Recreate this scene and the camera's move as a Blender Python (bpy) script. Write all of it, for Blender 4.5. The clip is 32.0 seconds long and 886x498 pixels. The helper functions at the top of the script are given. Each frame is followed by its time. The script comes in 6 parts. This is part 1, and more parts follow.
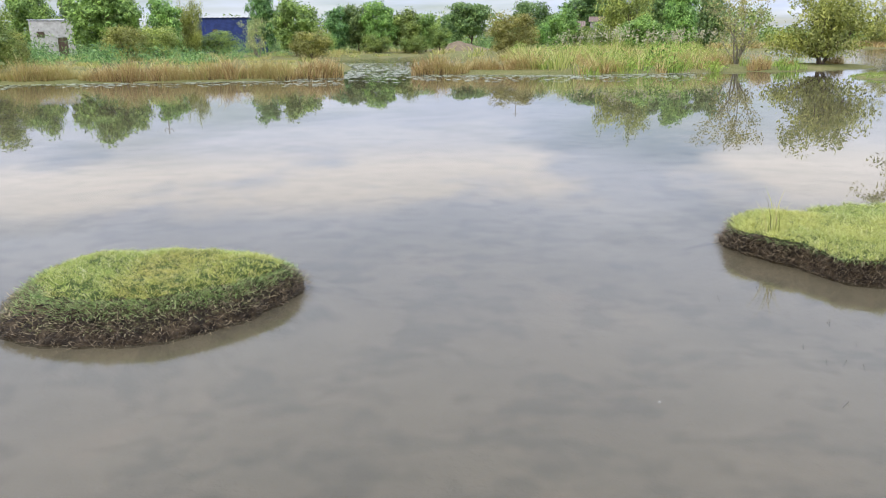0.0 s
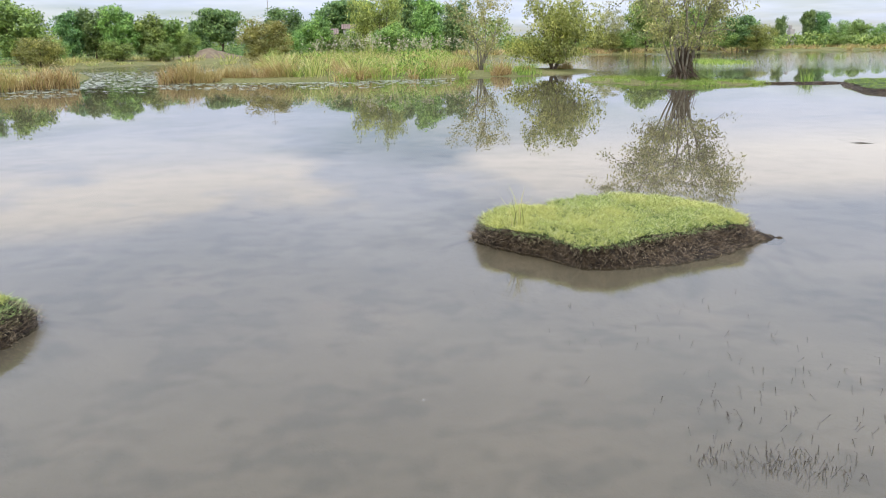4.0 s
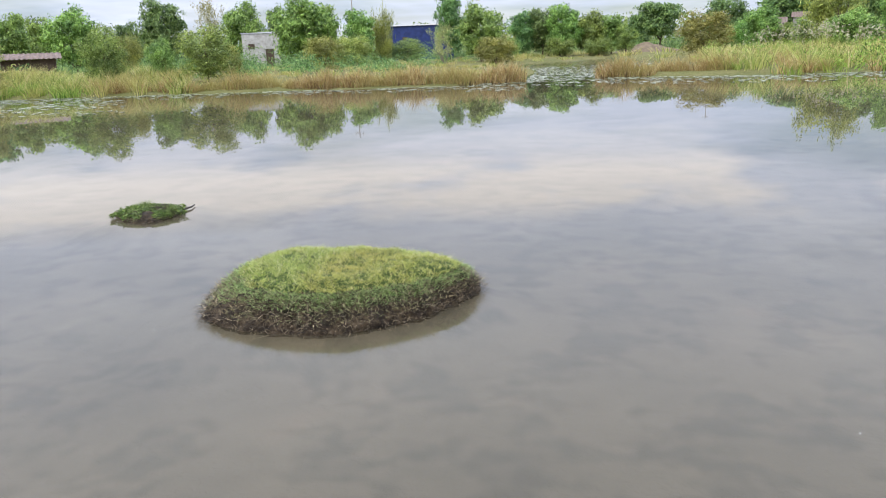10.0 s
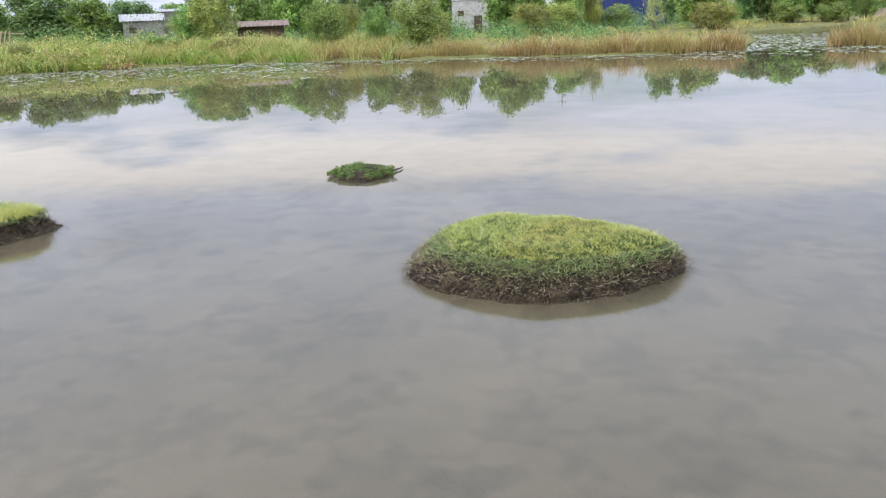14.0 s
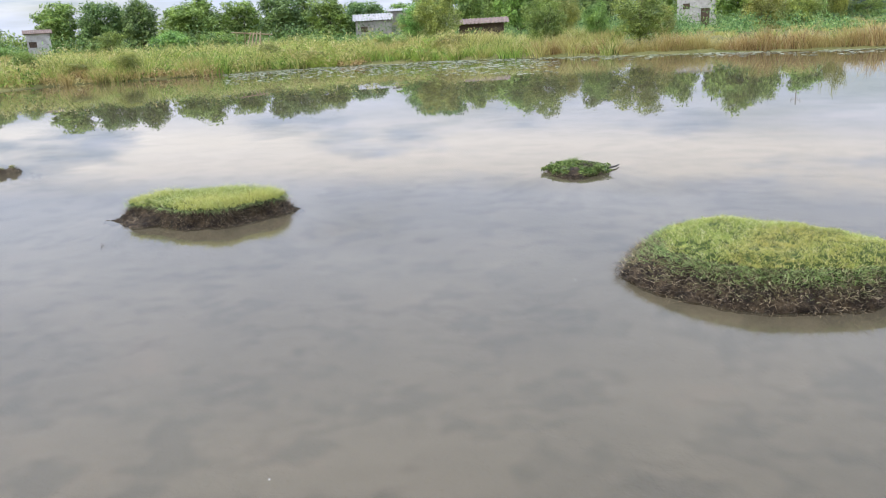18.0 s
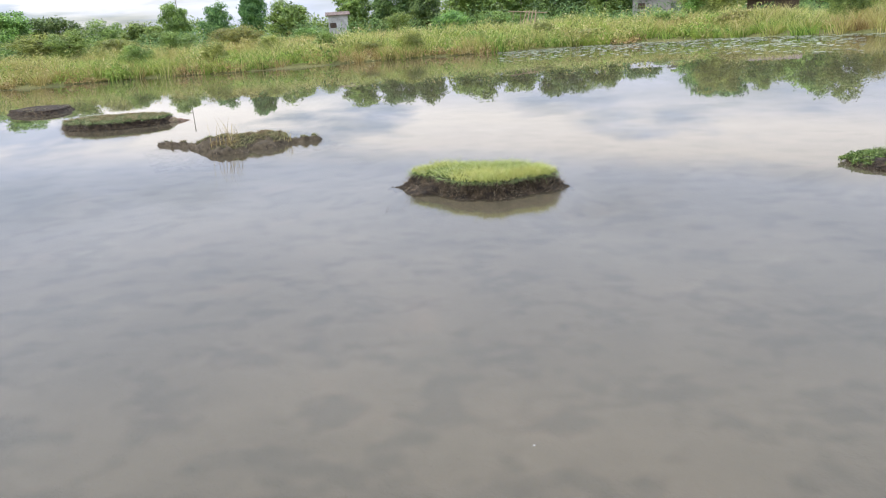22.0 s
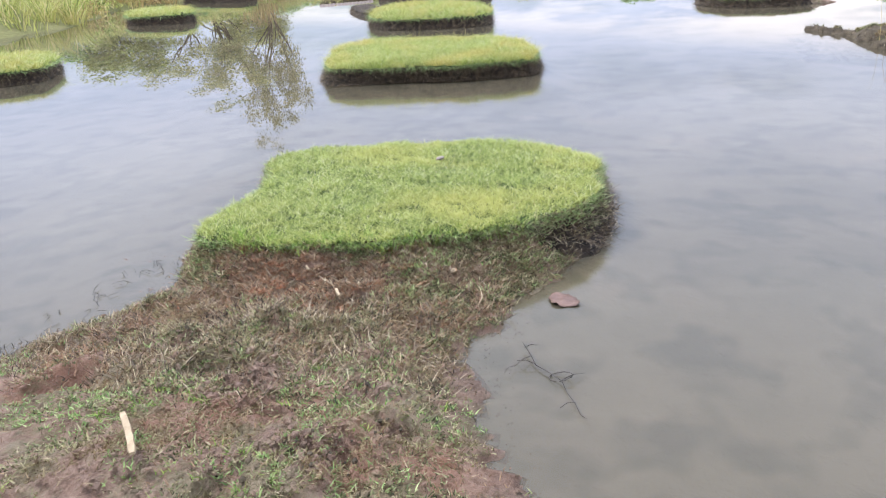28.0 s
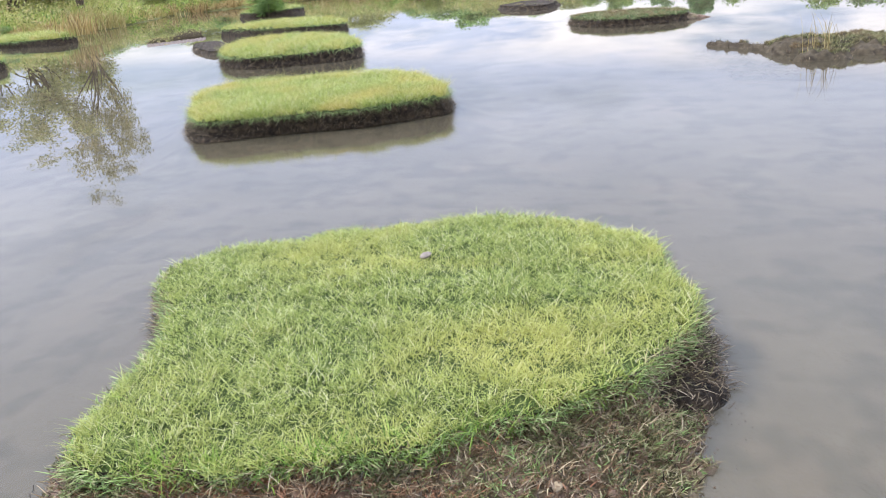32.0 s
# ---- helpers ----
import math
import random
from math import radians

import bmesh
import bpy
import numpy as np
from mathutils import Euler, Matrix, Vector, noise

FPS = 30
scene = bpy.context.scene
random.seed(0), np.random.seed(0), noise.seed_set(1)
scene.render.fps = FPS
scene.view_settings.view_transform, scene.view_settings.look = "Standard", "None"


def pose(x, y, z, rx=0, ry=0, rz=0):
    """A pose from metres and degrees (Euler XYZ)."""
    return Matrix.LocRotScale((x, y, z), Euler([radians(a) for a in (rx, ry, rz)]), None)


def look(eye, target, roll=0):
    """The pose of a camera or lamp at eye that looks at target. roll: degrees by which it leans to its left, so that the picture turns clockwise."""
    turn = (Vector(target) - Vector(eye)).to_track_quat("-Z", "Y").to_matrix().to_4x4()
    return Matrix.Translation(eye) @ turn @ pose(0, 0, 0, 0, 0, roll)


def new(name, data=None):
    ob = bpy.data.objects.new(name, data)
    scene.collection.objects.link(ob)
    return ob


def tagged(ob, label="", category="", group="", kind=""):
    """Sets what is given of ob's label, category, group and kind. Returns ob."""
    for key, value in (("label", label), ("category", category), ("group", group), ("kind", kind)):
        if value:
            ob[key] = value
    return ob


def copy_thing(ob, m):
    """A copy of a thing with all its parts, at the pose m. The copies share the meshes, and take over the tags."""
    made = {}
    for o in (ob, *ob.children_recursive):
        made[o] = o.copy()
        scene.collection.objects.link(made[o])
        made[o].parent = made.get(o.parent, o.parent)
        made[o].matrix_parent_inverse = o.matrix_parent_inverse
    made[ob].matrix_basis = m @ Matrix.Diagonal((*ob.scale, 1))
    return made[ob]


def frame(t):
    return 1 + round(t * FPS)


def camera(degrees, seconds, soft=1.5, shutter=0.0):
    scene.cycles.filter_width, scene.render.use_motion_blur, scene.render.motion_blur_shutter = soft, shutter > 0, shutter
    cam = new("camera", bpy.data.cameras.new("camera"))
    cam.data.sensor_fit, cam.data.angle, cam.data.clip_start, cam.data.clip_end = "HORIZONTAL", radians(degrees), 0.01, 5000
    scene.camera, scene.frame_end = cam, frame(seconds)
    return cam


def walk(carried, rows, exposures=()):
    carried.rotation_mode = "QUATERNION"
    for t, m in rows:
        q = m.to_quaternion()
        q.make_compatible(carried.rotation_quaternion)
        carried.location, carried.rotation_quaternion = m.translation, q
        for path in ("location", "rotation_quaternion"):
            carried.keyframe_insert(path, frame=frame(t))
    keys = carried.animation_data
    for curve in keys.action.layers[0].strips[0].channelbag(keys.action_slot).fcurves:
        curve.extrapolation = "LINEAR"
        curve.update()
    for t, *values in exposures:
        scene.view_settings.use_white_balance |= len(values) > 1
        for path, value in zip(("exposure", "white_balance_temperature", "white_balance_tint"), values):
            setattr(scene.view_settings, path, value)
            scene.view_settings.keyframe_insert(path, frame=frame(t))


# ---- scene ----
cam = camera(60.1, 32.0, soft=1.0)
# seconds, place of the eye, turn (degrees, Euler XYZ)
PATH = [
    (0.0, 0.000, 0.000, 1.597, 74.76, 0.68, 2.42),
    (0.5, 0.043, 0.012, 1.595, 74.33, 1.05, -4.26),
    (1.0, 0.060, 0.013, 1.601, 74.38, 0.69, -9.68),
    (1.5, 0.077, 0.015, 1.597, 74.86, 0.55, -12.19),
    (2.0, 0.094, 0.021, 1.598, 74.33, 0.95, -15.13),
    (2.5, 0.089, 0.023, 1.599, 74.78, 0.74, -16.65),
    (4.5, 0.082, 0.033, 1.599, 74.98, 0.88, -13.93),
    (5.0, 0.089, 0.030, 1.601, 74.63, 1.34, -11.98),
    (5.5, 0.078, 0.024, 1.600, 74.53, 1.66, -8.67),
    (6.0, 0.068, 0.023, 1.601, 74.46, 1.58, -6.01),
    (6.5, 0.046, 0.022, 1.605, 74.74, 1.52, -1.94),
    (7.0, 0.031, 0.022, 1.603, 75.53, 1.79, 2.53),
    (7.5, 0.026, 0.026, 1.598, 75.86, 1.73, 5.17),
    (8.0, 0.026, 0.023, 1.595, 75.60, 1.90, 7.54),
    (8.5, 0.023, 0.023, 1.595, 75.61, 1.82, 9.01),
    (9.0, 0.012, 0.013, 1.596, 75.38, 1.79, 11.28),
    (9.5, 0.002, 0.010, 1.602, 75.40, 1.82, 13.61),
    (10.0, 0.003, -0.000, 1.601, 75.36, 2.16, 15.67),
    (10.5, 0.010, -0.015, 1.601, 75.45, 2.46, 17.97),
    (11.0, 0.002, -0.032, 1.606, 75.32, 2.27, 19.57),
    (11.5, -0.001, -0.036, 1.608, 75.02, 2.43, 21.54),
    (12.0, -0.013, -0.044, 1.609, 75.14, 2.45, 24.30),
    (12.5, -0.022, -0.047, 1.608, 75.18, 2.27, 26.99),
    (13.0, -0.037, -0.037, 1.603, 74.22, 2.17, 28.47),
    (13.5, -0.045, -0.030, 1.602, 73.73, 2.19, 29.37),
    (15.5, -0.048, -0.045, 1.599, 73.81, 2.83, 33.61),
    (16.0, -0.056, -0.050, 1.600, 73.59, 2.91, 34.37),
    (16.5, -0.065, -0.058, 1.596, 73.46, 2.70, 37.33),
    (17.0, -0.066, -0.063, 1.594, 73.71, 2.71, 39.49),
    (17.5, -0.072, -0.076, 1.595, 73.63, 2.58, 42.54),
    (18.0, -0.068, -0.091, 1.606, 74.09, 3.25, 46.10),
    (18.5, -0.071, -0.104, 1.603, 74.48, 3.23, 49.46),
    (19.0, -0.078, -0.120, 1.600, 73.49, 3.31, 52.10),
    (19.5, -0.090, -0.133, 1.598, 72.84, 3.30, 55.01),
    (20.0, -0.100, -0.157, 1.598, 73.04, 3.56, 58.49),
    (20.5, -0.098, -0.163, 1.603, 73.85, 3.68, 60.08),
    (21.0, -0.100, -0.169, 1.607, 73.89, 3.81, 60.88),
    (21.5, -0.098, -0.181, 1.610, 74.06, 3.78, 62.70),
    (22.0, -0.105, -0.187, 1.604, 73.80, 4.00, 65.59),
    (22.5, -0.107, -0.207, 1.606, 72.93, 3.70, 68.42),
    (23.0, -0.112, -0.251, 1.598, 72.53, 3.94, 75.40),
    (23.5, -0.129, -0.293, 1.582, 71.78, 4.49, 82.39),
    (24.0, -0.159, -0.345, 1.584, 71.34, 5.34, 86.80),
    (24.5, -0.191, -0.384, 1.577, 70.66, 4.65, 89.83),
    (25.0, -0.262, -0.418, 1.580, 69.34, 4.01, 95.33),
    (25.5, -0.373, -0.459, 1.597, 70.93, 4.66, 100.45),
    (26.0, -0.457, -0.526, 1.585, 70.10, 4.21, 105.03),
    (26.5, -0.569, -0.669, 1.590, 69.78, 4.38, 105.40),
    (28.5, -1.037, -1.090, 1.565, 68.10, 3.99, 107.53),
    (29.0, -1.208, -1.315, 1.539, 70.36, 6.83, 104.98),
    (29.5, -1.393, -1.465, 1.508, 68.20, 5.42, 105.47),
    (30.0, -1.655, -1.588, 1.513, 69.49, 5.88, 107.92),
    (30.5, -1.826, -1.683, 1.512, 68.61, 4.72, 105.25),
    (31.0, -1.974, -1.866, 1.520, 70.07, 5.81, 100.98),
    (31.5, -2.124, -1.963, 1.514, 68.57, 5.49, 99.97),
    (32.0, -2.357, -2.018, 1.511, 69.38, 5.61, 94.98),
]
walk(cam, [(t, pose(x, y, z, rx, ry, rz)) for t, x, y, z, rx, ry, rz in PATH],
     [(0.0, 0.86, 6500, 10), (9.0, 0.86, 6500, 10), (16.0, 0.88, 6500, 10), (22.0, 0.89, 6500, 10), (26.0, 1.13, 6300, 13), (28.5, 1.20, 6280, 13), (32.0, 1.14, 6280, 13)])

# ---- sky and sun ----
SUN_AZ, SUN_EL = 200.0, 48.0          # degrees clockwise from +y; height over the horizon
world = bpy.data.worlds.new("sky")
scene.world = world
world.use_nodes = True
wn, wl = world.node_tree.nodes, world.node_tree.links
wn.clear()


def wnode(kind, **values):
    n = wn.new(kind)
    for k, v in values.items():
        n.inputs[k].default_value = v
    return n


sky = wn.new("ShaderNodeTexSky")
sky.sky_type, sky.sun_disc = "NISHITA", False
sky.sun_elevation, sky.sun_rotation = radians(SUN_EL), radians(SUN_AZ)
sky.air_density, sky.dust_density, sky.ozone_density = 1.0, 0.8, 2.0
clear = wn.new("ShaderNodeVectorMath"); clear.operation = "SCALE"; clear.inputs[3].default_value = 0.052
wl.new(sky.outputs[0], clear.inputs[0])
direction = wn.new("ShaderNodeTexCoord")
split = wn.new("ShaderNodeSeparateXYZ")
wl.new(direction.outputs["Generated"], split.inputs[0])
height = wn.new("ShaderNodeMath"); height.operation = "ABSOLUTE"
wl.new(split.outputs[2], height.inputs[0])
lift = wn.new("ShaderNodeMath"); lift.operation = "ADD"; lift.inputs[1].default_value = 0.10
wl.new(height.outputs[0], lift.inputs[0])
flat = wn.new("ShaderNodeCombineXYZ")
for k in (0, 1):
    div = wn.new("ShaderNodeMath"); div.operation = "DIVIDE"
    wl.new(split.outputs[k], div.inputs[0]); wl.new(lift.outputs[0], div.inputs[1])
    wl.new(div.outputs[0], flat.inputs[k])


def sky_noise(scale, detail, shift, rough=0.55):
    mp = wn.new("ShaderNodeMapping"); mp.inputs["Location"].default_value = shift
    wl.new(flat.outputs[0], mp.inputs[0])
    n = wn.new("ShaderNodeTexNoise")
    n.inputs["Scale"].default_value, n.inputs["Detail"].default_value, n.inputs["Roughness"].default_value = scale, detail, rough
    wl.new(mp.outputs[0], n.inputs["Vector"])
    return n


def wramp(source, stops):
    r = wn.new("ShaderNodeValToRGB")
    while len(r.color_ramp.elements) < len(stops):
        r.color_ramp.elements.new(0.5)
    for e, (p, c) in zip(r.color_ramp.elements, stops):
        e.position, e.color = p, (*c, 1)
    wl.new(source, r.inputs[0])
    return r


# even grey overcast with thin blue gaps lower down
bias = wn.new("ShaderNodeMath"); bias.operation = "MULTIPLY_ADD"
bias.inputs[1].default_value, bias.inputs[2].default_value = 0.7, 0.0
wl.new(height.outputs[0], bias.inputs[0])
shut = wn.new("ShaderNodeMath"); shut.operation = "ADD"
wl.new(sky_noise(0.55, 4.0, (3.1, 1.7, 0)).outputs[0], shut.inputs[0]); wl.new(bias.outputs[0], shut.inputs[1])
cover = wramp(shut.outputs[0], [(0.40, (0.25, 0.25, 0.25)), (0.62, (1, 1, 1))])
tone = wramp(sky_noise(1.1, 5.0, (7.3, 4.1, 2.0), 0.5).outputs[0], [(0.34, (0.375, 0.43, 0.55)), (0.50, (0.42, 0.47, 0.59)), (0.66, (0.485, 0.53, 0.635))])
# a belt of pale broken cloud that hangs lower towards the west
axis = wn.new("ShaderNodeVectorMath"); axis.operation = "DOT_PRODUCT"
axis.inputs[1].default_value = (0.0167, -0.107, 1.0)
wl.new(direction.outputs["Generated"], axis.inputs[0])
lower = wn.new("ShaderNodeMath"); lower.operation = "ADD"; lower.inputs[1].default_value = 0.5 - 0.068
wl.new(axis.outputs["Value"], lower.inputs[0])
belt = wramp(lower.outputs[0], [(0.42, (0.1, 0.1, 0.1)), (0.455, (0.35, 0.35, 0.35)), (0.482, (1, 1, 1)), (0.52, (1, 1, 1)), (0.55, (0, 0, 0))])
heap = wramp(sky_noise(0.75, 8.0, (1.2, 9.4, 5.0), 0.55).outputs[0], [(0.39, (0, 0, 0)), (0.50, (1, 1, 1))])
white = wn.new("ShaderNodeMath"); white.operation = "MULTIPLY"
wl.new(heap.outputs[0], white.inputs[0]); wl.new(belt.outputs[0], white.inputs[1])
# an overcast sky is about three times as bright overhead as at the horizon
grade = wn.new("ShaderNodeMath"); grade.operation = "MULTIPLY_ADD"
grade.inputs[1].default_value, grade.inputs[2].default_value = 2.05, 0.88
wl.new(height.outputs[0], grade.inputs[0])
bright = wn.new("ShaderNodeVectorMath"); bright.operation = "SCALE"
wl.new(grade.outputs[0], bright.inputs[3])
wl.new(tone.outputs[0], bright.inputs[0])
blend = wn.new("ShaderNodeMix"); blend.data_type = "RGBA"
wl.new(cover.outputs[0], blend.inputs[0]); wl.new(clear.outputs[0], blend.inputs[6]); wl.new(bright.outputs[0], blend.inputs[7])
cumulus = wn.new("ShaderNodeMix"); cumulus.data_type = "RGBA"
cumulus.inputs[7].default_value = (0.93, 0.87, 0.83, 1)
soft_white = wn.new("ShaderNodeMath"); soft_white.operation = "MULTIPLY"; soft_white.inputs[1].default_value = 0.8
wl.new(white.outputs[0], soft_white.inputs[0])
wl.new(soft_white.outputs[0], cumulus.inputs[0]); wl.new(blend.outputs[2], cumulus.inputs[6])
back = wnode("ShaderNodeBackground", Strength=1.0)
wl.new(cumulus.outputs[2], back.inputs[0])
wout = wn.new("ShaderNodeOutputWorld")
wl.new(back.outputs[0], wout.inputs[0])

sun = new("sun", bpy.data.lights.new("sun", "SUN"))
sun.data.energy, sun.data.angle, sun.data.color = 1.5, radians(12), (1.0, 0.95, 0.87)
az, el = radians(SUN_AZ), radians(SUN_EL)
sun.matrix_world = look((0, 0, 30), (-30 * math.sin(az) * math.cos(el), -30 * math.cos(az) * math.cos(el), 30 - 30 * math.sin(el)))


# ---- materials ----
class Mat:
    """A node material with short hands for the usual nodes."""

    def __init__(self, name):
        self.m = bpy.data.materials.new(name)
        self.m.use_nodes = True
        self.n, self.l = self.m.node_tree.nodes, self.m.node_tree.links
        self.b = self.n["Principled BSDF"]
        self.out = self.n["Material Output"]

    def add(self, kind, **values):
        n = self.n.new(kind)
        for k, v in values.items():
            n.inputs[k].default_value = v
        return n

    def place(self, space="Object", scale=(1, 1, 1)):
        tc = self.add("ShaderNodeTexCoord")
        mp = self.add("ShaderNodeMapping", Scale=scale)
        self.l.new(tc.outputs[space], mp.inputs[0])
        return mp.outputs[0]

    def world_place(self, scale=(1, 1, 1)):
        g = self.add("ShaderNodeNewGeometry")
        mp = self.add("ShaderNodeMapping", Scale=scale)
        self.l.new(g.outputs["Position"], mp.inputs[0])
        return mp.outputs[0]

    def noise(self, vec, scale, detail=4.0, rough=0.55, distort=0.0):
        n = self.add("ShaderNodeTexNoise", Scale=scale, Detail=detail, Roughness=rough, Distortion=distort)
        if vec is not None:
            self.l.new(vec, n.inputs["Vector"])
        return n.outputs[0]

    def ramp(self, fac, stops):
        r = self.add("ShaderNodeValToRGB")
        while len(r.color_ramp.elements) < len(stops):
            r.color_ramp.elements.new(0.5)
        for e, (p, c) in zip(r.color_ramp.elements, stops):
            e.position = p
            e.color = (*c, 1) if len(c) == 3 else c
        self.l.new(fac, r.inputs[0])
        return r.outputs[0]

    def mix(self, fac, a, b, mode="MIX"):
        x = self.add("ShaderNodeMix")
        x.data_type, x.blend_type = "RGBA", mode
        for s, v in ((x.inputs[0], fac), (x.inputs[6], a), (x.inputs[7], b)):
            if isinstance(v, (int, float)):
                s.default_value = v
            elif isinstance(v, tuple):
                s.default_value = (*v, 1)
            else:
                self.l.new(v, s)
        return x.outputs[2]

    def math(self, op, a, b=0.0):
        x = self.add("ShaderNodeMath")
        x.operation = op
        for s, v in ((x.inputs[0], a), (x.inputs[1], b)):
            if isinstance(v, (int, float)):
                s.default_value = v
            else:
                self.l.new(v, s)
        return x.outputs[0]

    def bump(self, h, strength, dist):
        b = self.add("ShaderNodeBump", Strength=strength, Distance=dist)
        self.l.new(h, b.inputs["Height"])
        self.l.new(b.outputs[0], self.b.inputs["Normal"])
        return b

    def set(self, colour=None, rough=None, spec=None, metal=None):
        if colour is not None:
            if isinstance(colour, tuple):
                self.b.inputs["Base Color"].default_value = (*colour, 1)
            else:
                self.l.new(colour, self.b.inputs["Base Color"])
        if rough is not None:
            if isinstance(rough, (int, float)):
                self.b.inputs["Roughness"].default_value = rough
            else:
                self.l.new(rough, self.b.inputs["Roughness"])
        if spec is not None:
            self.b.inputs["Specular IOR Level"].default_value = spec
        if metal is not None:
            self.b.inputs["Metallic"].default_value = metal
        return self.m


def blade_material(name, stops, patch, patch_scale=1.2, through_light=0.35):
    """Grass and leaves: each blade differs, with broad patches of another hue, and some light passes through."""
    M = Mat(name)
    g = M.add("ShaderNodeNewGeometry")
    each = M.ramp(g.outputs["Random Per Island"], stops)
    p = M.noise(M.world_place(), patch_scale, 3.0)
    w = M.ramp(p, [(0.42, (0, 0, 0)), (0.64, (1, 1, 1))])
    c = M.mix(w, each, M.mix(0.55, each, patch))
    M.set(c, 0.55, 0.25)
    t = M.add("ShaderNodeBsdfTranslucent")
    M.l.new(c, t.inputs[0])
    x = M.add("ShaderNodeMixShader", Fac=through_light)
    M.l.new(M.b.outputs[0], x.inputs[1]); M.l.new(t.outputs[0], x.inputs[2])
    M.l.new(x.outputs[0], M.out.inputs[0])
    return M.m


def leaf_material(name, dark, light, pale):
    """Tree foliage: leaf by leaf and tree by tree variation."""
    M = Mat(name)
    g = M.add("ShaderNodeNewGeometry")
    oi = M.add("ShaderNodeObjectInfo")
    each = M.ramp(g.outputs["Random Per Island"], [(0.0, dark), (0.6, light), (1.0, pale)])
    patch = M.ramp(M.noise(M.world_place(), 0.9, 3.0), [(0.38, (0.75, 0.78, 0.8)), (0.62, (1.3, 1.25, 1.05))])
    each = M.mix(1.0, each, patch, "MULTIPLY")
    hue = M.add("ShaderNodeHueSaturation")
    M.l.new(each, hue.inputs["Color"])
    M.l.new(M.math("ADD", M.math("MULTIPLY", oi.outputs["Random"], 0.05), 0.475), hue.inputs["Hue"])
    M.l.new(M.math("ADD", M.math("MULTIPLY", oi.outputs["Random"], 0.35), 0.85), hue.inputs["Value"])
    M.set(hue.outputs[0], 0.5, 0.3)
    t = M.add("ShaderNodeBsdfTranslucent")
    M.l.new(hue.outputs[0], t.inputs[0])
    x = M.add("ShaderNodeMixShader", Fac=0.3)
    M.l.new(M.b.outputs[0], x.inputs[1]); M.l.new(t.outputs[0], x.inputs[2])
    M.l.new(x.outputs[0], M.out.inputs[0])
    return M.m


def make_water():
    M = Mat("pond_water")
    p = M.world_place((1, 1, 1))
    murk = M.ramp(M.noise(p, 0.35, 5.0), [(0.3, (0.097, 0.083, 0.054)), (0.7, (0.124, 0.102, 0.066))])
    clear_part = M.add("ShaderNodeBsdfTransparent", Color=(0.80, 0.76, 0.65, 1))
    cloudy = M.add("ShaderNodeBsdfDiffuse")
    M.l.new(murk, cloudy.inputs[0])
    below = M.add("ShaderNodeMixShader", Fac=0.5)
    M.l.new(clear_part.outputs[0], below.inputs[1]); M.l.new(cloudy.outputs[0], below.inputs[2])
    mirror = M.add("ShaderNodeBsdfGlossy", Roughness=0.006, Color=(0.97, 0.98, 1.0, 1))
    wave = M.noise(M.world_place((1.0, 1.6, 1.0)), 5.0, 3.0)
    calm = M.ramp(M.noise(p, 0.16, 3.0), [(0.52, (0.05, 0.05, 0.05)), (0.68, (0.5, 0.5, 0.5))])
    # the breeze ruffles the open lake past the reeds
    where = M.add("ShaderNodeSeparateXYZ")
    M.l.new(p, where.inputs[0])
    ruffled = M.ramp(M.math("MULTIPLY", where.outputs[1], 0.01), [(0.35, (0, 0, 0)), (0.48, (1, 1, 1))])
    b = M.add("ShaderNodeBump", Strength=0.25, Distance=0.003)
    M.l.new(M.math("MULTIPLY", wave, M.math("ADD", calm, M.math("MULTIPLY", ruffled, 14.0))), b.inputs["Height"])
    M.l.new(b.outputs[0], mirror.inputs["Normal"])
    fr = M.add("ShaderNodeFresnel", IOR=1.333)
    M.l.new(b.outputs[0], fr.inputs["Normal"])
    x = M.add("ShaderNodeMixShader")
    M.l.new(fr.outputs[0], x.inputs[0]); M.l.new(below.outputs[0], x.inputs[1]); M.l.new(mirror.outputs[0], x.inputs[2])
    M.l.new(x.outputs[0], M.out.inputs[0])
    return M.m


def make_mud():
    M = Mat("trodden_mud")
    p = M.world_place()
    clay = M.ramp(M.noise(p, 16.0, 9.0, 0.8), [(0.30, (0.08, 0.044, 0.028)), (0.43, (0.26, 0.155, 0.10)), (0.56, (0.42, 0.27, 0.185)), (0.72, (0.56, 0.40, 0.29))])
    red = M.ramp(M.noise(p, 1.9, 5.0, 0.6), [(0.50, (0, 0, 0)), (0.64, (1, 1, 1))])
    c = M.mix(M.math("MULTIPLY", red, 0.8), clay, M.mix(0.6, clay, (0.36, 0.14, 0.07)))
    moss = M.ramp(M.noise(p, 3.4, 9.0, 0.78), [(0.48, (0, 0, 0)), (0.56, (1, 1, 1))])
    c = M.mix(M.math("MULTIPLY", moss, 0.4), c, (0.23, 0.25, 0.11))
    # soaked and grey-brown just over the water line
    level = M.add("ShaderNodeSeparateXYZ")
    M.l.new(p, level.inputs[0])
    damp = M.math("ADD", level.outputs[2], M.math("MULTIPLY", M.noise(p, 9.0, 5.0), 0.05))
    soaked = M.ramp(M.math("MULTIPLY", damp, 10.0), [(0.30, (1, 1, 1)), (0.66, (0, 0, 0))])
    c = M.mix(M.math("MULTIPLY", soaked, 0.75), c, M.mix(0.5, c, (0.055, 0.045, 0.036)))
    M.set(c, M.ramp(M.noise(p, 11.0, 3.0), [(0.3, (0.4,) * 3), (0.7, (0.9,) * 3)]), 0.35)
    h = M.math("ADD", M.noise(p, 18.0, 9.0, 0.75), M.math("MULTIPLY", M.noise(p, 70.0, 5.0, 0.7), 0.6))
    M.bump(h, 1.0, 0.09)
    return M.m


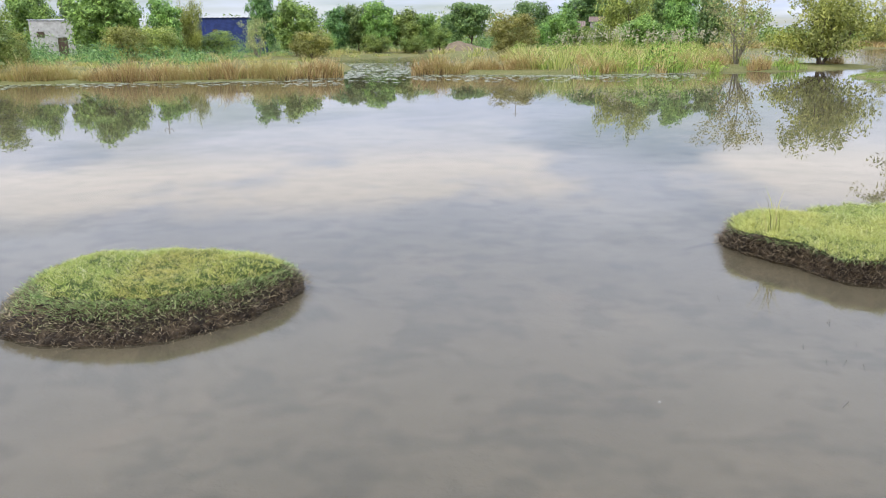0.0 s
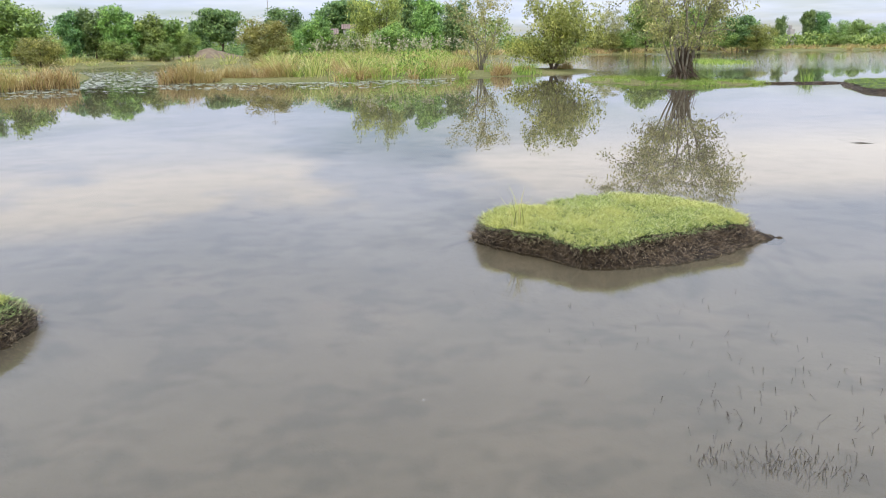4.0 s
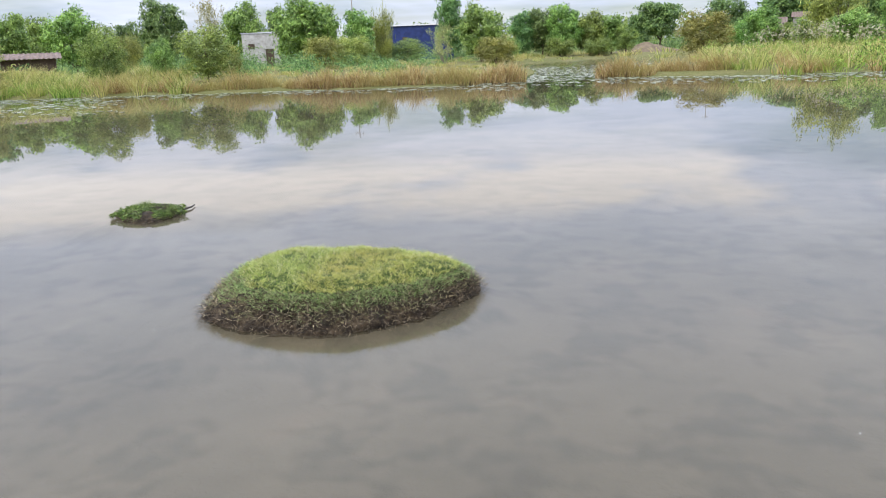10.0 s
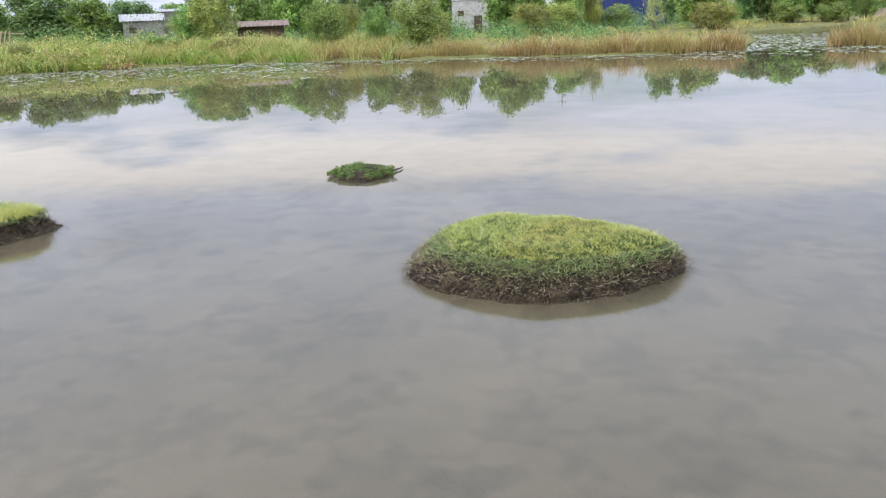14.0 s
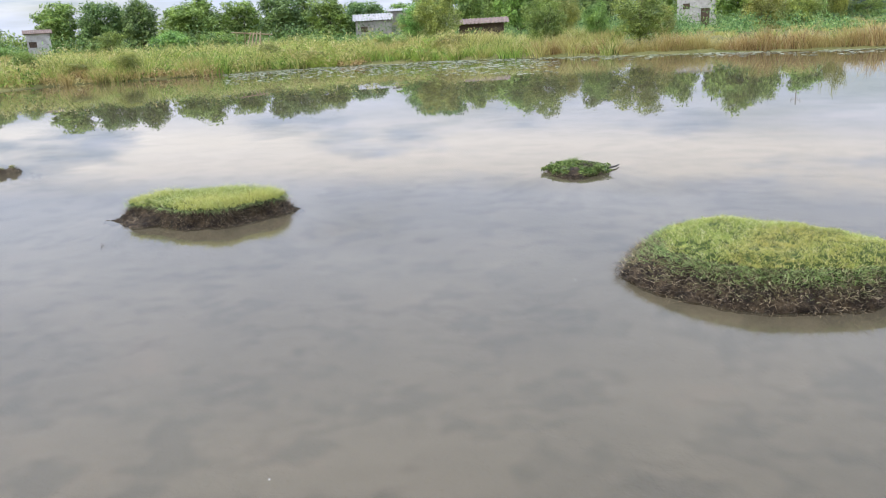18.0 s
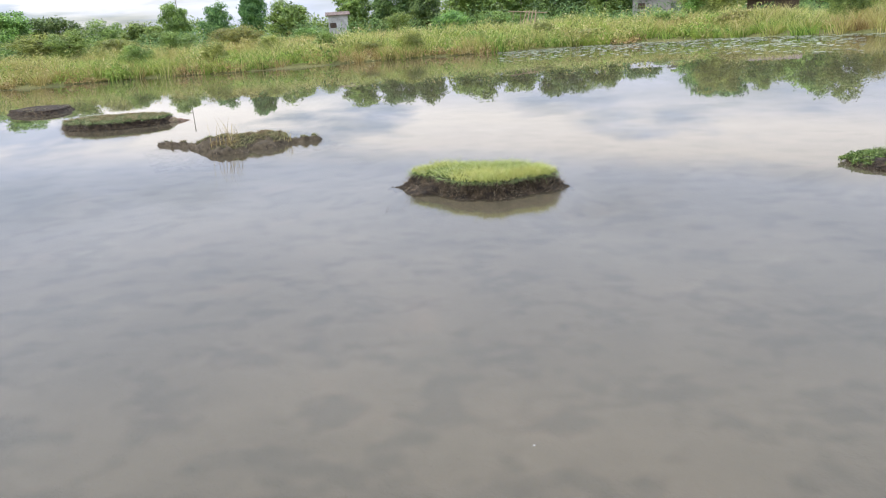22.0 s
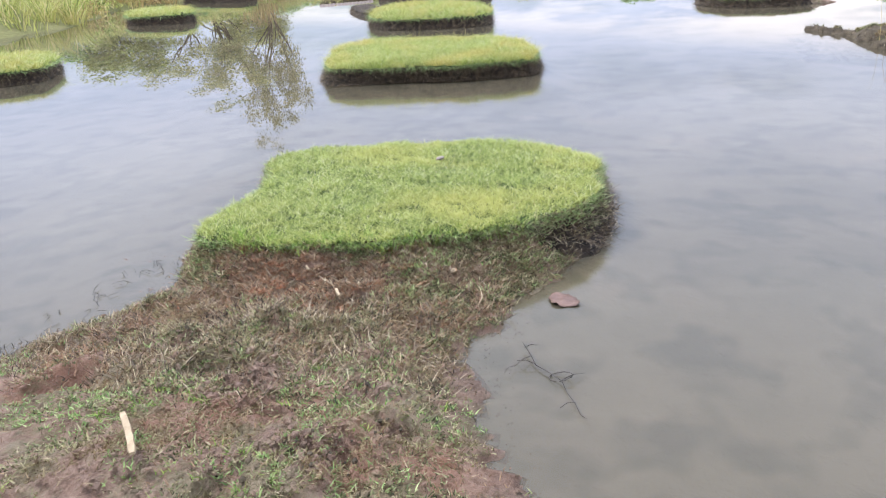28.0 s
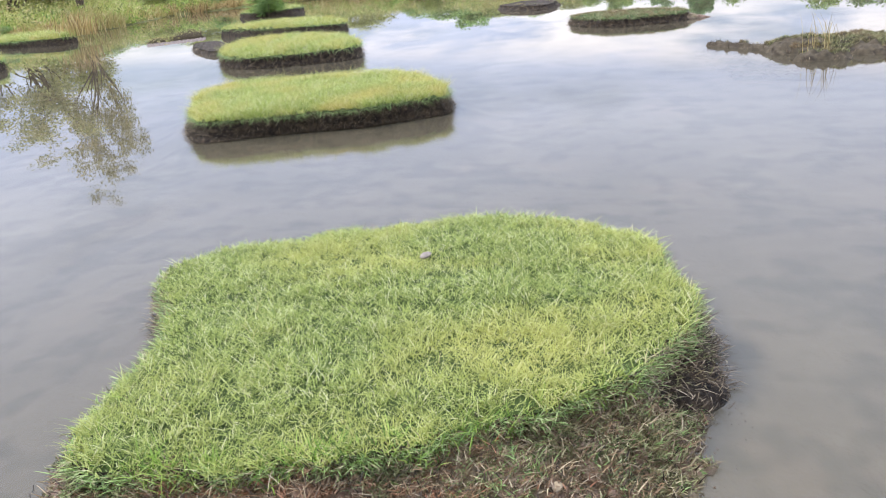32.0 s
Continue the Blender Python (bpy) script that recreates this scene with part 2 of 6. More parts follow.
def make_bed():
    M = Mat("pond_bed")
    p = M.world_place()
    silt = M.ramp(M.noise(p, 1.1, 6.0), [(0.32, (0.19, 0.175, 0.145)), (0.6, (0.30, 0.265, 0.22)), (0.75, (0.38, 0.30, 0.245))])
    weed = M.ramp(M.noise(p, 3.0, 2.0, 0.5), [(0.47, (0, 0, 0)), (0.66, (1, 1, 1))])
    M.set(M.mix(M.math("MULTIPLY", weed, 0.6), silt, (0.03, 0.038, 0.028)), 0.9)
    M.bump(M.noise(p, 14.0, 5.0), 0.6, 0.03)
    return M.m


def make_meadow():
    M = Mat("meadow_ground")
    p = M.world_place()
    g = M.ramp(M.noise(p, 0.35, 6.0, 0.65), [(0.3, (0.08, 0.09, 0.028)), (0.5, (0.14, 0.135, 0.05)), (0.68, (0.21, 0.175, 0.085))])
    M.set(M.mix(0.35, g, M.ramp(M.noise(p, 9.0, 5.0), [(0.3, (0.05, 0.06, 0.02)), (0.7, (0.26, 0.25, 0.10))])), 0.95, 0.1)
    M.bump(M.noise(p, 5.0, 6.0), 0.8, 0.2)
    return M.m


def make_soil():
    M = Mat("cut_soil")
    p = M.world_place()
    c = M.ramp(M.noise(p, 14.0, 7.0, 0.7), [(0.34, (0.010, 0.007, 0.004)), (0.50, (0.042, 0.028, 0.016)), (0.68, (0.15, 0.105, 0.06))])
    M.set(c, 0.85, 0.3)
    M.bump(M.math("ADD", M.noise(p, 38.0, 6.0, 0.7), M.noise(p, 11.0, 4.0)), 1.0, 0.07)
    return M.m


def make_turf():
    M = Mat("turf_sod")
    p = M.world_place()
    c = M.ramp(M.noise(p, 26.0, 6.0, 0.7), [(0.3, (0.02, 0.03, 0.009)), (0.55, (0.06, 0.085, 0.022)), (0.75, (0.13, 0.14, 0.05))])
    M.set(c, 0.9, 0.15)
    M.bump(M.noise(p, 60.0, 5.0), 0.9, 0.02)
    return M.m


def make_bark(name, a, b):
    M = Mat(name)
    p = M.place("Object", (1, 1, 0.3))
    M.set(M.ramp(M.noise(p, 16.0, 6.0, 0.65), [(0.3, a), (0.7, b)]), 0.9, 0.2)
    M.bump(M.noise(p, 22.0, 5.0), 0.8, 0.03)
    return M.m


def plain(name, a, b, scale=6.0, rough=0.7, spec=0.3, bump=0.3, metal=0.0):
    M = Mat(name)
    p = M.place("Object")
    M.set(M.ramp(M.noise(p, scale, 6.0, 0.65), [(0.3, a), (0.72, b)]), rough, spec, metal)
    M.bump(M.noise(p, scale * 5, 4.0), bump, 0.01)
    return M.m


WATER, MUD, BED, MEADOW, SOIL, TURF = make_water(), make_mud(), make_bed(), make_meadow(), make_soil(), make_turf()
GRASS = blade_material("short_grass", [(0.0, (0.09, 0.13, 0.035)), (0.22, (0.22, 0.28, 0.075)), (0.5, (0.40, 0.455, 0.125)), (0.82, (0.53, 0.575, 0.20)), (1.0, (0.74, 0.69, 0.44))], (0.60, 0.56, 0.17), 1.3, 0.42)
MOSSY = blade_material("creeping_grass", [(0.0, (0.03, 0.035, 0.015)), (0.35, (0.115, 0.13, 0.05)), (0.7, (0.30, 0.31, 0.135)), (1.0, (0.56, 0.48, 0.28))], (0.26, 0.14, 0.08), 3.0)
OLD_TURF = blade_material("sunburnt_turf", [(0.0, (0.10, 0.15, 0.035)), (0.25, (0.27, 0.34, 0.08)), (0.55, (0.42, 0.48, 0.12)), (0.85, (0.56, 0.56, 0.22)), (1.0, (0.70, 0.64, 0.42))], (0.58, 0.45, 0.14), 1.6, 0.4)
RIM = blade_material("rim_grass", [(0.0, (0.06, 0.10, 0.03)), (0.3, (0.20, 0.30, 0.085)), (0.7, (0.37, 0.49, 0.17)), (1.0, (0.56, 0.61, 0.29))], (0.24, 0.32, 0.12), 3.0, 0.35)
LITTER = blade_material("brown_litter", [(0.0, (0.07, 0.04, 0.02)), (0.45, (0.22, 0.135, 0.07)), (0.8, (0.36, 0.26, 0.14)), (1.0, (0.56, 0.47, 0.29))], (0.28, 0.13, 0.06), 2.0, 0.15)
ROOT = blade_material("dead_roots", [(0.0, (0.012, 0.008, 0.005)), (0.45, (0.085, 0.06, 0.036)), (0.75, (0.25, 0.185, 0.11)), (1.0, (0.50, 0.40, 0.26))], (0.09, 0.06, 0.04), 4.0, 0.1)
REED = blade_material("dry_reed", [(0.0, (0.10, 0.06, 0.025)), (0.35, (0.36, 0.24, 0.095)), (0.8, (0.52, 0.38, 0.165)), (1.0, (0.68, 0.55, 0.31))], (0.42, 0.40, 0.13), 0.3)
TALL = blade_material("tall_grass", [(0.0, (0.05, 0.08, 0.018)), (0.35, (0.27, 0.34, 0.075)), (0.75, (0.50, 0.52, 0.155)), (1.0, (0.70, 0.58, 0.32))], (0.46, 0.34, 0.13), 0.25)
LUSH = blade_material("lush_grass", [(0.0, (0.04, 0.09, 0.015)), (0.5, (0.22, 0.37, 0.06)), (1.0, (0.47, 0.56, 0.14))], (0.34, 0.37, 0.07), 0.4)
WEED = blade_material("dark_weed", [(0.0, (0.04, 0.07, 0.015)), (0.6, (0.14, 0.23, 0.05)), (1.0, (0.32, 0.38, 0.10))], (0.10, 0.11, 0.04), 6.0)
REDLITTER = blade_material("rust_litter", [(0.0, (0.07, 0.03, 0.015)), (0.5, (0.25, 0.115, 0.055)), (1.0, (0.46, 0.28, 0.16))], (0.40, 0.13, 0.05), 3.0, 0.15)
EARTH = plain("dull_earth", (0.018, 0.013, 0.009), (0.125, 0.098, 0.06), 12.0, 0.9, 0.2, 1.0)
BARE = plain("bare_earth", (0.09, 0.068, 0.042), (0.22, 0.17, 0.115), 2.0, 0.95, 0.15, 0.8)
LEAF_MID = leaf_material("leaf_mid_green", (0.06, 0.11, 0.025), (0.22, 0.34, 0.08), (0.38, 0.50, 0.16))
LEAF_DARK = leaf_material("leaf_dark_green", (0.04, 0.085, 0.03), (0.16, 0.27, 0.085), (0.28, 0.40, 0.15))
LEAF_OLIVE = leaf_material("leaf_olive_green", (0.10, 0.115, 0.025), (0.29, 0.31, 0.075), (0.43, 0.43, 0.15))
LEAF_SPARSE = leaf_material("leaf_grey_olive", (0.17, 0.18, 0.06), (0.34, 0.35, 0.13), (0.50, 0.48, 0.23))
BARK = make_bark("brown_bark", (0.05, 0.035, 0.022), (0.16, 0.12, 0.085))
GREY_BARK = make_bark("grey_bark", (0.12, 0.105, 0.075), (0.30, 0.265, 0.20))
PAD = plain("floating_leaf", (0.12, 0.15, 0.06), (0.32, 0.33, 0.22), 0.9, 0.35, 0.5)
WHITEWALL = plain("weathered_white_board", (0.30, 0.28, 0.26), (0.54, 0.52, 0.50), 2.5, 0.8)
GREYWALL = plain("grey_block_wall", (0.22, 0.20, 0.18), (0.40, 0.37, 0.34), 3.0, 0.9)
ZINC = plain("zinc_sheet", (0.22, 0.21, 0.21), (0.42, 0.41, 0.41), 3.0, 0.6, 0.4, 0.2, 0.0)
RUSTY = plain("rusty_sheet", (0.09, 0.06, 0.048), (0.26, 0.19, 0.155), 3.0, 0.7)
BLUE = plain("blue_sheet", (0.014, 0.024, 0.09), (0.03, 0.05, 0.18), 2.0, 0.55)
DARKWOOD = plain("dark_timber", (0.045, 0.03, 0.022), (0.13, 0.09, 0.065), 8.0, 0.85)
PALEWOOD = plain("pale_split_wood", (0.22, 0.155, 0.085), (0.44, 0.34, 0.21), 22.0, 0.7)
STONE = plain("pale_pebble", (0.13, 0.105, 0.085), (0.30, 0.25, 0.20), 30.0, 0.8)
DEADLEAF = plain("wet_dead_leaf", (0.085, 0.048, 0.034), (0.19, 0.115, 0.085), 14.0, 0.5)
WETTWIG = plain("wet_twig", (0.02, 0.016, 0.012), (0.09, 0.075, 0.06), 30.0, 0.5)


# ---- mesh helpers ----

def thing(name, label, category, group="", kind="", at=(0, 0, 0)):
    ob = new(name)
    ob.location = at
    ob.empty_display_size = 0.1
    return tagged(ob, label, category, group, kind)


def np_mesh(name, verts, faces, material, smooth=False):
    """A mesh from arrays: verts (n, 3), faces (m, k)."""
    me = bpy.data.meshes.new(name)
    verts, faces = np.asarray(verts, dtype=np.float32), np.asarray(faces, dtype=np.int32)
    m, k = faces.shape
    me.vertices.add(len(verts)); me.vertices.foreach_set("co", verts.ravel())
    me.loops.add(m * k); me.loops.foreach_set("vertex_index", faces.ravel())
    me.polygons.add(m)
    me.polygons.foreach_set("loop_start", np.arange(0, m * k, k, dtype=np.int32))
    me.polygons.foreach_set("loop_total", np.full(m, k, dtype=np.int32))
    me.polygons.foreach_set("use_smooth", np.full(m, smooth))
    me.materials.append(material)
    me.update(calc_edges=True)
    return me


def part(name, me, parent=None, label="", kind=""):
    ob = new(name, me)
    if parent is not None:
        ob.parent = parent
    if label:
        ob["label"] = label
    if kind:
        ob["kind"] = kind
    return ob


def bm_mesh(name, bm, material, smooth=False):
    me = bpy.data.meshes.new(name)
    bm.to_mesh(me); bm.free()
    me.materials.append(material)
    for p in me.polygons:
        p.use_smooth = smooth
    return me


def box(sx, sy, sz, at=(0, 0, 0), bevel=0.0, turn=None):
    bm = bmesh.new()
    bmesh.ops.create_cube(bm, size=1.0)
    bmesh.ops.scale(bm, vec=(sx, sy, sz), verts=bm.verts)
    if bevel:
        bmesh.ops.bevel(bm, geom=bm.edges[:], offset=bevel, segments=2, affect="EDGES")
    if turn is not None:
        bmesh.ops.transform(bm, matrix=turn, verts=bm.verts)
    bmesh.ops.translate(bm, vec=at, verts=bm.verts)
    return bm


def blades(base, height, width, lean, gen, steps=2, curl=0.5, aim=None):
    """Tapered bent blades standing on base (n, 3). lean: how far a tip goes aside, as a part of its height."""
    n = len(base)
    h = np.broadcast_to(height, n); w = np.broadcast_to(width, n)
    a = gen.uniform(0, 2 * np.pi, n) if aim is None else aim + gen.normal(0, 0.5, n)
    f = gen.uniform(0, 2 * np.pi, n)
    side = np.stack([np.cos(f), np.sin(f), np.zeros(n)], 1)
    lean_v = np.stack([np.cos(a), np.sin(a), np.zeros(n)], 1) * (np.broadcast_to(lean, n) * h * gen.uniform(0.2, 1.0, n))[:, None]
    V, F = [], []
    rows = steps
    for i in range(rows):
        s = i / rows
        c = base + lean_v * (s ** (1 + curl)) + np.array([0, 0, 1.0]) * (h * s * (1 - 0.15 * s))[:, None]
        ww = (w * (1 - 0.75 * s) * 0.5)[:, None]
        V += [c - side * ww, c + side * ww]
    V.append(base + lean_v + np.array([0, 0, 1.0]) * (h * 0.85)[:, None])
    k = len(V)
    verts = np.stack(V, 1).reshape(-1, 3)
    o = np.arange(n)[:, None] * k
    tri = []
    for i in range(rows - 1):
        q = 2 * i
        tri += [o + np.array([[q, q + 1, q + 3]]), o + np.array([[q, q + 3, q + 2]])]
    q = 2 * (rows - 1)
    tri.append(o + np.array([[q, q + 1, q + 2]]))
    return verts, np.concatenate(tri, 0)


def tube(points, radii, sides=6):
    """verts and quads of a tapered tube along points."""
    pts = [Vector(p) for p in points]
    V, F = [], []
    for i, p in enumerate(pts):
        d = (pts[min(i + 1, len(pts) - 1)] - pts[max(i - 1, 0)]).normalized()
        u = d.orthogonal().normalized(); v = d.cross(u)
        for k in range(sides):
            a = 2 * math.pi * k / sides
            V.append(p + (u * math.cos(a) + v * math.sin(a)) * radii[i])
    for i in range(len(pts) - 1):
        for k in range(sides):
            F.append((i * sides + k, i * sides + (k + 1) % sides, (i + 1) * sides + (k + 1) % sides, (i + 1) * sides + k))
    return V, F


def tubes_mesh(name, lines, material, sides=6):
    V, F = [], []
    for pts, radii in lines:
        v, f = tube(pts, radii, sides)
        o = len(V)
        V += v
        F += [tuple(i + o for i in q) for q in f]
    return np_mesh(name, [tuple(v) for v in V], F, material, True)


def inside(px, py, poly):
    """Which points lie in a polygon."""
    res = np.zeros(len(px), bool)
    n = len(poly)
    for i in range(n):
        (x0, y0), (x1, y1) = poly[i], poly[(i + 1) % n]
        c = ((y0 > py) != (y1 > py)) & (px < (x1 - x0) * (py - y0) / (y1 - y0 + 1e-12) + x0)
        res ^= c
    return res


def edge_distance(px, py, poly):
    """Distance to a polygon's outline, minus inside."""
    best = np.full(len(px), 1e9)
    n = len(poly)
    for i in range(n):
        (x0, y0), (x1, y1) = poly[i], poly[(i + 1) % n]
        dx, dy = x1 - x0, y1 - y0
        t = np.clip(((px - x0) * dx + (py - y0) * dy) / (dx * dx + dy * dy + 1e-12), 0, 1)
        best = np.minimum(best, np.hypot(px - x0 - t * dx, py - y0 - t * dy))
    return np.where(inside(px, py, poly), -best, best)


def smooth_outline(corners, per=8):
    """A closed smooth line through the corners."""
    P = [np.array(c, float) for c in corners]
    n, out = len(P), []
    for i in range(n):
        a, b, c, d = P[i - 1], P[i], P[(i + 1) % n], P[(i + 2) % n]
        for s in range(per):
            t = s / per
            out.append(tuple(0.5 * (2 * b + (c - a) * t + (2 * a - 5 * b + 4 * c - d) * t * t + (3 * b - a - 3 * c + d) * t ** 3)))
    return out


# ---- ground, pond bed and water ----
POND = [(-0.3, 0.75), (-1.4, -0.35), (-2.4, -1.22), (-3.0, -1.58), (-3.5, -1.78), (-4.1, -1.62), (-4.6, -1.36), (-5.0, -1.7), (-5.2, -2.6),
        (-4.7, -3.4), (-4.15, -3.52), (-3.55, -3.6), (-3.15, -3.88), (-2.3, -4.9), (-1.5, -8.0), (-2.0, -16.0), (-9.0, -21.0), (-16.0, -20.0),
        (-21.5, -19.5), (-29.0, -24.6), (-36.5, -21.8), (-42.0, -22.3), (-49.0, -23.4), (-54.0, -18.0), (-47.0, -6.0), (-47.0, 2.0), (-43.5, 8.0), (-43.0, 14.5),
        (-39.8, 19.5), (-38.3, 24.6)]
POND2 = [(-32.5, 30.2), (-23.5, 32.0), (-19.7, 32.3), (-10.1, 33.4), (-6.3, 35.8), (-8.0, 50.0), (-13.0, 70.0), (-6.0, 84.0), (0.0, 70.0), (-1.5, 48.0),
         (-3.0, 39.2), (-1.5, 37.6), (2.8, 36.4), (5.9, 36.1), (9.4, 37.0), (13.0, 37.6), (15.5, 38.5), (17.0, 60.0), (26.0, 88.0), (44.0, 100.0), (64.0, 104.0),
         (82.0, 113.0), (97.0, 106.0), (118.0, 108.0), (130.0, 70.0), (100.0, 20.0), (40.0, -6.0), (12.0, -3.0), (5.0, 1.2), (2.4, 1.5), (1.0, 1.2)]
POND_LINE = POND + POND2
# low grassy islet with the bare tree, and the strip of reeds round the two willows
ISLET = smooth_outline([(14.6, 31.5), (15.2, 28.4), (16.4, 26.0), (18.0, 25.4), (19.9, 25.6), (20.6, 26.4), (19.0, 28.0), (17.6, 30.5), (16.0, 32.8)], 4)
STRIP = smooth_outline([(12.5, 38.2), (14.5, 37.0), (16.2, 38.4), (18.2, 39.6), (21.0, 41.5), (20.0, 44.2), (15.5, 46.5), (12.0, 44.0)], 4)


TURF_ON_SPIT = [(-4.17, -3.36), (-4.41, -3.45), (-4.95, -3.44), (-5.6, -3.7), (-6.1, -2.4), (-5.7, -1.58), (-4.95, -1.48), (-4.72, -1.62), (-4.50, -1.80), (-4.38, -2.02), (-4.22, -2.32), (-4.12, -2.72), (-4.10, -3.1)]


def fbm(x, y, scale, octaves=4, seed=0.0):
    return noise.fractal(Vector((x * scale, y * scale, seed)), 0.6, 2.0, octaves)


def land_rise(x, y):
    """How high the land stands over the pond, away from the water: a low shore ahead, a higher bank to the left."""
    w = np.clip((-18 - np.degrees(np.arctan2(x, y))) / 34, 0, 1)
    return 0.30 + 0.60 * w, 2.5 + 2.0 * w


HOOF_PITS = [(-2.92, -3.2, 0.10, 0.05), (-2.80, -3.26, 0.07, 0.05), (-3.07, -2.66, 0.11, 0.05), (-3.0, -2.5, 0.07, 0.04), (-2.71, -1.94, 0.09, 0.06), (-2.87, -1.86, 0.07, 0.05), (-2.66, -2.12, 0.08, 0.04),
             (-3.61, -3.34, 0.08, 0.035), (-3.25, -3.5, 0.09, 0.04), (-2.45, -2.2, 0.08, 0.045), (-3.3, -2.9, 0.07, 0.03), (-3.1, -2.05, 0.06, 0.035)]


def make_ground():
    rings = list(np.arange(0.05, 5.2, 0.042))
    while rings[-1] < 2600:
        rings.append(rings[-1] * 1.045 + 0.01)
    rings = np.array(rings)
    n = 560
    ang = np.linspace(0, 2 * np.pi, n, endpoint=False)
    cx, cy = -2.9, -2.3
    X = cx + rings[:, None] * np.cos(ang)[None]
    Y = cy + rings[:, None] * np.sin(ang)[None]
    x, y = X.ravel(), Y.ravel()
    d = edge_distance(x, y, POND_LINE)            # minus in the water
    d = np.maximum(d, -edge_distance(x, y, ISLET) * 1.0)
    d = np.maximum(d, -edge_distance(x, y, STRIP))
    near = np.clip(1 - (np.hypot(x - cx, y - cy) - 6) / 4, 0, 1)
    wob = np.array([fbm(a, b, 0.9, 4, 2.0) if r < 9 else fbm(a, b, 0.25, 3, 5.0) for a, b, r in zip(x, y, np.hypot(x - cx, y - cy))])
    d = d + wob * (0.12 * near + 0.5 * (1 - near))
    fine = np.array([fbm(a, b, 5.0, 4, 9.0) if r < 7 else 0.0 for a, b, r in zip(x, y, np.hypot(x - cx, y - cy))])
    land = near * (0.003 + 0.13 * (1 - np.exp(-np.maximum(d, 0) / 0.55)) + 0.034 * fine) + (1 - near) * (0.04 + land_rise(x, y)[0] * (1 - np.exp(-np.maximum(d, 0) / land_rise(x, y)[1])))
    far = np.hypot(x, y)
    land = land + np.clip((far - 130) / 900, 0, 1) * 3.0 * (d > 2)
    water = -np.maximum(-d, 0) * np.where(near > 0, 0.06, 0.22) - 0.003
    water = np.maximum(water, -0.17) + 0.010 * fine
    z = np.where(d > 0, land, water)
    for px, py, r, deep in HOOF_PITS:
        q = np.hypot(x - px, y - py) / r
        q = q * (1 + 0.5 * fine)
        z = z + near * (d > 0.04) * (-deep * np.exp(-q * q) + 0.45 * deep * np.exp(-((q - 1.6) / 0.55) ** 2))
    rise = edge_distance(x, y, TURF_ON_SPIT)
    front = np.clip((x + 5.0) / 0.5, 0, 1) * near
    reach = np.interp(y, [-3.5, -3.15, -2.1, -1.75, -1.5], [0.22, 0.46, 0.48, 0.30, 0.20])
    bank = 0.205 * (1 - np.clip(rise, 0, 1) / reach) ** 1.0 + 0.03 * fine
    z = np.where((front > 0) & (rise < 0.5), np.maximum(z, bank * front - 0.35 * (1 - front)), z)
    z = np.where((rise < -0.03) & (near > 0.5), np.minimum(z, 0.13), z)
    z = np.where((rise < -0.15) & (near > 0.5), np.minimum(z, 0.05), z)
    verts = np.stack([x, y, z], 1)
    verts = np.concatenate([verts, [[cx, cy, 0.12]]])
    i = np.arange(len(rings) - 1)[:, None] * n
    k = np.arange(n)[None]
    k2 = (np.arange(n)[None] + 1) % n
    quads = np.stack([i + k, i + n + k, i + n + k2, i + k2], -1).reshape(-1, 4)
    me = np_mesh("ground", verts[:-1], quads, MUD, True)
    me.materials.append(BED); me.materials.append(MEADOW)
    zc = z[quads].mean(1); nc = near[quads].mean(1)
    me.polygons.foreach_set("material_index", np.where(z[quads].max(1) < 0.0, 1, np.where(nc > 0.02, 0, 2)).astype(np.int32))
    # close the middle
    bm = bmesh.new(); bm.from_mesh(me)
    bm.verts.ensure_lookup_table()
    bm.faces.new([bm.verts[j] for j in range(n)])
    bm.to_mesh(me); bm.free()
    ob = part("ground", me)
    tagged(ob, "muddy grassy shore and meadow round the shallow pond bed", "ground", kind="structure")
    return x, y, z, d


GX, GY, GZ, GD = make_ground()
GD = np.where((GZ > 0.012) & (GD < 0.03), 0.03, GD)


def distance_grid():
    gx, gy = np.meshgrid(np.arange(-125, 160, 0.5), np.arange(-45, 185, 0.5), indexing="ij")
    x, y = gx.ravel(), gy.ravel()
    d = edge_distance(x, y, POND_LINE)
    d = np.maximum(d, -edge_distance(x, y, ISLET))
    return np.maximum(d, -edge_distance(x, y, STRIP)).reshape(gx.shape)


SHORE = distance_grid()


def pond_distance(x, y):
    """Distance from the water's edge, minus over water, read from a half-metre grid."""
    x, y = np.atleast_1d(np.asarray(x, float)), np.atleast_1d(np.asarray(y, float))
    u, v = np.clip((x + 125) * 2, 0, SHORE.shape[0] - 1.001), np.clip((y + 45) * 2, 0, SHORE.shape[1] - 1.001)
    i, j = u.astype(int), v.astype(int)
    u, v = u - i, v - j
    return (SHORE[i, j] * (1 - u) + SHORE[i + 1, j] * u) * (1 - v) + (SHORE[i, j + 1] * (1 - u) + SHORE[i + 1, j + 1] * u) * v


def far_ground(x, y):
    """Height of the land away from the near spit."""
    d = np.maximum(pond_distance(x, y), 0)
    far = np.hypot(x, y)
    amp, reach = land_rise(x, y)
    return 0.04 + amp * (1 - np.exp(-d / reach)) + np.clip((far - 130) / 900, 0, 1) * 3.0 * (d > 2)


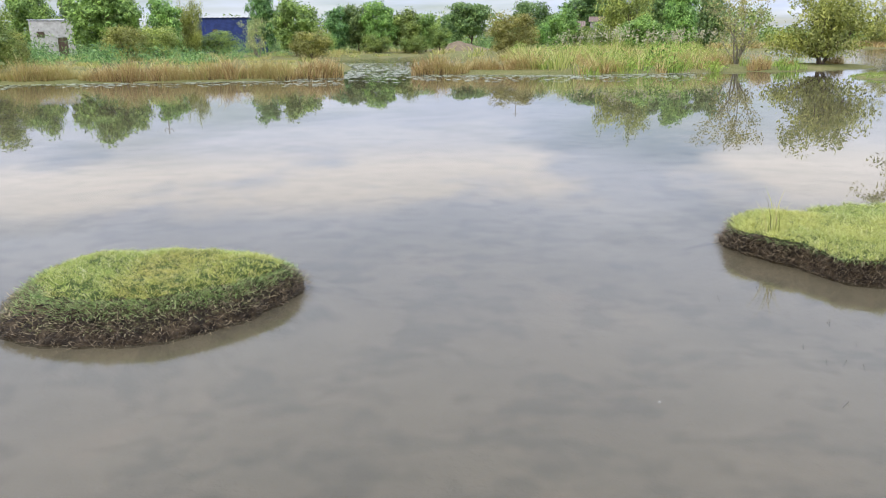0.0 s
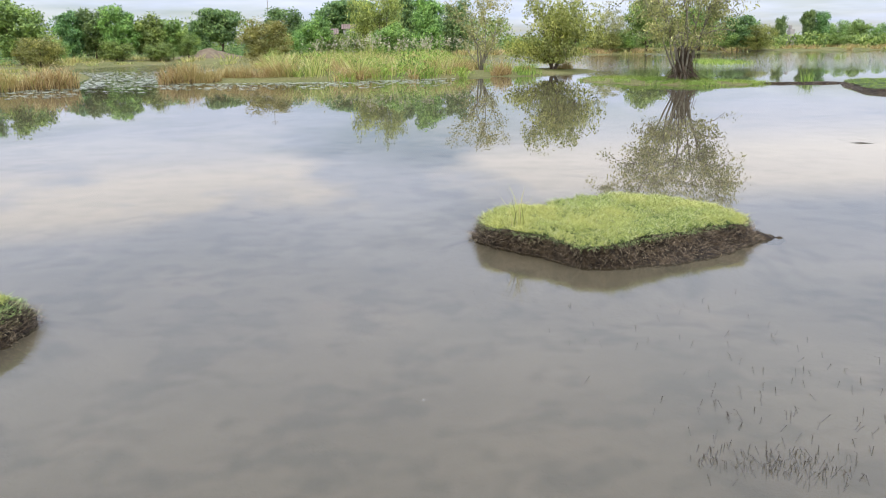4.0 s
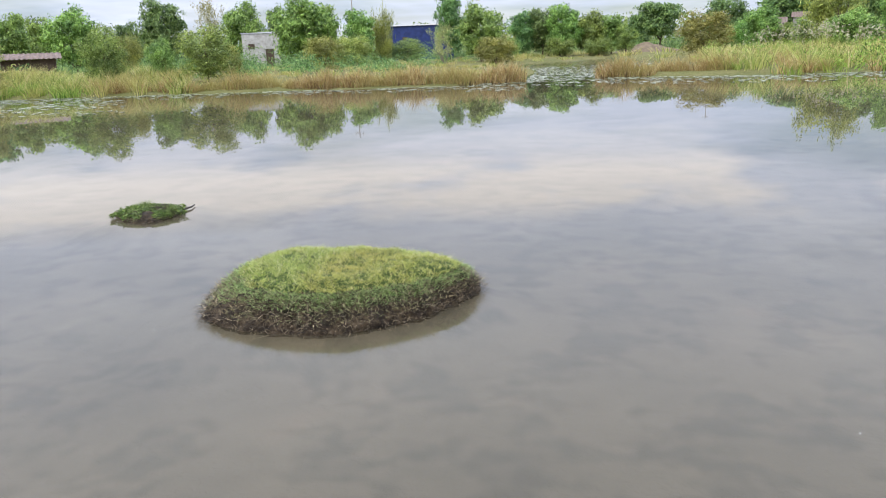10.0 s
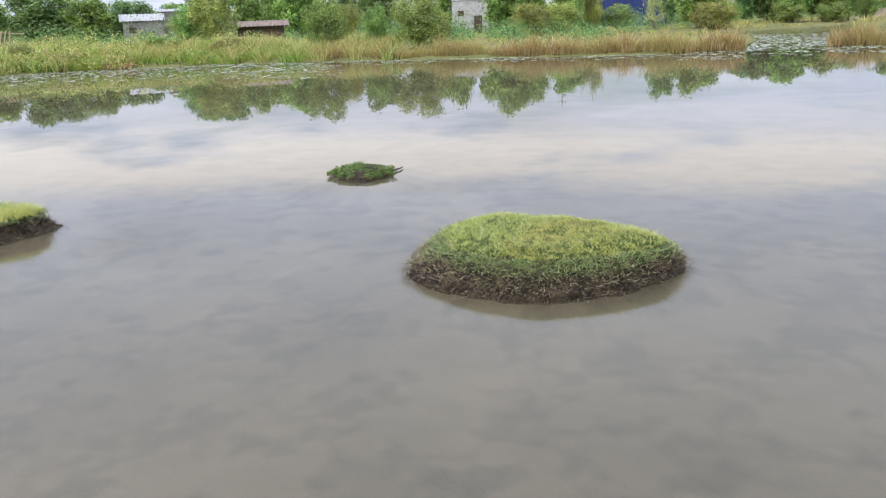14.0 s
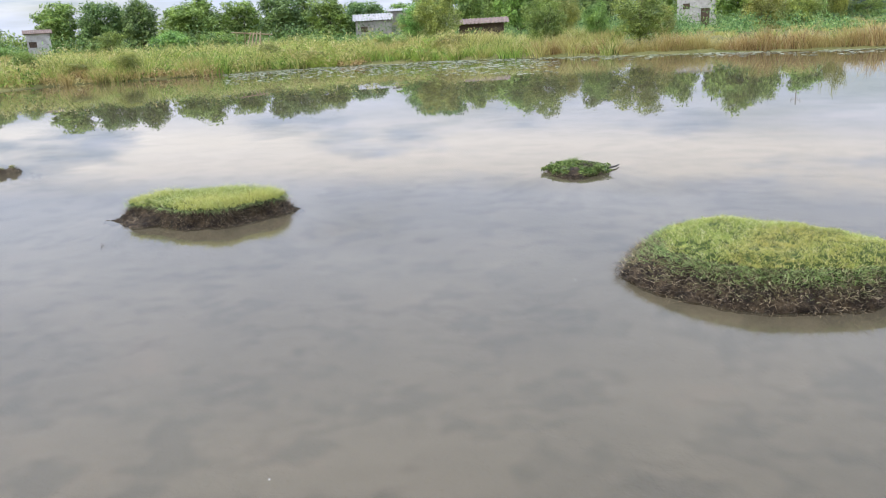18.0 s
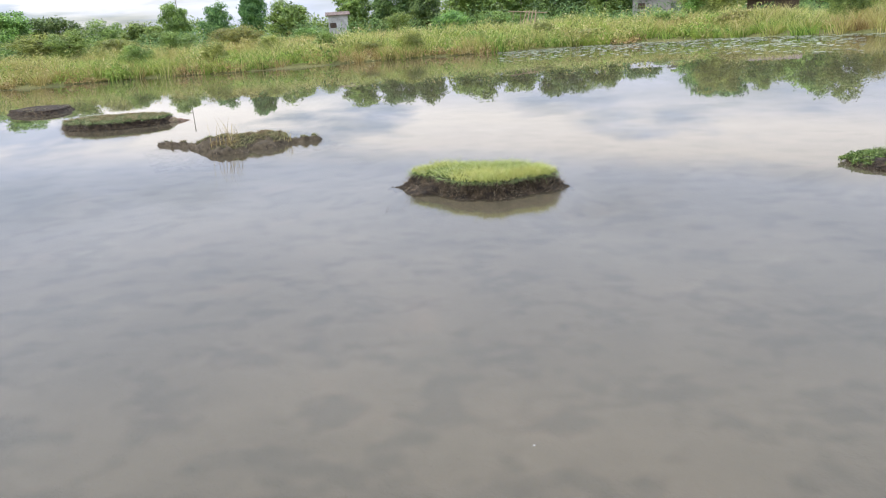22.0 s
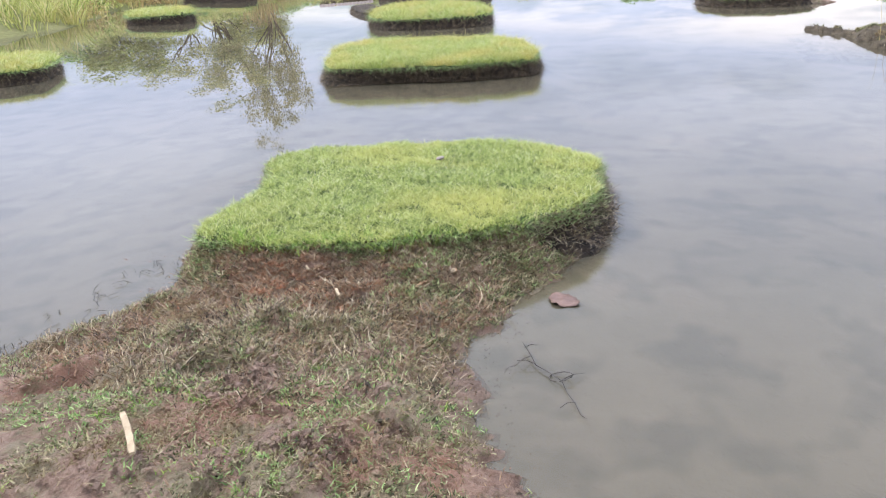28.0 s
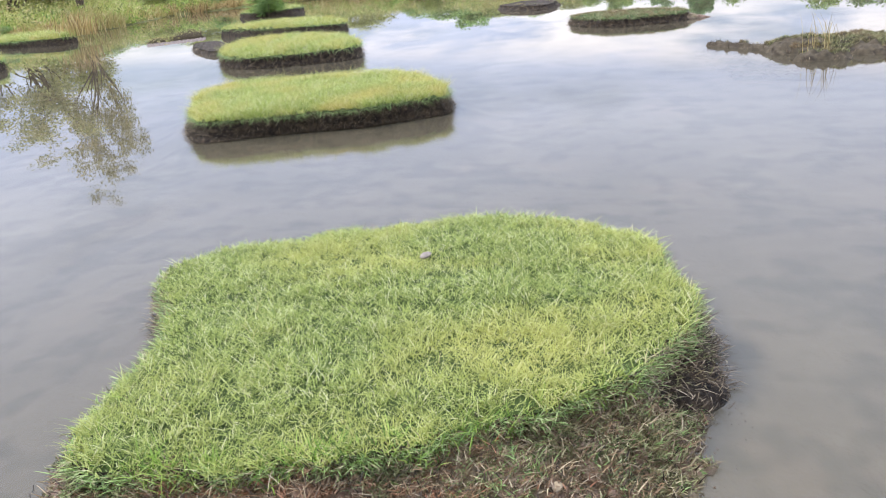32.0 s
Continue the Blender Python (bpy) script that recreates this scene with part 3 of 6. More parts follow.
def make_water_sheet():
    a = np.linspace(0, 2 * np.pi, 96, endpoint=False)
    radii = [3, 8, 20, 50, 120, 190]
    V = [np.stack([r * np.cos(a) + 10, r * np.sin(a) + 20, np.zeros(96)], 1) for r in radii]
    verts = np.concatenate(V)
    k = np.arange(96); k2 = (k + 1) % 96
    quads = np.concatenate([np.stack([i * 96 + k, (i + 1) * 96 + k, (i + 1) * 96 + k2, i * 96 + k2], 1) for i in range(len(radii) - 1)])
    me = np_mesh("water", verts, quads, WATER, True)
    bm = bmesh.new(); bm.from_mesh(me); bm.verts.ensure_lookup_table()
    bm.faces.new([bm.verts[j] for j in range(96)])
    bm.to_mesh(me); bm.free()
    tagged(part("water", me), "calm shallow murky pond water mirroring a cloudy sky", "water", kind="structure")


make_water_sheet()


# ---- turf islands ----
def radial(line, angles):
    """How far a closed line lies from the middle, at each angle."""
    p = np.asarray(line, float)
    a, r = np.arctan2(p[:, 1], p[:, 0]), np.hypot(p[:, 0], p[:, 1])
    o = np.argsort(a)
    return np.interp(angles, np.concatenate([a[o] - 2 * np.pi, a[o], a[o] + 2 * np.pi]), np.tile(r[o], 3))


def tufts_of(px, py, zz, per, blade, width, spread, gen, steps=2, splay=1.5):
    """Rosettes of short blades: per blades leaning out from each place."""
    n = len(px) * per
    ix = np.repeat(np.arange(len(px)), per)
    a = gen.uniform(0, 2 * np.pi, n)
    r = spread * np.sqrt(gen.uniform(0, 1, n))
    base = np.stack([px[ix] + np.cos(a) * r, py[ix] + np.sin(a) * r, zz[ix] - 0.006], 1)
    size = gen.uniform(0.55, 1.3, len(px))[ix]
    return blades(base, blade * size * gen.uniform(0.6, 1.3, n), width, splay, gen, steps)


def turf_island(label, corners, top, density, blade, seed, name="grass_island", flare=0.10, dome=0.03, mossy=0.0, group="turf islands in the pond",
                grass=None, root_count=60, sink=0.22, steps=2, bare=0.0, foot=None, bulge=False):
    """A block of cut turf in the water: soil sides, sod cap, rosettes of grass, hanging roots. foot: the line at the water, where it is not the rim moved out by flare."""
    gen = np.random.default_rng(seed)
    c = np.mean(corners, 0)
    close = np.hypot(*c) < 13
    line = np.array(smooth_outline(corners, 14)) - c
    n = 300 if close else 120
    ang = np.linspace(-np.pi, np.pi, n, endpoint=False)
    out = np.stack([np.cos(ang), np.sin(ang)], 1)
    r_rim = radial(line, ang)
    r_foot = radial(np.array(smooth_outline(foot, 10)) - c, ang) if foot is not None else r_rim + flare
    r_foot = np.maximum(r_foot, r_rim - 0.02)
    jag = np.array([noise.noise(Vector((p[0] * r * 4, p[1] * r * 4, seed))) * 0.05 + noise.noise(Vector((p[0] * r * 15, p[1] * r * 15, seed + 3))) * 0.028 for p, r in zip(out, r_rim)])
    r_rim, r_foot = r_rim + jag, r_foot + jag * 0.7
    rim, base_line = out * r_rim[:, None], out * r_foot[:, None]
    isle = thing(name, label, "island", group, at=(c[0], c[1], 0))

    def side(k, u):
        """A place on the side: k along the rim, u from the water (0) to the rim (1)."""
        if bulge:
            b = u ** 1.7
        else:
            b = 1 - (1 - u) ** 1.5 + 0.05 * np.sin(np.pi * u)
        return base_line[k] * (1 - b)[:, None] + rim[k] * b[:, None], u * top * 0.97

    V, F = [], []
    ring = np.arange(n)
    levels = [-1.0, 0.0, 0.12, 0.28, 0.46, 0.64, 0.8, 0.92, 1.0]
    for u in levels:
        p, z = side(ring, np.full(n, max(u, 0.0)))
        if u < 0:
            p, z = p + out * 0.01, np.full(n, -0.05)
        for k in range(n):
            w = noise.noise(Vector((p[k, 0] * 5, p[k, 1] * 5, z[k] * 9 + seed))) * 0.05 + noise.noise(Vector((p[k, 0] * 17, p[k, 1] * 17, z[k] * 22 + seed))) * 0.04
            w *= 1.0 if 0 < u < 1 else 0.4
            V.append((p[k, 0] + out[k, 0] * w, p[k, 1] + out[k, 1] * w, z[k] + (0.014 * noise.noise(Vector((p[k, 0] * 9, p[k, 1] * 9, 3.0 + seed))) if u > 0 else 0)))
    for i in range(len(levels) - 1):
        for k in range(n):
            F.append((i * n + k, i * n + (k + 1) % n, (i + 1) * n + (k + 1) % n, (i + 1) * n + k))
    part("soil_bank", np_mesh("soil_bank", V, F, SOIL, True), isle, "dark wet soil side with roots")

    V = []
    for off, z in ((-0.04, 0.0), (0.10, -0.045), (0.30, -0.11), (0.75, -sink)):
        q = out * (r_foot + off)[:, None]
        V += [(x, y, z - 0.002) for x, y in q]
    F = [(i * n + k, i * n + (k + 1) % n, (i + 1) * n + (k + 1) % n, (i + 1) * n + k) for i in range(3) for k in range(n)]
    part("silt_apron", np_mesh("silt_apron", V, F, BED, True), isle, "grey-brown silt spreading under the water")

    def height_at(px, py):
        e = np.clip((1 - np.hypot(px, py) / radial(rim, np.arctan2(py, px))) * 2.6, 0, 1)
        return top + dome * np.sin(e * np.pi / 2) + 0.022 * np.array([noise.noise(Vector((u * 2.2, v * 2.2, seed))) + 0.5 * noise.noise(Vector((u * 7, v * 7, seed))) for u, v in zip(px, py)])

    V, F = [], []
    fr = [1.0, 0.97, 0.9, 0.78, 0.62, 0.42, 0.2]
    for f in fr:
        q = rim * f
        zz = height_at(q[:, 0], q[:, 1]) - (0.012 if f == 1.0 else 0)
        V += [(x, y, z) for (x, y), z in zip(q, zz)]
    V.append((0, 0, float(height_at(np.array([0.0]), np.array([0.01]))[0])))
    for i in range(len(fr) - 1):
        for k in range(n):
            F.append((i * n + k, i * n + (k + 1) % n, (i + 1) * n + (k + 1) % n, (i + 1) * n + k))
    m = (len(fr) - 1) * n
    bm = bmesh.new()
    bv = [bm.verts.new(v) for v in V]
    for f in F:
        bm.faces.new([bv[i] for i in f])
    for k in range(n):
        bm.faces.new((bv[m + k], bv[m + (k + 1) % n], bv[-1]))
    part("sod", bm_mesh("sod", bm, SOIL if bare > 0.6 else TURF, True), isle)
    # rosettes of grass, thinner in hollows
    lo, hi = rim.min(0) - 0.03, rim.max(0) + 0.03
    thin = 1.0 if close else 0.5                       # far blocks need fewer, wider blades
    per_tuft = 9
    count = int((hi[0] - lo[0]) * (hi[1] - lo[1]) * density * thin / per_tuft)
    px, py = gen.uniform(lo[0], hi[0], count), gen.uniform(lo[1], hi[1], count)
    ok = np.hypot(px, py) < radial(rim, np.arctan2(py, px)) + 0.015
    if bare:
        nz = np.array([noise.noise(Vector((u * 1.7, v * 1.7, seed + 8))) for u, v in zip(px, py)])
        ok &= nz > bare * 0.8 - 0.4
    px, py = px[ok], py[ok]
    zz = height_at(px, py)
    lush = np.array([noise.noise(Vector((u * 3.2, v * 3.2, seed + 1))) for u, v in zip(px, py)])
    width = (0.0036 + 0.03 * blade) * (1.0 if close else 1.7)
    for pick, tall in ((lush > 0.08, 1.1), (lush <= 0.08, 0.85)):
        if pick.any():
            v, f = tufts_of(px[pick], py[pick], zz[pick], per_tuft, blade * tall, width, 0.028 if close else 0.05, gen, steps, 1.9)
            part("grass", np_mesh("grass", v, f, grass or GRASS), isle, "short bright green grass" if grass is None else "", "stuff")
    # a few long thin blades above the rest
    if len(px) and bare < 0.3:
        q = gen.integers(0, len(px), max(12, len(px) // 16))
        v, f = blades(np.stack([px[q], py[q], zz[q]], 1), blade * gen.uniform(1.2, 2.4, len(q)), 0.003 + 0.014 * blade, 0.6, gen, 3)
        part("long_grass", np_mesh("long_grass", v, f, TALL), isle, kind="stuff")
    per = np.linalg.norm(np.diff(np.vstack([rim, rim[:1]]), axis=0), axis=1).sum()

    def hang(part_name, cnt, u, ln, width, droop, material, note=""):
        """Blades that stand out from the side and hang."""
        k = gen.integers(0, n, cnt)
        p, z = side(k, u)
        base = np.column_stack([p + out[k] * 0.012 + gen.normal(0, 0.016, (cnt, 2)), z])
        v, f = blades(np.zeros((cnt, 3)), ln, width, 1.1, gen, 3)
        pb = len(v) // cnt
        oo = np.repeat(np.hstack([out[k], np.zeros((cnt, 1))]), pb, 0)
        t = v[:, 2] / np.repeat(ln, pb)
        lr, dr = np.repeat(ln, pb), np.repeat(gen.uniform(*droop, cnt), pb)
        vv = v * np.array([1, 1, 0]) + oo * (t * lr * 0.6)[:, None]
        vv[:, 2] = lr * (0.5 * t + (dr - 0.5) * t * t)
        vv += np.repeat(base, pb, 0)
        vv[:, 2] = np.maximum(vv[:, 2], 0.003)
        part(part_name, np_mesh(part_name, vv, f, material), isle, note, "stuff")

    size = 1.0 if close else 1.6
    cnt = int(per * root_count * (5 if close else 2))
    hang("root_fringe", cnt, gen.uniform(0, 1, cnt), gen.uniform(0.02, 0.075, cnt) * size, 0.0058 * size, (-0.9, 0.9), ROOT, "brown dead roots and runners")
    if bare < 0.4:
        cnt = int(per * min(density, 12000) * 0.035)
        hang("rim_grass", cnt, gen.uniform(0.86, 1.0, cnt), blade * gen.uniform(0.6, 1.4, cnt), width, (-0.9, 0.5), RIM, "darker green grass hanging over the rim")
    if mossy:
        cnt = int(per * root_count * mossy * 3)
        hang("creeping_grass", cnt, gen.uniform(0.12, 1, cnt) ** 0.55, gen.uniform(0.018, 0.05, cnt), 0.0062, (-0.5, 0.9), MOSSY, "straggling dull green runners")
        hang("creeping_grass", cnt, gen.uniform(0.2, 1, cnt) ** 0.3, gen.uniform(0.02, 0.05, cnt), 0.0066, (-0.2, 1.0), RIM)
    return isle


# island seen first beyond the camera, with the mossy slope
turf_island("rounded turf island with mossy sloping soil sides", [(-2.52, 4.24), (-2.38, 4.14), (-2.08, 4.10), (-1.85, 4.14), (-1.62, 4.30), (-1.46, 4.48), (-1.34, 4.67),
            (-1.34, 4.86), (-1.60, 5.02), (-2.0, 5.08), (-2.45, 5.04), (-2.72, 4.85), (-2.72, 4.45)], 0.185, 19000, 0.028, 11, dome=0.06, mossy=1.6, root_count=330, grass=OLD_TURF, bulge=True,
            foot=[(-2.78, 4.06), (-2.61, 3.93), (-2.42, 3.86), (-2.09, 3.83), (-1.81, 3.87), (-1.62, 4.0), (-1.40, 4.20), (-1.28, 4.48), (-1.20, 4.75), (-1.19, 4.94), (-1.5, 5.15),
                  (-2.0, 5.22), (-2.5, 5.15), (-2.86, 4.9), (-2.9, 4.4)])
flat_isle = turf_island("flat turf island with a dark crumbling soil edge", [(2.02, 5.78), (2.10, 6.2), (2.31, 6.38), (2.72, 6.36), (2.95, 6.55), (3.42, 6.6), (3.7, 6.62), (3.96, 6.40), (4.12, 5.97), (4.17, 5.58), (4.03, 5.30),
            (3.77, 5.25), (3.45, 5.20), (3.05, 5.08), (2.75, 4.97), (2.60, 4.95), (2.48, 5.03), (2.37, 5.28), (2.18, 5.50)], 0.175, 15000, 0.042, 12, dome=0.02, root_count=380,
            foot=[(1.96, 6.1), (2.0, 5.90), (2.16, 5.60), (2.33, 5.29), (2.45, 5.05), (2.61, 4.92), (2.83, 4.91), (3.08, 4.88), (3.44, 4.93), (3.62, 5.0), (3.96, 5.17), (4.27, 5.38), (4.25, 5.8),
                  (4.2, 6.1), (4.0, 6.5), (3.7, 6.75), (3.3, 6.7), (2.9, 6.65), (2.6, 6.5), (2.2, 6.4)])
clump = turf_island("small low clump of weeds on the water", [(-5.58, 6.85), (-5.2, 6.56), (-5.0, 6.6), (-4.99, 6.9), (-5.15, 7.1), (-5.5, 7.1)], 0.035, 5200, 0.05, 13, name="weed_clump",
            flare=0.06, dome=0.05, grass=WEED, bare=0.61, root_count=160)


def weed_leaves():
    gen = np.random.default_rng(131)
    n = 5200
    a, r = gen.uniform(0, 6.283, n), np.sqrt(gen.uniform(0, 1, n))
    keep = np.array([noise.noise(Vector((math.cos(p) * q * 4, math.sin(p) * q * 4, 2.0))) for p, q in zip(a, r)]) > -0.22
    a, r = a[keep], r[keep]
    rag = 1 + 0.12 * np.sin(a * 7) + 0.08 * np.sin(a * 13)
    c = np.stack([np.cos(a) * r * 0.38 * rag, np.sin(a) * r * 0.33 * rag, 0.03 + 0.06 * (1 - r ** 2) + gen.uniform(-0.02, 0.02, len(a))], 1)
    v, f = leaf_cards(c, np.tile([0.0, 0.0, 1.0], (len(a), 1)), 0.034, 0.014, gen, 0.0)
    part("leaf_mass", np_mesh("leaf_mass", v, f, WEED), clump, "mid-green creeping weed leaves", "stuff")

angular_isle = turf_island("angular turf island with ragged soil sides", [(-7.50, 2.70), (-7.21, 2.84), (-6.80, 2.92), (-6.50, 3.10), (-6.47, 3.41), (-6.45, 3.72), (-6.75, 3.86), (-7.15, 3.66), (-7.45, 3.35), (-7.62, 3.0)], 0.155, 13000, 0.062, 14,
            root_count=320, foot=[(-7.56, 2.62), (-7.14, 2.56), (-6.98, 2.76), (-6.65, 2.83), (-6.42, 3.05), (-6.35, 3.19), (-6.36, 3.4), (-6.36, 3.67), (-6.42, 3.85), (-6.75, 3.95), (-7.2, 3.75), (-7.6, 3.4), (-7.72, 2.95)])
def soil_spur(isle, foot, tip, wide, high, seed):
    """A low lumpy tongue of fallen soil running from an island's foot into the water."""
    a, b = Vector(foot) - Vector(isle.location[:2]), Vector(tip) - Vector(isle.location[:2])
    d = b - a
    side = Vector((-d.y, d.x)).normalized()
    n, m, V, F = 26, 15, [], []
    for i in range(n):
        u = i / (n - 1)
        for j in range(m):
            w = 2 * j / (m - 1) - 1
            p = a + d * u + side * w * wide * (1 - 0.75 * u) * (1 + 0.3 * noise.noise(Vector((u * 5, w * 2, seed))))
            z = high * (1 - u ** 1.5) * (1 - abs(w) ** 1.8) + 0.035 * noise.noise(Vector((p.x * 9, p.y * 9, seed))) + 0.02 * noise.noise(Vector((p.x * 25, p.y * 25, seed))) - 0.03 * (abs(w) ** 3 + u ** 4)
            V.append((p.x, p.y, z))
    for i in range(n - 1):
        for j in range(m - 1):
            k = i * m + j
            F.append((k, k + 1, k + m + 1, k + m))
    part("soil_spur", np_mesh("soil_spur", V, F, MUD if high > 0.09 else SOIL, True), isle, "tongue of fallen brown soil")


soil_spur(flat_isle, (3.95, 5.4), (4.48, 5.32), 0.15, 0.09, 3.0)
soil_spur(angular_isle, (-7.3, 2.75), (-7.74, 2.52), 0.09, 0.06, 9.0)
soil_spur(angular_isle, (-6.5, 3.7), (-6.42, 3.98), 0.11, 0.08, 12.0)


def mud_heap():
    """The worn islet: a low lumpy heap with two thin tails, skinned with moss and short grass."""
    gen = np.random.default_rng(15)
    isle = thing("mud_islet", "low lumpy olive-brown mud islet with thin grass", "island", "turf islands in the pond", at=(-12.5, 1.8, 0))
    ridges = [((-1.45, -1.05), (-0.3, -0.4), 0.11, 0.055), ((-0.3, -0.3), (0.05, 0.4), 0.42, 0.16), ((0.15, 0.35), (0.25, 1.1), 0.13, 0.075), ((0.55, -0.45), (0.62, -0.15), 0.17, 0.10), ((0.2, 0.15), (0.4, 0.35), 0.24, 0.09),
              ((-0.4, 0.15), (-0.15, 0.6), 0.26, 0.15), ((-0.6, -0.5), (-0.2, -0.3), 0.17, 0.10)]
    nx, ny = 120, 120
    X, Y = np.meshgrid(np.linspace(-1.8, 1.1, nx), np.linspace(-1.4, 1.45, ny))
    x, y = X.ravel(), Y.ravel()
    rag = np.array([0.5 * noise.noise(Vector((p * 3, q * 3, 1.0))) + 0.5 * noise.noise(Vector((p * 8, q * 8, 2.0))) for p, q in zip(x, y)])
    z = np.full(len(x), -0.09)
    for a, b, r, h in ridges:
        ax, ay = b[0] - a[0], b[1] - a[1]
        t = np.clip(((x - a[0]) * ax + (y - a[1]) * ay) / (ax * ax + ay * ay), 0, 1)
        d = np.hypot(x - a[0] - t * ax, y - a[1] - t * ay) * (1 + 0.45 * rag)
        z = np.maximum(z, 0.88 * h * (1.1 - (d / (r * 0.94)) ** 2.4) * (1 + 0.35 * rag))
    z += 0.05 * np.array([noise.noise(Vector((p * 11, q * 11, 7.0))) + 0.4 * noise.noise(Vector((p * 27, q * 27, 7.0))) for p, q in zip(x, y)])
    z = np.maximum(z, -0.1)
    i = (np.arange(ny - 1)[:, None] * nx + np.arange(nx - 1)[None]).ravel()
    quads = np.stack([i, i + 1, i + nx + 1, i + nx], 1)
    quads = quads[z[quads].max(1) > -0.07]
    part("soil_bank", np_mesh("soil_bank", np.stack([x, y, z], 1), quads, EARTH, True), isle, "worn olive-brown mud")
    up = np.where(z > 0.07)[0]
    k = gen.choice(up, 16000)
    px, py = x[k] + gen.normal(0, 0.012, 16000), y[k] + gen.normal(0, 0.012, 16000)
    ok = np.array([noise.noise(Vector((p * 2.2, q * 2.2, 5.0))) for p, q in zip(px, py)]) > -0.08
    v, f = blades(np.stack([px, py, z[k] - 0.006], 1)[ok], gen.uniform(0.015, 0.05, ok.sum()), 0.008, 1.3, gen, 2)
    part("grass", np_mesh("grass", v, f, MOSSY), isle, "thin dull green grass", "stuff")
    rim = np.where((z > 0.0) & (z < 0.05))[0]
    k = gen.choice(rim, 700)
    v, f = blades(np.stack([x[k], y[k], z[k]], 1), gen.uniform(0.02, 0.06, 700), 0.006, 1.8, gen, 2)
    part("root_fringe", np_mesh("root_fringe", v, f, ROOT), isle, kind="stuff")


mud_heap()
long_isle = turf_island("long low turf islet with dull grass and a muddy edge", [(-19.0, -0.85), (-18.4, -0.55), (-17.95, -0.2), (-17.85, 0.4), (-17.9, 0.9), (-18.25, 1.25), (-18.9, 1.2), (-19.6, 0.6), (-19.9, -0.3), (-19.6, -0.85)],
            0.15, 3600, 0.05, 16, flare=0.08, root_count=120, grass=MOSSY)
soil_spur(long_isle, (-18.2, 1.2), (-18.2, 1.75), 0.16, 0.10, 15.0)
turf_island("small low mud islet with sparse turf", [(-26.3, -2.5), (-24.8, -1.9), (-24.6, -1.2), (-26.0, -0.9), (-27.0, -1.5)], 0.12, 700, 0.05, 17, name="mud_islet", flare=0.12,
            bare=0.7, grass=MOSSY, root_count=20)
turf_island("large turf island with bright grass on the muddy spit", [(-4.17, -3.36), (-4.41, -3.48), (-4.7, -3.46), (-4.95, -3.46), (-5.22, -3.56), (-5.66, -3.78), (-5.92, -3.5), (-6.04, -3.1), (-6.12, -2.6), (-6.18, -2.2),
            (-6.02, -1.84), (-5.70, -1.54), (-5.25, -1.48), (-4.95, -1.46), (-4.72, -1.60), (-4.50, -1.78), (-4.38, -2.0), (-4.22, -2.3), (-4.12, -2.7), (-4.10, -3.1)], 0.232, 20000, 0.036, 18, dome=0.015, mossy=1.6, root_count=330, steps=3,
            foot=[(-4.12, -3.42), (-4.41, -3.58), (-4.7, -3.56), (-4.95, -3.55), (-5.22, -3.66), (-5.68, -3.88), (-6.0, -3.56), (-6.12, -3.1), (-6.2, -2.6), (-6.26, -2.2),
                  (-6.1, -1.78), (-5.72, -1.42), (-5.25, -1.36), (-4.75, -1.36), (-4.56, -1.58), (-4.42, -1.76), (-4.32, -1.98), (-4.17, -2.28), (-4.07, -2.7), (-4.05, -3.1)])
turf_island("broad rectangular turf island with a cut soil face", [(-10.03, -5.36), (-10.7, -5.70), (-12.1, -6.1), (-12.6, -5.6), (-12.5, -4.6), (-12.3, -3.6), (-11.6, -3.15), (-10.6, -2.84), (-10.32, -2.95),
            (-10.2, -3.3), (-10.03, -3.8), (-10.03, -4.3), (-9.98, -4.85)], 0.20, 11000, 0.09, 19, root_count=320, grass=OLD_TURF,
            foot=[(-9.96, -5.43), (-10.7, -5.82), (-12.2, -6.2), (-12.7, -5.6), (-12.6, -4.6), (-12.4, -3.5), (-11.6, -3.05), (-10.55, -2.78), (-10.27, -3.1), (-10.08, -3.85), (-10.06, -4.35), (-9.93, -4.95)])
turf_island("wide turf island with grass and ragged soil edge", [(-16.75, -7.35), (-17.6, -7.9), (-19.2, -8.4), (-20.4, -8.2), (-20.4, -7.0), (-19.4, -6.0), (-18.2, -5.4), (-16.9, -5.0), (-16.45, -5.3), (-16.35, -6.2), (-16.45, -6.95)], 0.20, 3600, 0.12, 20,
            flare=0.07, root_count=130, grass=OLD_TURF)
turf_island("flat distant turf island", [(-25.6, -10.8), (-26.4, -10.9), (-27.2, -9.8), (-26.2, -8.0), (-24.4, -6.9), (-23.3, -6.7), (-23.2, -7.4), (-24.0, -8.9)], 0.22, 1900, 0.13, 21, flare=0.10, root_count=60, grass=OLD_TURF)
turf_island("flat distant turf island with low grass", [(-36.5, -14.0), (-34.8, -13.0), (-35.0, -11.4), (-37.5, -11.6), (-38.0, -13.4)], 0.26, 900, 0.12, 22, flare=0.10, root_count=30)
turf_island("square turf island near the bank", [(-11.0, -11.0), (-10.3, -11.5), (-10.2, -12.6), (-11.4, -13.6), (-12.6, -13.4), (-12.5, -12.2)], 0.20, 4500, 0.11, 23, flare=0.06, root_count=120, grass=OLD_TURF)
turf_island("small block of turf near the bank", [(-21.0, -17.1), (-20.7, -16.3), (-20.75, -15.2), (-21.8, -15.5), (-23.4, -17.0), (-23.4, -18.3), (-22.2, -18.2)], 0.23, 3000, 0.15, 24, flare=0.04, root_count=90, grass=OLD_TURF)
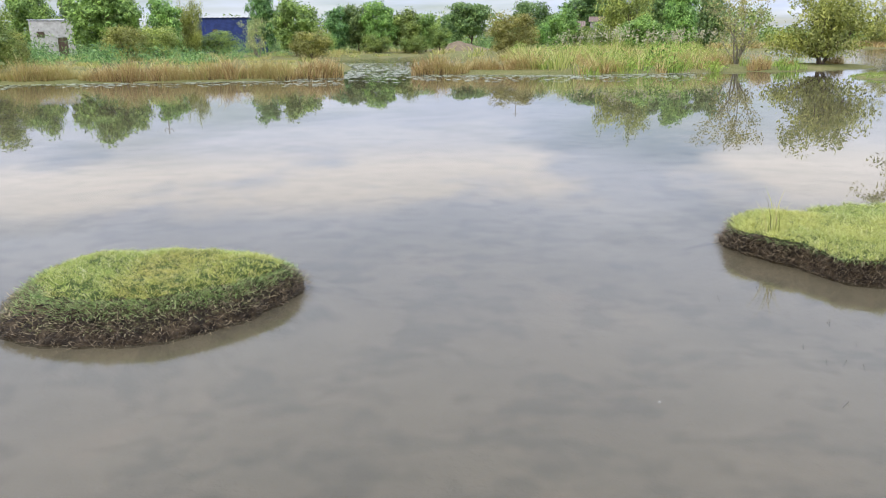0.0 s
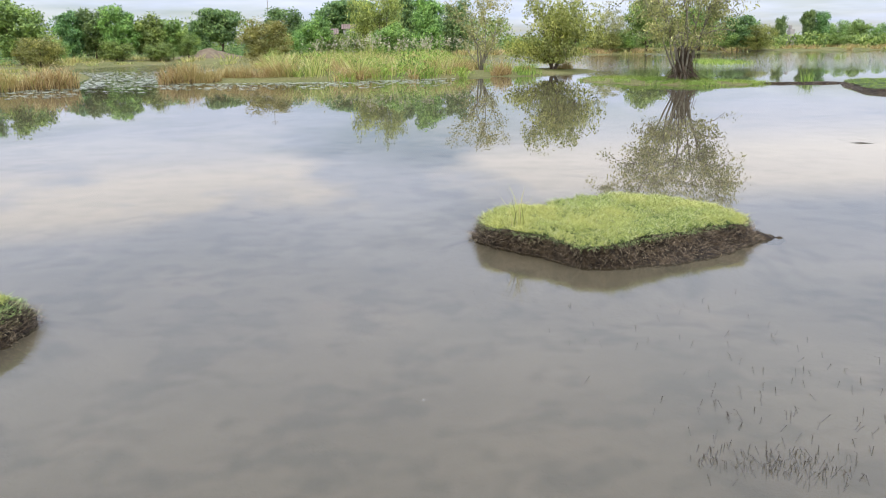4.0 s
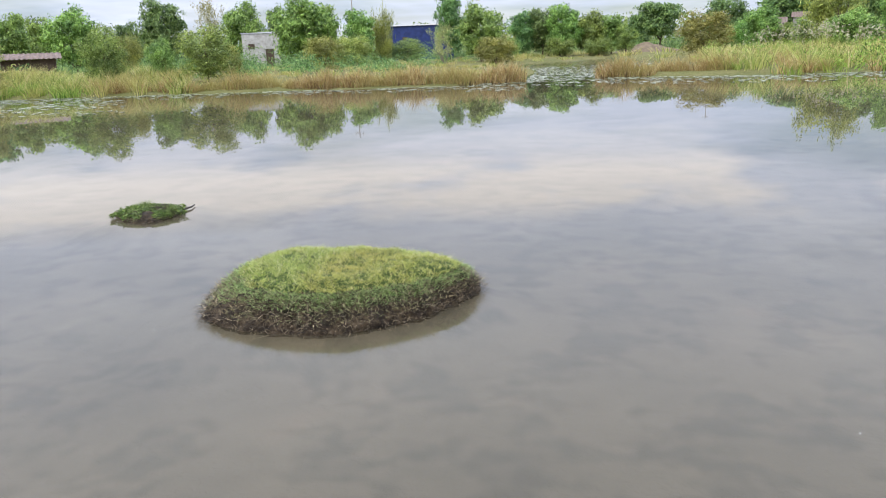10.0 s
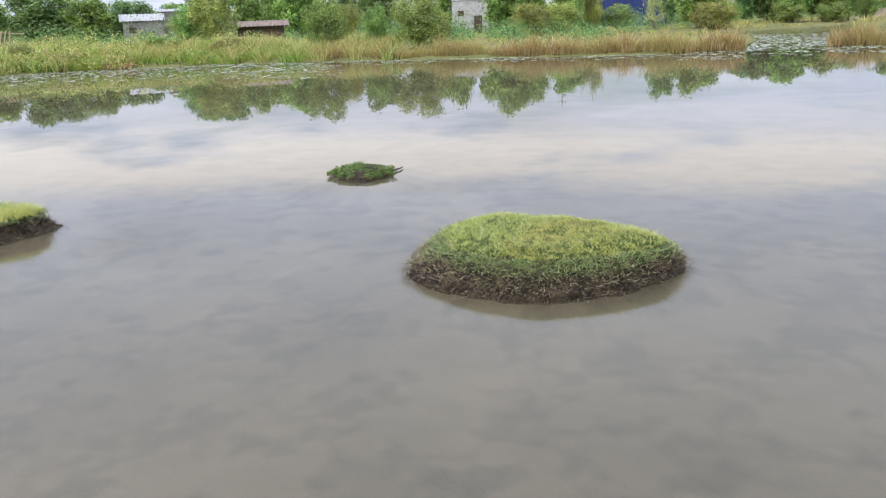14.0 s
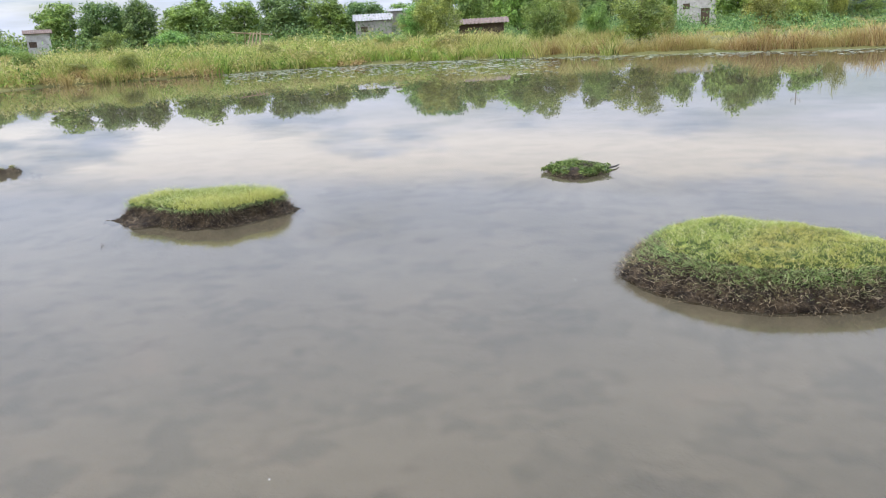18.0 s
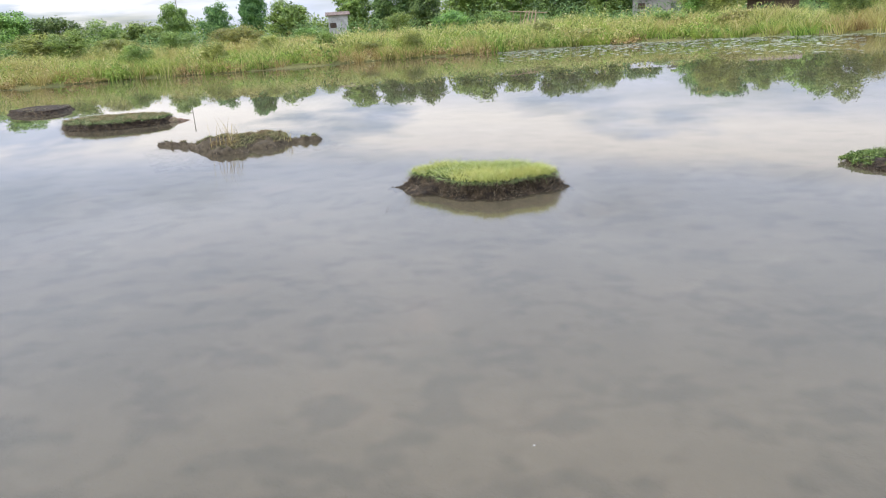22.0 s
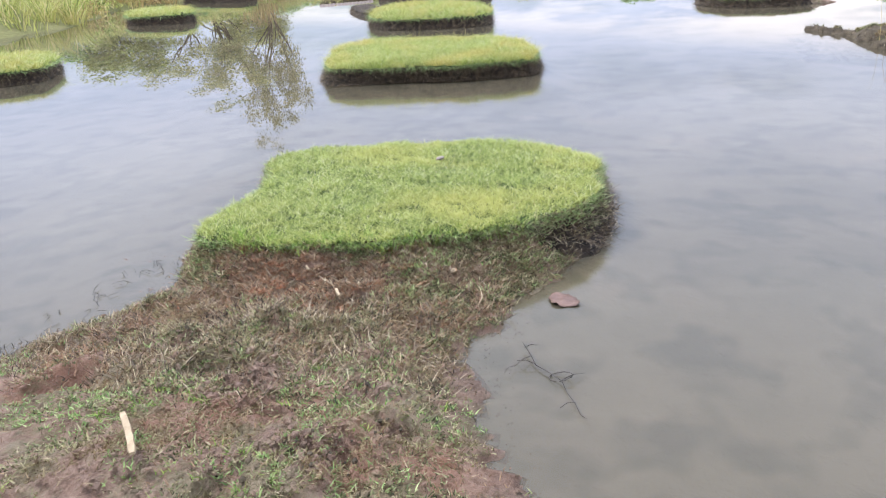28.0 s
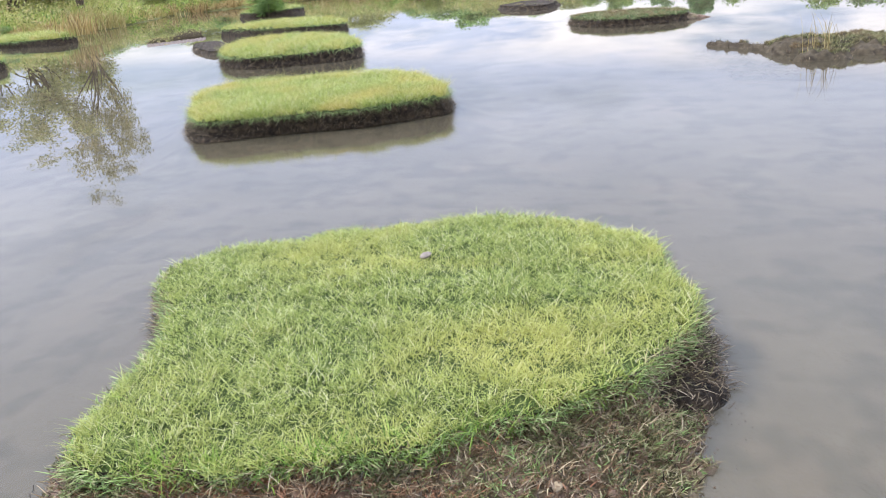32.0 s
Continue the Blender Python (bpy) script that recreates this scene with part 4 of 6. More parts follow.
turf_island("turf shelf beside the grassy bank", [(-31.6, -22.6), (-30.6, -20.5), (-30.0, -18.7), (-31.5, -19.0), (-34.5, -22.0), (-34.0, -23.6)], 0.24, 2200, 0.20, 25, flare=0.08, root_count=60, grass=OLD_TURF)


# ---- trees ----
def leaf_cards(centres, normals, length, width, gen, droop=0.3):
    """Pointed leaf quads round the centres, facing roughly along the normals."""
    n = len(centres)
    a = normals + gen.normal(0, 0.55, (n, 3))
    a /= np.linalg.norm(a, axis=1)[:, None] + 1e-9
    t = np.cross(a, gen.normal(0, 1, (n, 3)))
    t[:, 2] -= droop
    t /= np.linalg.norm(t, axis=1)[:, None] + 1e-9
    s = np.cross(a, t)
    L = (length * gen.uniform(0.6, 1.4, n))[:, None]
    W = (width * gen.uniform(0.6, 1.4, n))[:, None]
    V = np.stack([centres - t * L * 0.5, centres + s * W * 0.5 - t * L * 0.05, centres + t * L * 0.5, centres - s * W * 0.5 - t * L * 0.05], 1)
    return V.reshape(-1, 3), np.arange(4 * n).reshape(n, 4)


weed_leaves()


def limbs_of(height, spread, first, count, gen, trunk_r, levels=2, rise=0.6, wobble=0.06):
    """Lines of a trunk with forking limbs; also the places of the twigs' ends."""
    lines, tips = [], []

    def grow(p, d, length, r, level):
        pts, radii = [Vector(p)], [r]
        steps = 5
        for i in range(steps):
            d = (d + Vector(gen.normal(0, wobble * 2.2, 3))).normalized()
            pts.append(pts[-1] + d * length / steps)
            radii.append(r * (1 - 0.75 * (i + 1) / steps))
        lines.append((pts, radii))
        if level == 0:
            tips.extend(pts[2:])
            return
        for k in range(count if level == levels else 3):
            j = int(gen.integers(1 if level == levels else 2, steps + 1))
            a = gen.uniform(0, 2 * math.pi)
            q = (Vector((math.cos(a), math.sin(a), rise * gen.uniform(0.4, 1.3))).normalized() * 0.75 + d * 0.45).normalized()
            grow(pts[j], q, length * gen.uniform(0.5, 0.8) * (spread if level == levels else 0.75), radii[j] * 0.6, level - 1)

    grow((0, 0, -0.25), Vector((gen.normal(0, 0.05), gen.normal(0, 0.05), 1)), height * first, trunk_r, levels)
    return lines, tips


def build_tree(name, label, kind, seed, leaf, bark=None, group=""):
    """A nominal tree about 5 m high with a crown about 5 m wide; copies are scaled."""
    gen = np.random.default_rng(seed)
    bark = bark or BARK
    t = thing(name, label, "tree" if "tree" in name else "shrub", group)
    H = 5.0
    if kind in ("round", "tall", "shrub", "tier"):
        trunk_n = 4 if kind == "shrub" else 1
        lines, tips = [], []
        for k in range(trunk_n):
            l, q = limbs_of(H, 0.8, 0.62, 6, gen, 0.13 if trunk_n == 1 else 0.06)
            lines += l; tips += q
        # lobes of foliage spread through the crown
        wide, tall_r, mid, lobes = {"round": (1.9, 2.1, 2.4, 20), "tall": (1.6, 2.3, 2.6, 19), "shrub": (1.9, 2.0, 2.0, 20), "tier": (1.8, 1.9, 2.9, 14)}[kind]
        C, R = [(0.0, 0.0, mid)], [np.array([1.0, 1.0, 1.0])]
        for k in range(lobes):
            az, up = 2 * math.pi * (k * 0.382 + gen.uniform(0, 0.15)), 1.7 * (k + 0.5) / lobes - 0.85 + gen.uniform(-0.1, 0.1)
            q = math.sqrt(max(1 - up * up, 0.1)) * gen.uniform(0.55, 1.0)
            C.append((math.cos(az) * q * wide, math.sin(az) * q * wide, mid + up * tall_r * 0.85))
            r = gen.uniform(0.42, 0.78)
            R.append(np.array([r * 1.5, r * 1.5, r * 0.5]) if kind == "tier" else np.array([r, r, r * gen.uniform(0.55, 1.0)]))
        # tufts of leaves on each lobe, with gaps between them
        centres, normals = [], []
        for c, r in zip(C, R):
            m = int(46 * r[0] * (r[0] + r[2]) / 0.5) + 8
            v = gen.normal(0, 1, (m, 3)); v[:, 2] += 0.25
            v /= np.linalg.norm(v, axis=1)[:, None]
            tuft_at = np.array(c) + v * r * gen.uniform(0.6, 1.35, m)[:, None]
            keep = np.array([noise.noise(Vector(q) * 1.5 + Vector((seed, 0, 0))) for q in tuft_at]) < 0.22
            tuft_at, v, m = tuft_at[keep], v[keep], int(keep.sum())
            per = 10
            size = np.repeat(gen.uniform(0.6, 1.4, m), per)[:, None]
            j = gen.normal(0, 1, (m * per, 3))
            centres.append(np.repeat(tuft_at, per, 0) + j * np.array([0.13, 0.13, 0.08]) * size)
            normals.append(np.repeat(v, per, 0) * 0.7 + np.array([0, 0, 0.5]) + 0.25 * j)
        # stray sprigs past the outline
        m = 620
        ix = gen.integers(1, len(C), m)
        u = gen.normal(0, 1, (m, 3)); u /= np.linalg.norm(u, axis=1)[:, None]; u[:, 2] = np.abs(u[:, 2])
        far_out = np.array(C)[ix] + u * np.array(R)[ix] * gen.uniform(1.1, 1.75, m)[:, None]
        centres.append(np.repeat(far_out, 3, 0) + gen.normal(0, 0.06, (m * 3, 3))); normals.append(np.repeat(u, 3, 0))
        centres, normals = np.concatenate(centres), np.concatenate(normals)
        centres[:, 2] *= 5.0 / np.quantile(centres[:, 2], 0.995)
        ok = centres[:, 2] > 0.12
        leaf_l, leaf_w = {"shrub": (0.19, 0.07), "tier": (0.28, 0.115)}.get(kind, (0.25, 0.095))
        v, f = leaf_cards(centres[ok], normals[ok], leaf_l, leaf_w, gen)
    elif kind == "willow":
        lines, tips = [], []
        for k in range(3):
            l, q = limbs_of(H, 0.85, 0.6, 6, gen, 0.10, 2, 0.9)
            lines += l; tips += q
        tips = np.array([tuple(p) for p in tips])
        base = tips[gen.integers(0, len(tips), 2000)] + gen.normal(0, 0.28, (2000, 3))
        fall = gen.uniform(0.2, 1.3, 2000)
        c = []
        for s in np.linspace(0, 1, 6):
            c.append(base + np.array([0, 0, -1.0]) * (fall * s)[:, None] + gen.normal(0, 0.06, (2000, 3)))
        c = np.concatenate(c)
        c = c[c[:, 2] > 0.35]
        v, f = leaf_cards(c, gen.normal(0, 1, c.shape), 0.20, 0.07, gen, 1.0)
    elif kind == "open":
        # loose boughs with sprays of leaves at the twigs' ends
        lines, tips = [], []
        for k in range(3):
            l, q = limbs_of(H, 0.9, 0.62, 8, gen, 0.09, 2, 0.8, 0.09)
            lines += l; tips += q
        tips = np.array([tuple(p) for p in tips])
        tuft_at = tips[gen.integers(0, len(tips), 700)] + gen.normal(0, 0.10, (700, 3))
        c = np.repeat(tuft_at, 16, 0) + gen.normal(0, 1, (11200, 3)) * np.array([0.15, 0.15, 0.09])
        v, f = leaf_cards(c, gen.normal(0, 1, c.shape), 0.10, 0.045, gen, 0.4)
    elif kind == "sparse":
        lines, tips = [], []
        for k in range(4):
            l, q = limbs_of(H, 0.8, 0.55, 7, gen, 0.075, 2, 1.0, 0.09)
            lines += l; tips += q
        tips = np.array([tuple(p) for p in tips])
        c = tips[gen.integers(0, len(tips), 2600)] + gen.normal(0, 0.16, (2600, 3))
        v, f = leaf_cards(c, gen.normal(0, 1, c.shape), 0.15, 0.06, gen, 0.4)
    if kind in ("willow", "open", "sparse"):
        k = np.array([2.3 / np.quantile(np.hypot(v[:, 0], v[:, 1]), 0.96)] * 2 + [5.0 / np.quantile(v[:, 2], 0.995)])
        v = v * k
        lines = [([Vector(p * Vector(k)) for p in pts], radii) for pts, radii in lines]
    part("trunk", tubes_mesh("trunk", lines, bark, 5), t)
    part("crown", np_mesh("crown", v, f, leaf), t)
    return t


def bare_pond_tree():
    """The tree on the islet: stems bound in a dark tangle of roots, then a wide vase of thin arching boughs with few leaves."""
    gen = np.random.default_rng(77)
    t = thing("bare_tree", "many-stemmed grey tree with thin olive foliage on the islet", "tree", at=(17.3, 27.5, 0.1))
    H = 5.2
    boughs, twigs, ends = [], [], []

    def arc(p, az, reach, rise, droop, n=7):
        pts, side = [], gen.normal(0, 0.09)
        for i in range(n):
            u = i / (n - 1)
            a = az + side * u * 3
            pts.append(p + Vector((math.cos(a), math.sin(a), 0)) * reach * u ** 1.35 + Vector((0, 0, rise * u - droop * u ** 3)) + Vector(gen.normal(0, 0.035, 3)) * (i > 0))
        return pts

    for k in range(11):
        az = 2 * math.pi * (k + gen.uniform(-0.3, 0.3)) / 11
        foot = Vector((math.cos(az) * gen.uniform(0.05, 0.3), math.sin(az) * gen.uniform(0.05, 0.3), -0.15))
        main = arc(foot, az, gen.uniform(1.1, 2.6), H * gen.uniform(0.72, 1.0), 0.25, 9)
        boughs.append((main, [0.045 - 0.0042 * i for i in range(9)]))
        for j in range(8):
            q = main[int(gen.integers(3, 9))]
            sub = arc(q, az + gen.normal(0, 0.8), gen.uniform(0.5, 1.4), gen.uniform(0.2, 1.1), gen.uniform(0.2, 0.7), 6)
            boughs.append((sub, [0.028 - 0.0038 * i for i in range(6)]))
            for m in range(7):
                w = sub[int(gen.integers(1, 6))]
                tw = arc(w, gen.uniform(0, 6.28), gen.uniform(0.2, 0.65), gen.uniform(-0.1, 0.45), gen.uniform(0.1, 0.5), 4)
                twigs.append((tw, [0.010, 0.008, 0.006, 0.003]))
                ends += tw[1:]
    part("trunk", tubes_mesh("trunk", boughs, GREY_BARK, 5), t, "grey-brown stems arching outwards")
    roots = []
    for k in range(210):
        a = gen.uniform(0, 2 * math.pi)
        z = gen.uniform(0.1, 1.25) ** 1.2
        r0 = 0.10 + 0.2 * gen.uniform()
        p = Vector((math.cos(a) * r0, math.sin(a) * r0, z))
        a2, r2, z2 = a + gen.normal(0, 0.5), (0.2 + 0.75 * gen.uniform()) * (1.35 - 0.75 * z), z - gen.uniform(0.3, 0.9)
        q = Vector((math.cos(a2) * r2, math.sin(a2) * r2, max(z2, -0.12)))
        roots.append(([p, (p + q) / 2 + Vector(gen.normal(0, 0.09, 3)), q], [0.016, 0.013, 0.008]))
    part("root_tangle", tubes_mesh("root_tangle", roots, BARK, 4), t, "dark tangle of roots and stems")
    part("twig_mass", tubes_mesh("twig_mass", twigs, GREY_BARK, 3), t, kind="stuff")
    ends = np.array([tuple(p) for p in ends])
    clump = ends[gen.integers(0, len(ends), 900)]
    c = clump[gen.integers(0, 900, 14000)] + gen.normal(0, 0.15, (14000, 3))
    v, f = leaf_cards(c, gen.normal(0, 1, c.shape), 0.13, 0.045, gen, 0.8)
    part("crown", np_mesh("crown", v, f, LEAF_SPARSE), t, "thin scatter of small olive leaves")


KIND_LABELS = {
    "round": ("broadleaf_tree", "bushy mid-green tree on the far bank", LEAF_MID),
    "round2": ("broadleaf_tree", "dense dark green tree on the far bank", LEAF_DARK),
    "tall": ("broadleaf_tree", "tall green tree with a ragged crown", LEAF_MID),
    "tall2": ("broadleaf_tree", "tall dark green tree behind the meadow", LEAF_DARK),
    "shrub": ("shrub", "low yellow-olive shrub in the meadow", LEAF_OLIVE),
    "shrub2": ("shrub", "low dark green shrub in the meadow", LEAF_MID),
    "tier": ("broadleaf_tree", "tall dark tree with layered spreading boughs", LEAF_DARK),
    "willow": ("weeping_tree", "yellow-green drooping tree by the water", LEAF_OLIVE),
    "open": ("broadleaf_tree", "loose open tree with light olive leaf sprays", LEAF_SPARSE),
    "sparse": ("thin_tree", "thin greyish tree with bare twigs", LEAF_SPARSE),
}
PROTO = {}
for i, (k, (nm, lb, leaf)) in enumerate(KIND_LABELS.items()):
    shape = k.rstrip("2")
    PROTO[k] = build_tree(nm, lb, shape, 40 + i, leaf, GREY_BARK if shape == "sparse" else BARK)
USED = set()


def plant(kind, x, y, h, r, sink=0.0):
    """Sets a tree of height h and crown radius r."""
    g = float(far_ground(np.array([x]), np.array([y]))[0]) - sink
    turn = (x * 37.1 + y * 91.7) % 360
    h, r = max(h - g, 0.5), r * 1.1
    m = pose(x, y, g, 0, 0, turn) @ Matrix.Diagonal((r / 2.3, r / 2.3, h / 5.0, 1))
    if kind not in USED:
        USED.add(kind)
        PROTO[kind].matrix_basis = m
        PROTO[kind]["size_set"] = 1
        return PROTO[kind]
    base = PROTO[kind]
    keep = base.scale.copy()
    ob = copy_thing(base, m @ Matrix.Diagonal((1 / keep.x, 1 / keep.y, 1 / keep.z, 1)))
    return ob


NEAR_LEFT = [("shrub2", -27.7, 34.2, 3.4, 1.2), ("shrub2", -22.6, 35.6, 3.2, 1.5), ("shrub", -31.6, 41.3, 3.1, 0.9), ("shrub2", -26.6, 37.5, 2.7, 0.8), ("shrub", -42.2, 39.8, 4.2, 1.6), ("shrub2", -44.7, 40.0, 3.7, 1.2), ("shrub", -24.7, 54.6, 2.8, 1.4), ("shrub", -23.3, 57.4, 2.8, 1.4), ("shrub", -24.6, 41.2, 2.3, 0.7)]
MIDDLE = [("tier", -67.0, 63.0, 7.9, 2.7), ("tall", -52.2, 53.8, 5.6, 1.7), ("round", -45.6, 53.1, 5.8, 2.0), ("tall2", -54.6, 77.7, 8.0, 2.7), ("sparse", -50.4, 80.5, 8.0, 2.0), ("round", -42.7, 74.6, 7.0, 2.2), ("tall2", -42.4, 81.6, 6.8, 1.5), ("round", -31.1, 64.9, 6.4, 2.7), ("tall", -31.4, 69.2, 5.9, 1.8), ("tall", -29.1, 73.4, 5.5, 1.9), ("willow", -27.8, 77.1, 5.8, 1.2), ("tall", -55.5, 60.3, 5.7, 1.5), ("tall2", -54.5, 71.6, 5.5, 1.5)]
CENTRE = [("shrub2", -29.6, 80.7, 2.8, 1.5), ("shrub2", -26.7, 80.7, 2.8, 2.2), ("sparse", -18.2, 65.5, 3.6, 1.6), ("tall2", -26.0, 96.5, 8.2, 2.1), ("round", -16.9, 74.1, 5.5, 2.3), ("shrub", -12.7, 60.7, 2.4, 1.6), ("tall2", -15.9, 91.6, 5.4, 1.9), ("round2", -13.7, 92.0, 5.6, 1.9), ("tall", -11.0, 90.3, 5.8, 2.1), ("round", -8.3, 91.6, 5.0, 1.9), ("tall", -6.0, 92.8, 4.5, 1.8), ("shrub2", -4.3, 91.9, 3.4, 1.3), ("tier", -0.8, 112.0, 6.5, 2.5), ("round2", -3.8, 117.9, 5.4, 1.8), ("shrub2", -16.5, 86.4, 2.6, 1.2), ("shrub2", -11.1, 87.3, 2.3, 1.8), ("shrub2", -7.0, 87.7, 2.1, 1.7)]
CHANNEL = [("shrub", 2.9, 64.0, 3.6, 2.0), ("round2", 7.8, 115.8, 6.7, 2.9), ("round", 10.7, 99.5, 5.1, 2.1), ("tier", 17.5, 118.8, 8.1, 3.9), ("willow", 11.8, 60.9, 5.7, 2.1), ("round", 11.6, 56.9, 3.1, 1.5), ("tall", 17.6, 69.9, 5.9, 1.8), ("tall2", 21.7, 75.0, 5.6, 2.0), ("sparse", 13.6, 41.9, 4.2, 1.7), ("willow", 17.7, 41.5, 4.2, 2.5), ("shrub2", 8.5, 104.7, 3.6, 1.9), ("tall2", 20.3, 92.8, 7.3, 2.7), ("shrub2", 12.4, 101.0, 3.4, 2.3), ("shrub2", 16.6, 104.0, 3.7, 2.4)]
RIGHT = [("open", 54.9, 106.8, 7.2, 3.6), ("round", 61.3, 107.9, 8.2, 3.3), ("tall", 72.0, 110.7, 6.7, 4.0), ("round2", 81.3, 114.1, 5.6, 3.1), ("shrub", 84.0, 112.1, 4.2, 2.7), ("shrub2", 78.6, 113.5, 3.3, 2.5), ("shrub2", 57.6, 106.5, 3.4, 2.8), ("round", 70.7, 113.9, 6.0, 3.3), ("shrub", 53.2, 106.5, 3.3, 2.4)]
FAR = [("tall2", 98.8, 126.0, 5.9, 1.4), ("round2", 104.9, 123.6, 6.6, 2.1), ("tier", 102.3, 123.1, 6.8, 1.0), ("shrub2", 111.5, 125.8, 5.1, 2.3), ("round", 115.3, 125.0, 5.2, 2.1), ("shrub2", 117.8, 122.7, 4.5, 2.1), ("round2", 121.9, 121.5, 4.7, 2.2), ("shrub2", 125.1, 118.1, 4.4, 2.7), ("round2", 130.3, 115.5, 4.4, 2.6), ("shrub2", 105.0, 118.2, 2.7, 1.8)]
LEFT = [("tall", -83.7, 27.3, 6.2, 2.6), ("round2", -80.4, 30.5, 6.1, 2.3), ("tall2", -77.3, 32.9, 6.1, 2.1), ("round", -73.4, 36.5, 5.9, 3.0), ("tall", -72.9, 41.7, 5.5, 2.3), ("round2", -67.2, 43.5, 5.9, 2.8), ("tall", -63.3, 45.5, 5.1, 2.2), ("round2", -66.0, 51.9, 4.9, 2.3), ("tall", -64.7, 56.6, 4.6, 2.2), ("shrub2", -69.1, 26.5, 3.1, 1.6), ("shrub2", -65.3, 30.3, 2.9, 1.8), ("shrub2", -63.5, 34.0, 2.6, 1.9), ("shrub2", -54.7, 36.9, 1.9, 1.6), ("shrub", -46.0, 41.6, 3.1, 1.7)]
LEFT_FAR = [("shrub2", -110.1, 2.5, 5.4, 2.5), ("round", -99.9, 6.4, 4.4, 2.7), ("tall", -103.5, 10.6, 6.5, 2.0), ("tall2", -99.0, 14.8, 6.1, 2.0), ("tier", -96.2, 18.8, 7.1, 1.4), ("round", -89.5, 21.4, 5.6, 2.5), ("shrub", -63.2, 10.7, 2.7, 2.1), ("shrub2", -59.8, 6.0, 2.6, 1.5), ("shrub", -56.1, 1.6, 2.3, 1.6), ("round2", -104.1, -3.2, 5.7, 3.3), ("tall", -99.8, -7.5, 6.4, 3.0), ("shrub2", -66.1, -1.2, 3.3, 1.8), ("shrub2", -67.8, 17.5, 2.3, 1.6)]
WEST = [("shrub2", -67.0, -8.0, 3.0, 2.8), ("shrub", -70.0, -3.0, 3.2, 2.8), ("shrub", -68.0, -15.0, 3.1, 3.0), ("shrub2", -70.0, -22.0, 3.2, 3.0), ("shrub", -70.5, -29.0, 3.4, 3.0), ("shrub2", -68.0, -37.0, 3.3, 3.0), ("shrub", -62.0, -42.0, 3.2, 3.0)]
BANK_SIDE = [("open", -42.9, -24.9, 9.4, 2.2), ("open", -42.0, -28.2, 6.4, 4.2), ("shrub", -38.0, -31.8, 4.2, 2.6), ("shrub2", -34.5, -33.5, 2.8, 2.2), ("shrub", -48.5, -29.5, 4.0, 2.4)]
for group in (NEAR_LEFT, MIDDLE, CENTRE, CHANNEL, RIGHT, FAR, LEFT, LEFT_FAR, WEST, BANK_SIDE):
    for row in group:
        plant(*row)
bare_pond_tree()
# low leafy weeds along the bank
gen_w = np.random.default_rng(123)
for k in range(20):
    a = radians(-128 + 84 * (k + gen_w.uniform(0, 1)) / 20)
    for r in np.arange(24, 70, 0.4):
        x, y = r * math.sin(a), r * math.cos(a)
        if pond_distance(x, y)[0] > 0.8 + 4.5 * ((k * 5) % 7) / 7:
            plant("shrub" if k % 3 else "shrub2", x, y, 0.9 + 0.8 * gen_w.uniform() + far_ground(np.array([x]), np.array([y]))[0] - 0.3, 0.6 + 0.6 * gen_w.uniform())
            break
for k, ob in PROTO.items():
    del ob["size_set"]


def far_woods():
    """The closed line of trees behind everything."""
    gen = np.random.default_rng(55)
    C, N = [], []
    for k in range(330):
        a = radians(-150 + 206 * (k + gen.uniform(0, 1)) / 330)
        r = gen.uniform(150, 185)
        deg = math.degrees(a)
        h = (4.6 if deg < -70 else (5.6 if deg < 20 else 2.4)) + (2.6 if deg < 20 else 1.4) * (0.5 + 0.5 * noise.noise(Vector((k * 0.21, 0, 0)))) + gen.uniform(-0.8, 0.8)
        m = 420
        u = gen.normal(0, 1, (m, 3)); u /= np.linalg.norm(u, axis=1)[:, None]
        c = np.array([r * math.sin(a), r * math.cos(a), h * 0.5]) + u * np.array([2.6, 2.6, h * 0.5]) * gen.uniform(0.6, 1.08, m)[:, None]
        C.append(c); N.append(u)
    v, f = leaf_cards(np.concatenate(C), np.concatenate(N), 0.6, 0.28, gen)
    tagged(part("distant_woods", np_mesh("distant_woods", v, f, LEAF_MID)), "hazy green line of distant woods behind the meadows", "woods", kind="stuff")


far_woods()


# ---- reeds and bank grass ----
def reed_clump(seed):
    gen = np.random.default_rng(seed)
    c = thing("reed_clump", "clump of dry golden-brown reeds at the water's edge", "reeds", "reed clumps along the far shore")

    def stand(part_name, n, sx, sy, low, high, width, lean, material, note=""):
        a, r = gen.uniform(0, 2 * np.pi, n), np.sqrt(gen.uniform(0, 1, n))
        base = np.stack([np.cos(a) * r * sx, np.sin(a) * r * sy, np.full(n, -0.1)], 1)
        h = gen.uniform(low, high, n) * (1.1 - 0.45 * r ** 2) * (1 + 0.22 * np.sin(a * 3 + seed) + 0.12 * np.sin(a * 7))
        v, f = blades(base, h, width, lean, gen, 3, 0.9)
        part(part_name, np_mesh(part_name, v, f, material), c, note, "stuff")

    stand("stalk_mass", 620, 0.62, 0.45, 0.5, 1.2, 0.022, 0.6, REED)
    stand("leaf_mass", 90, 0.6, 0.45, 0.5, 1.0, 0.024, 0.5, TALL)
    stand("thatch_mass", 420, 0.6, 0.42, 0.15, 0.42, 0.03, 0.8, ROOT, "dark dead thatch at the foot")
    return c


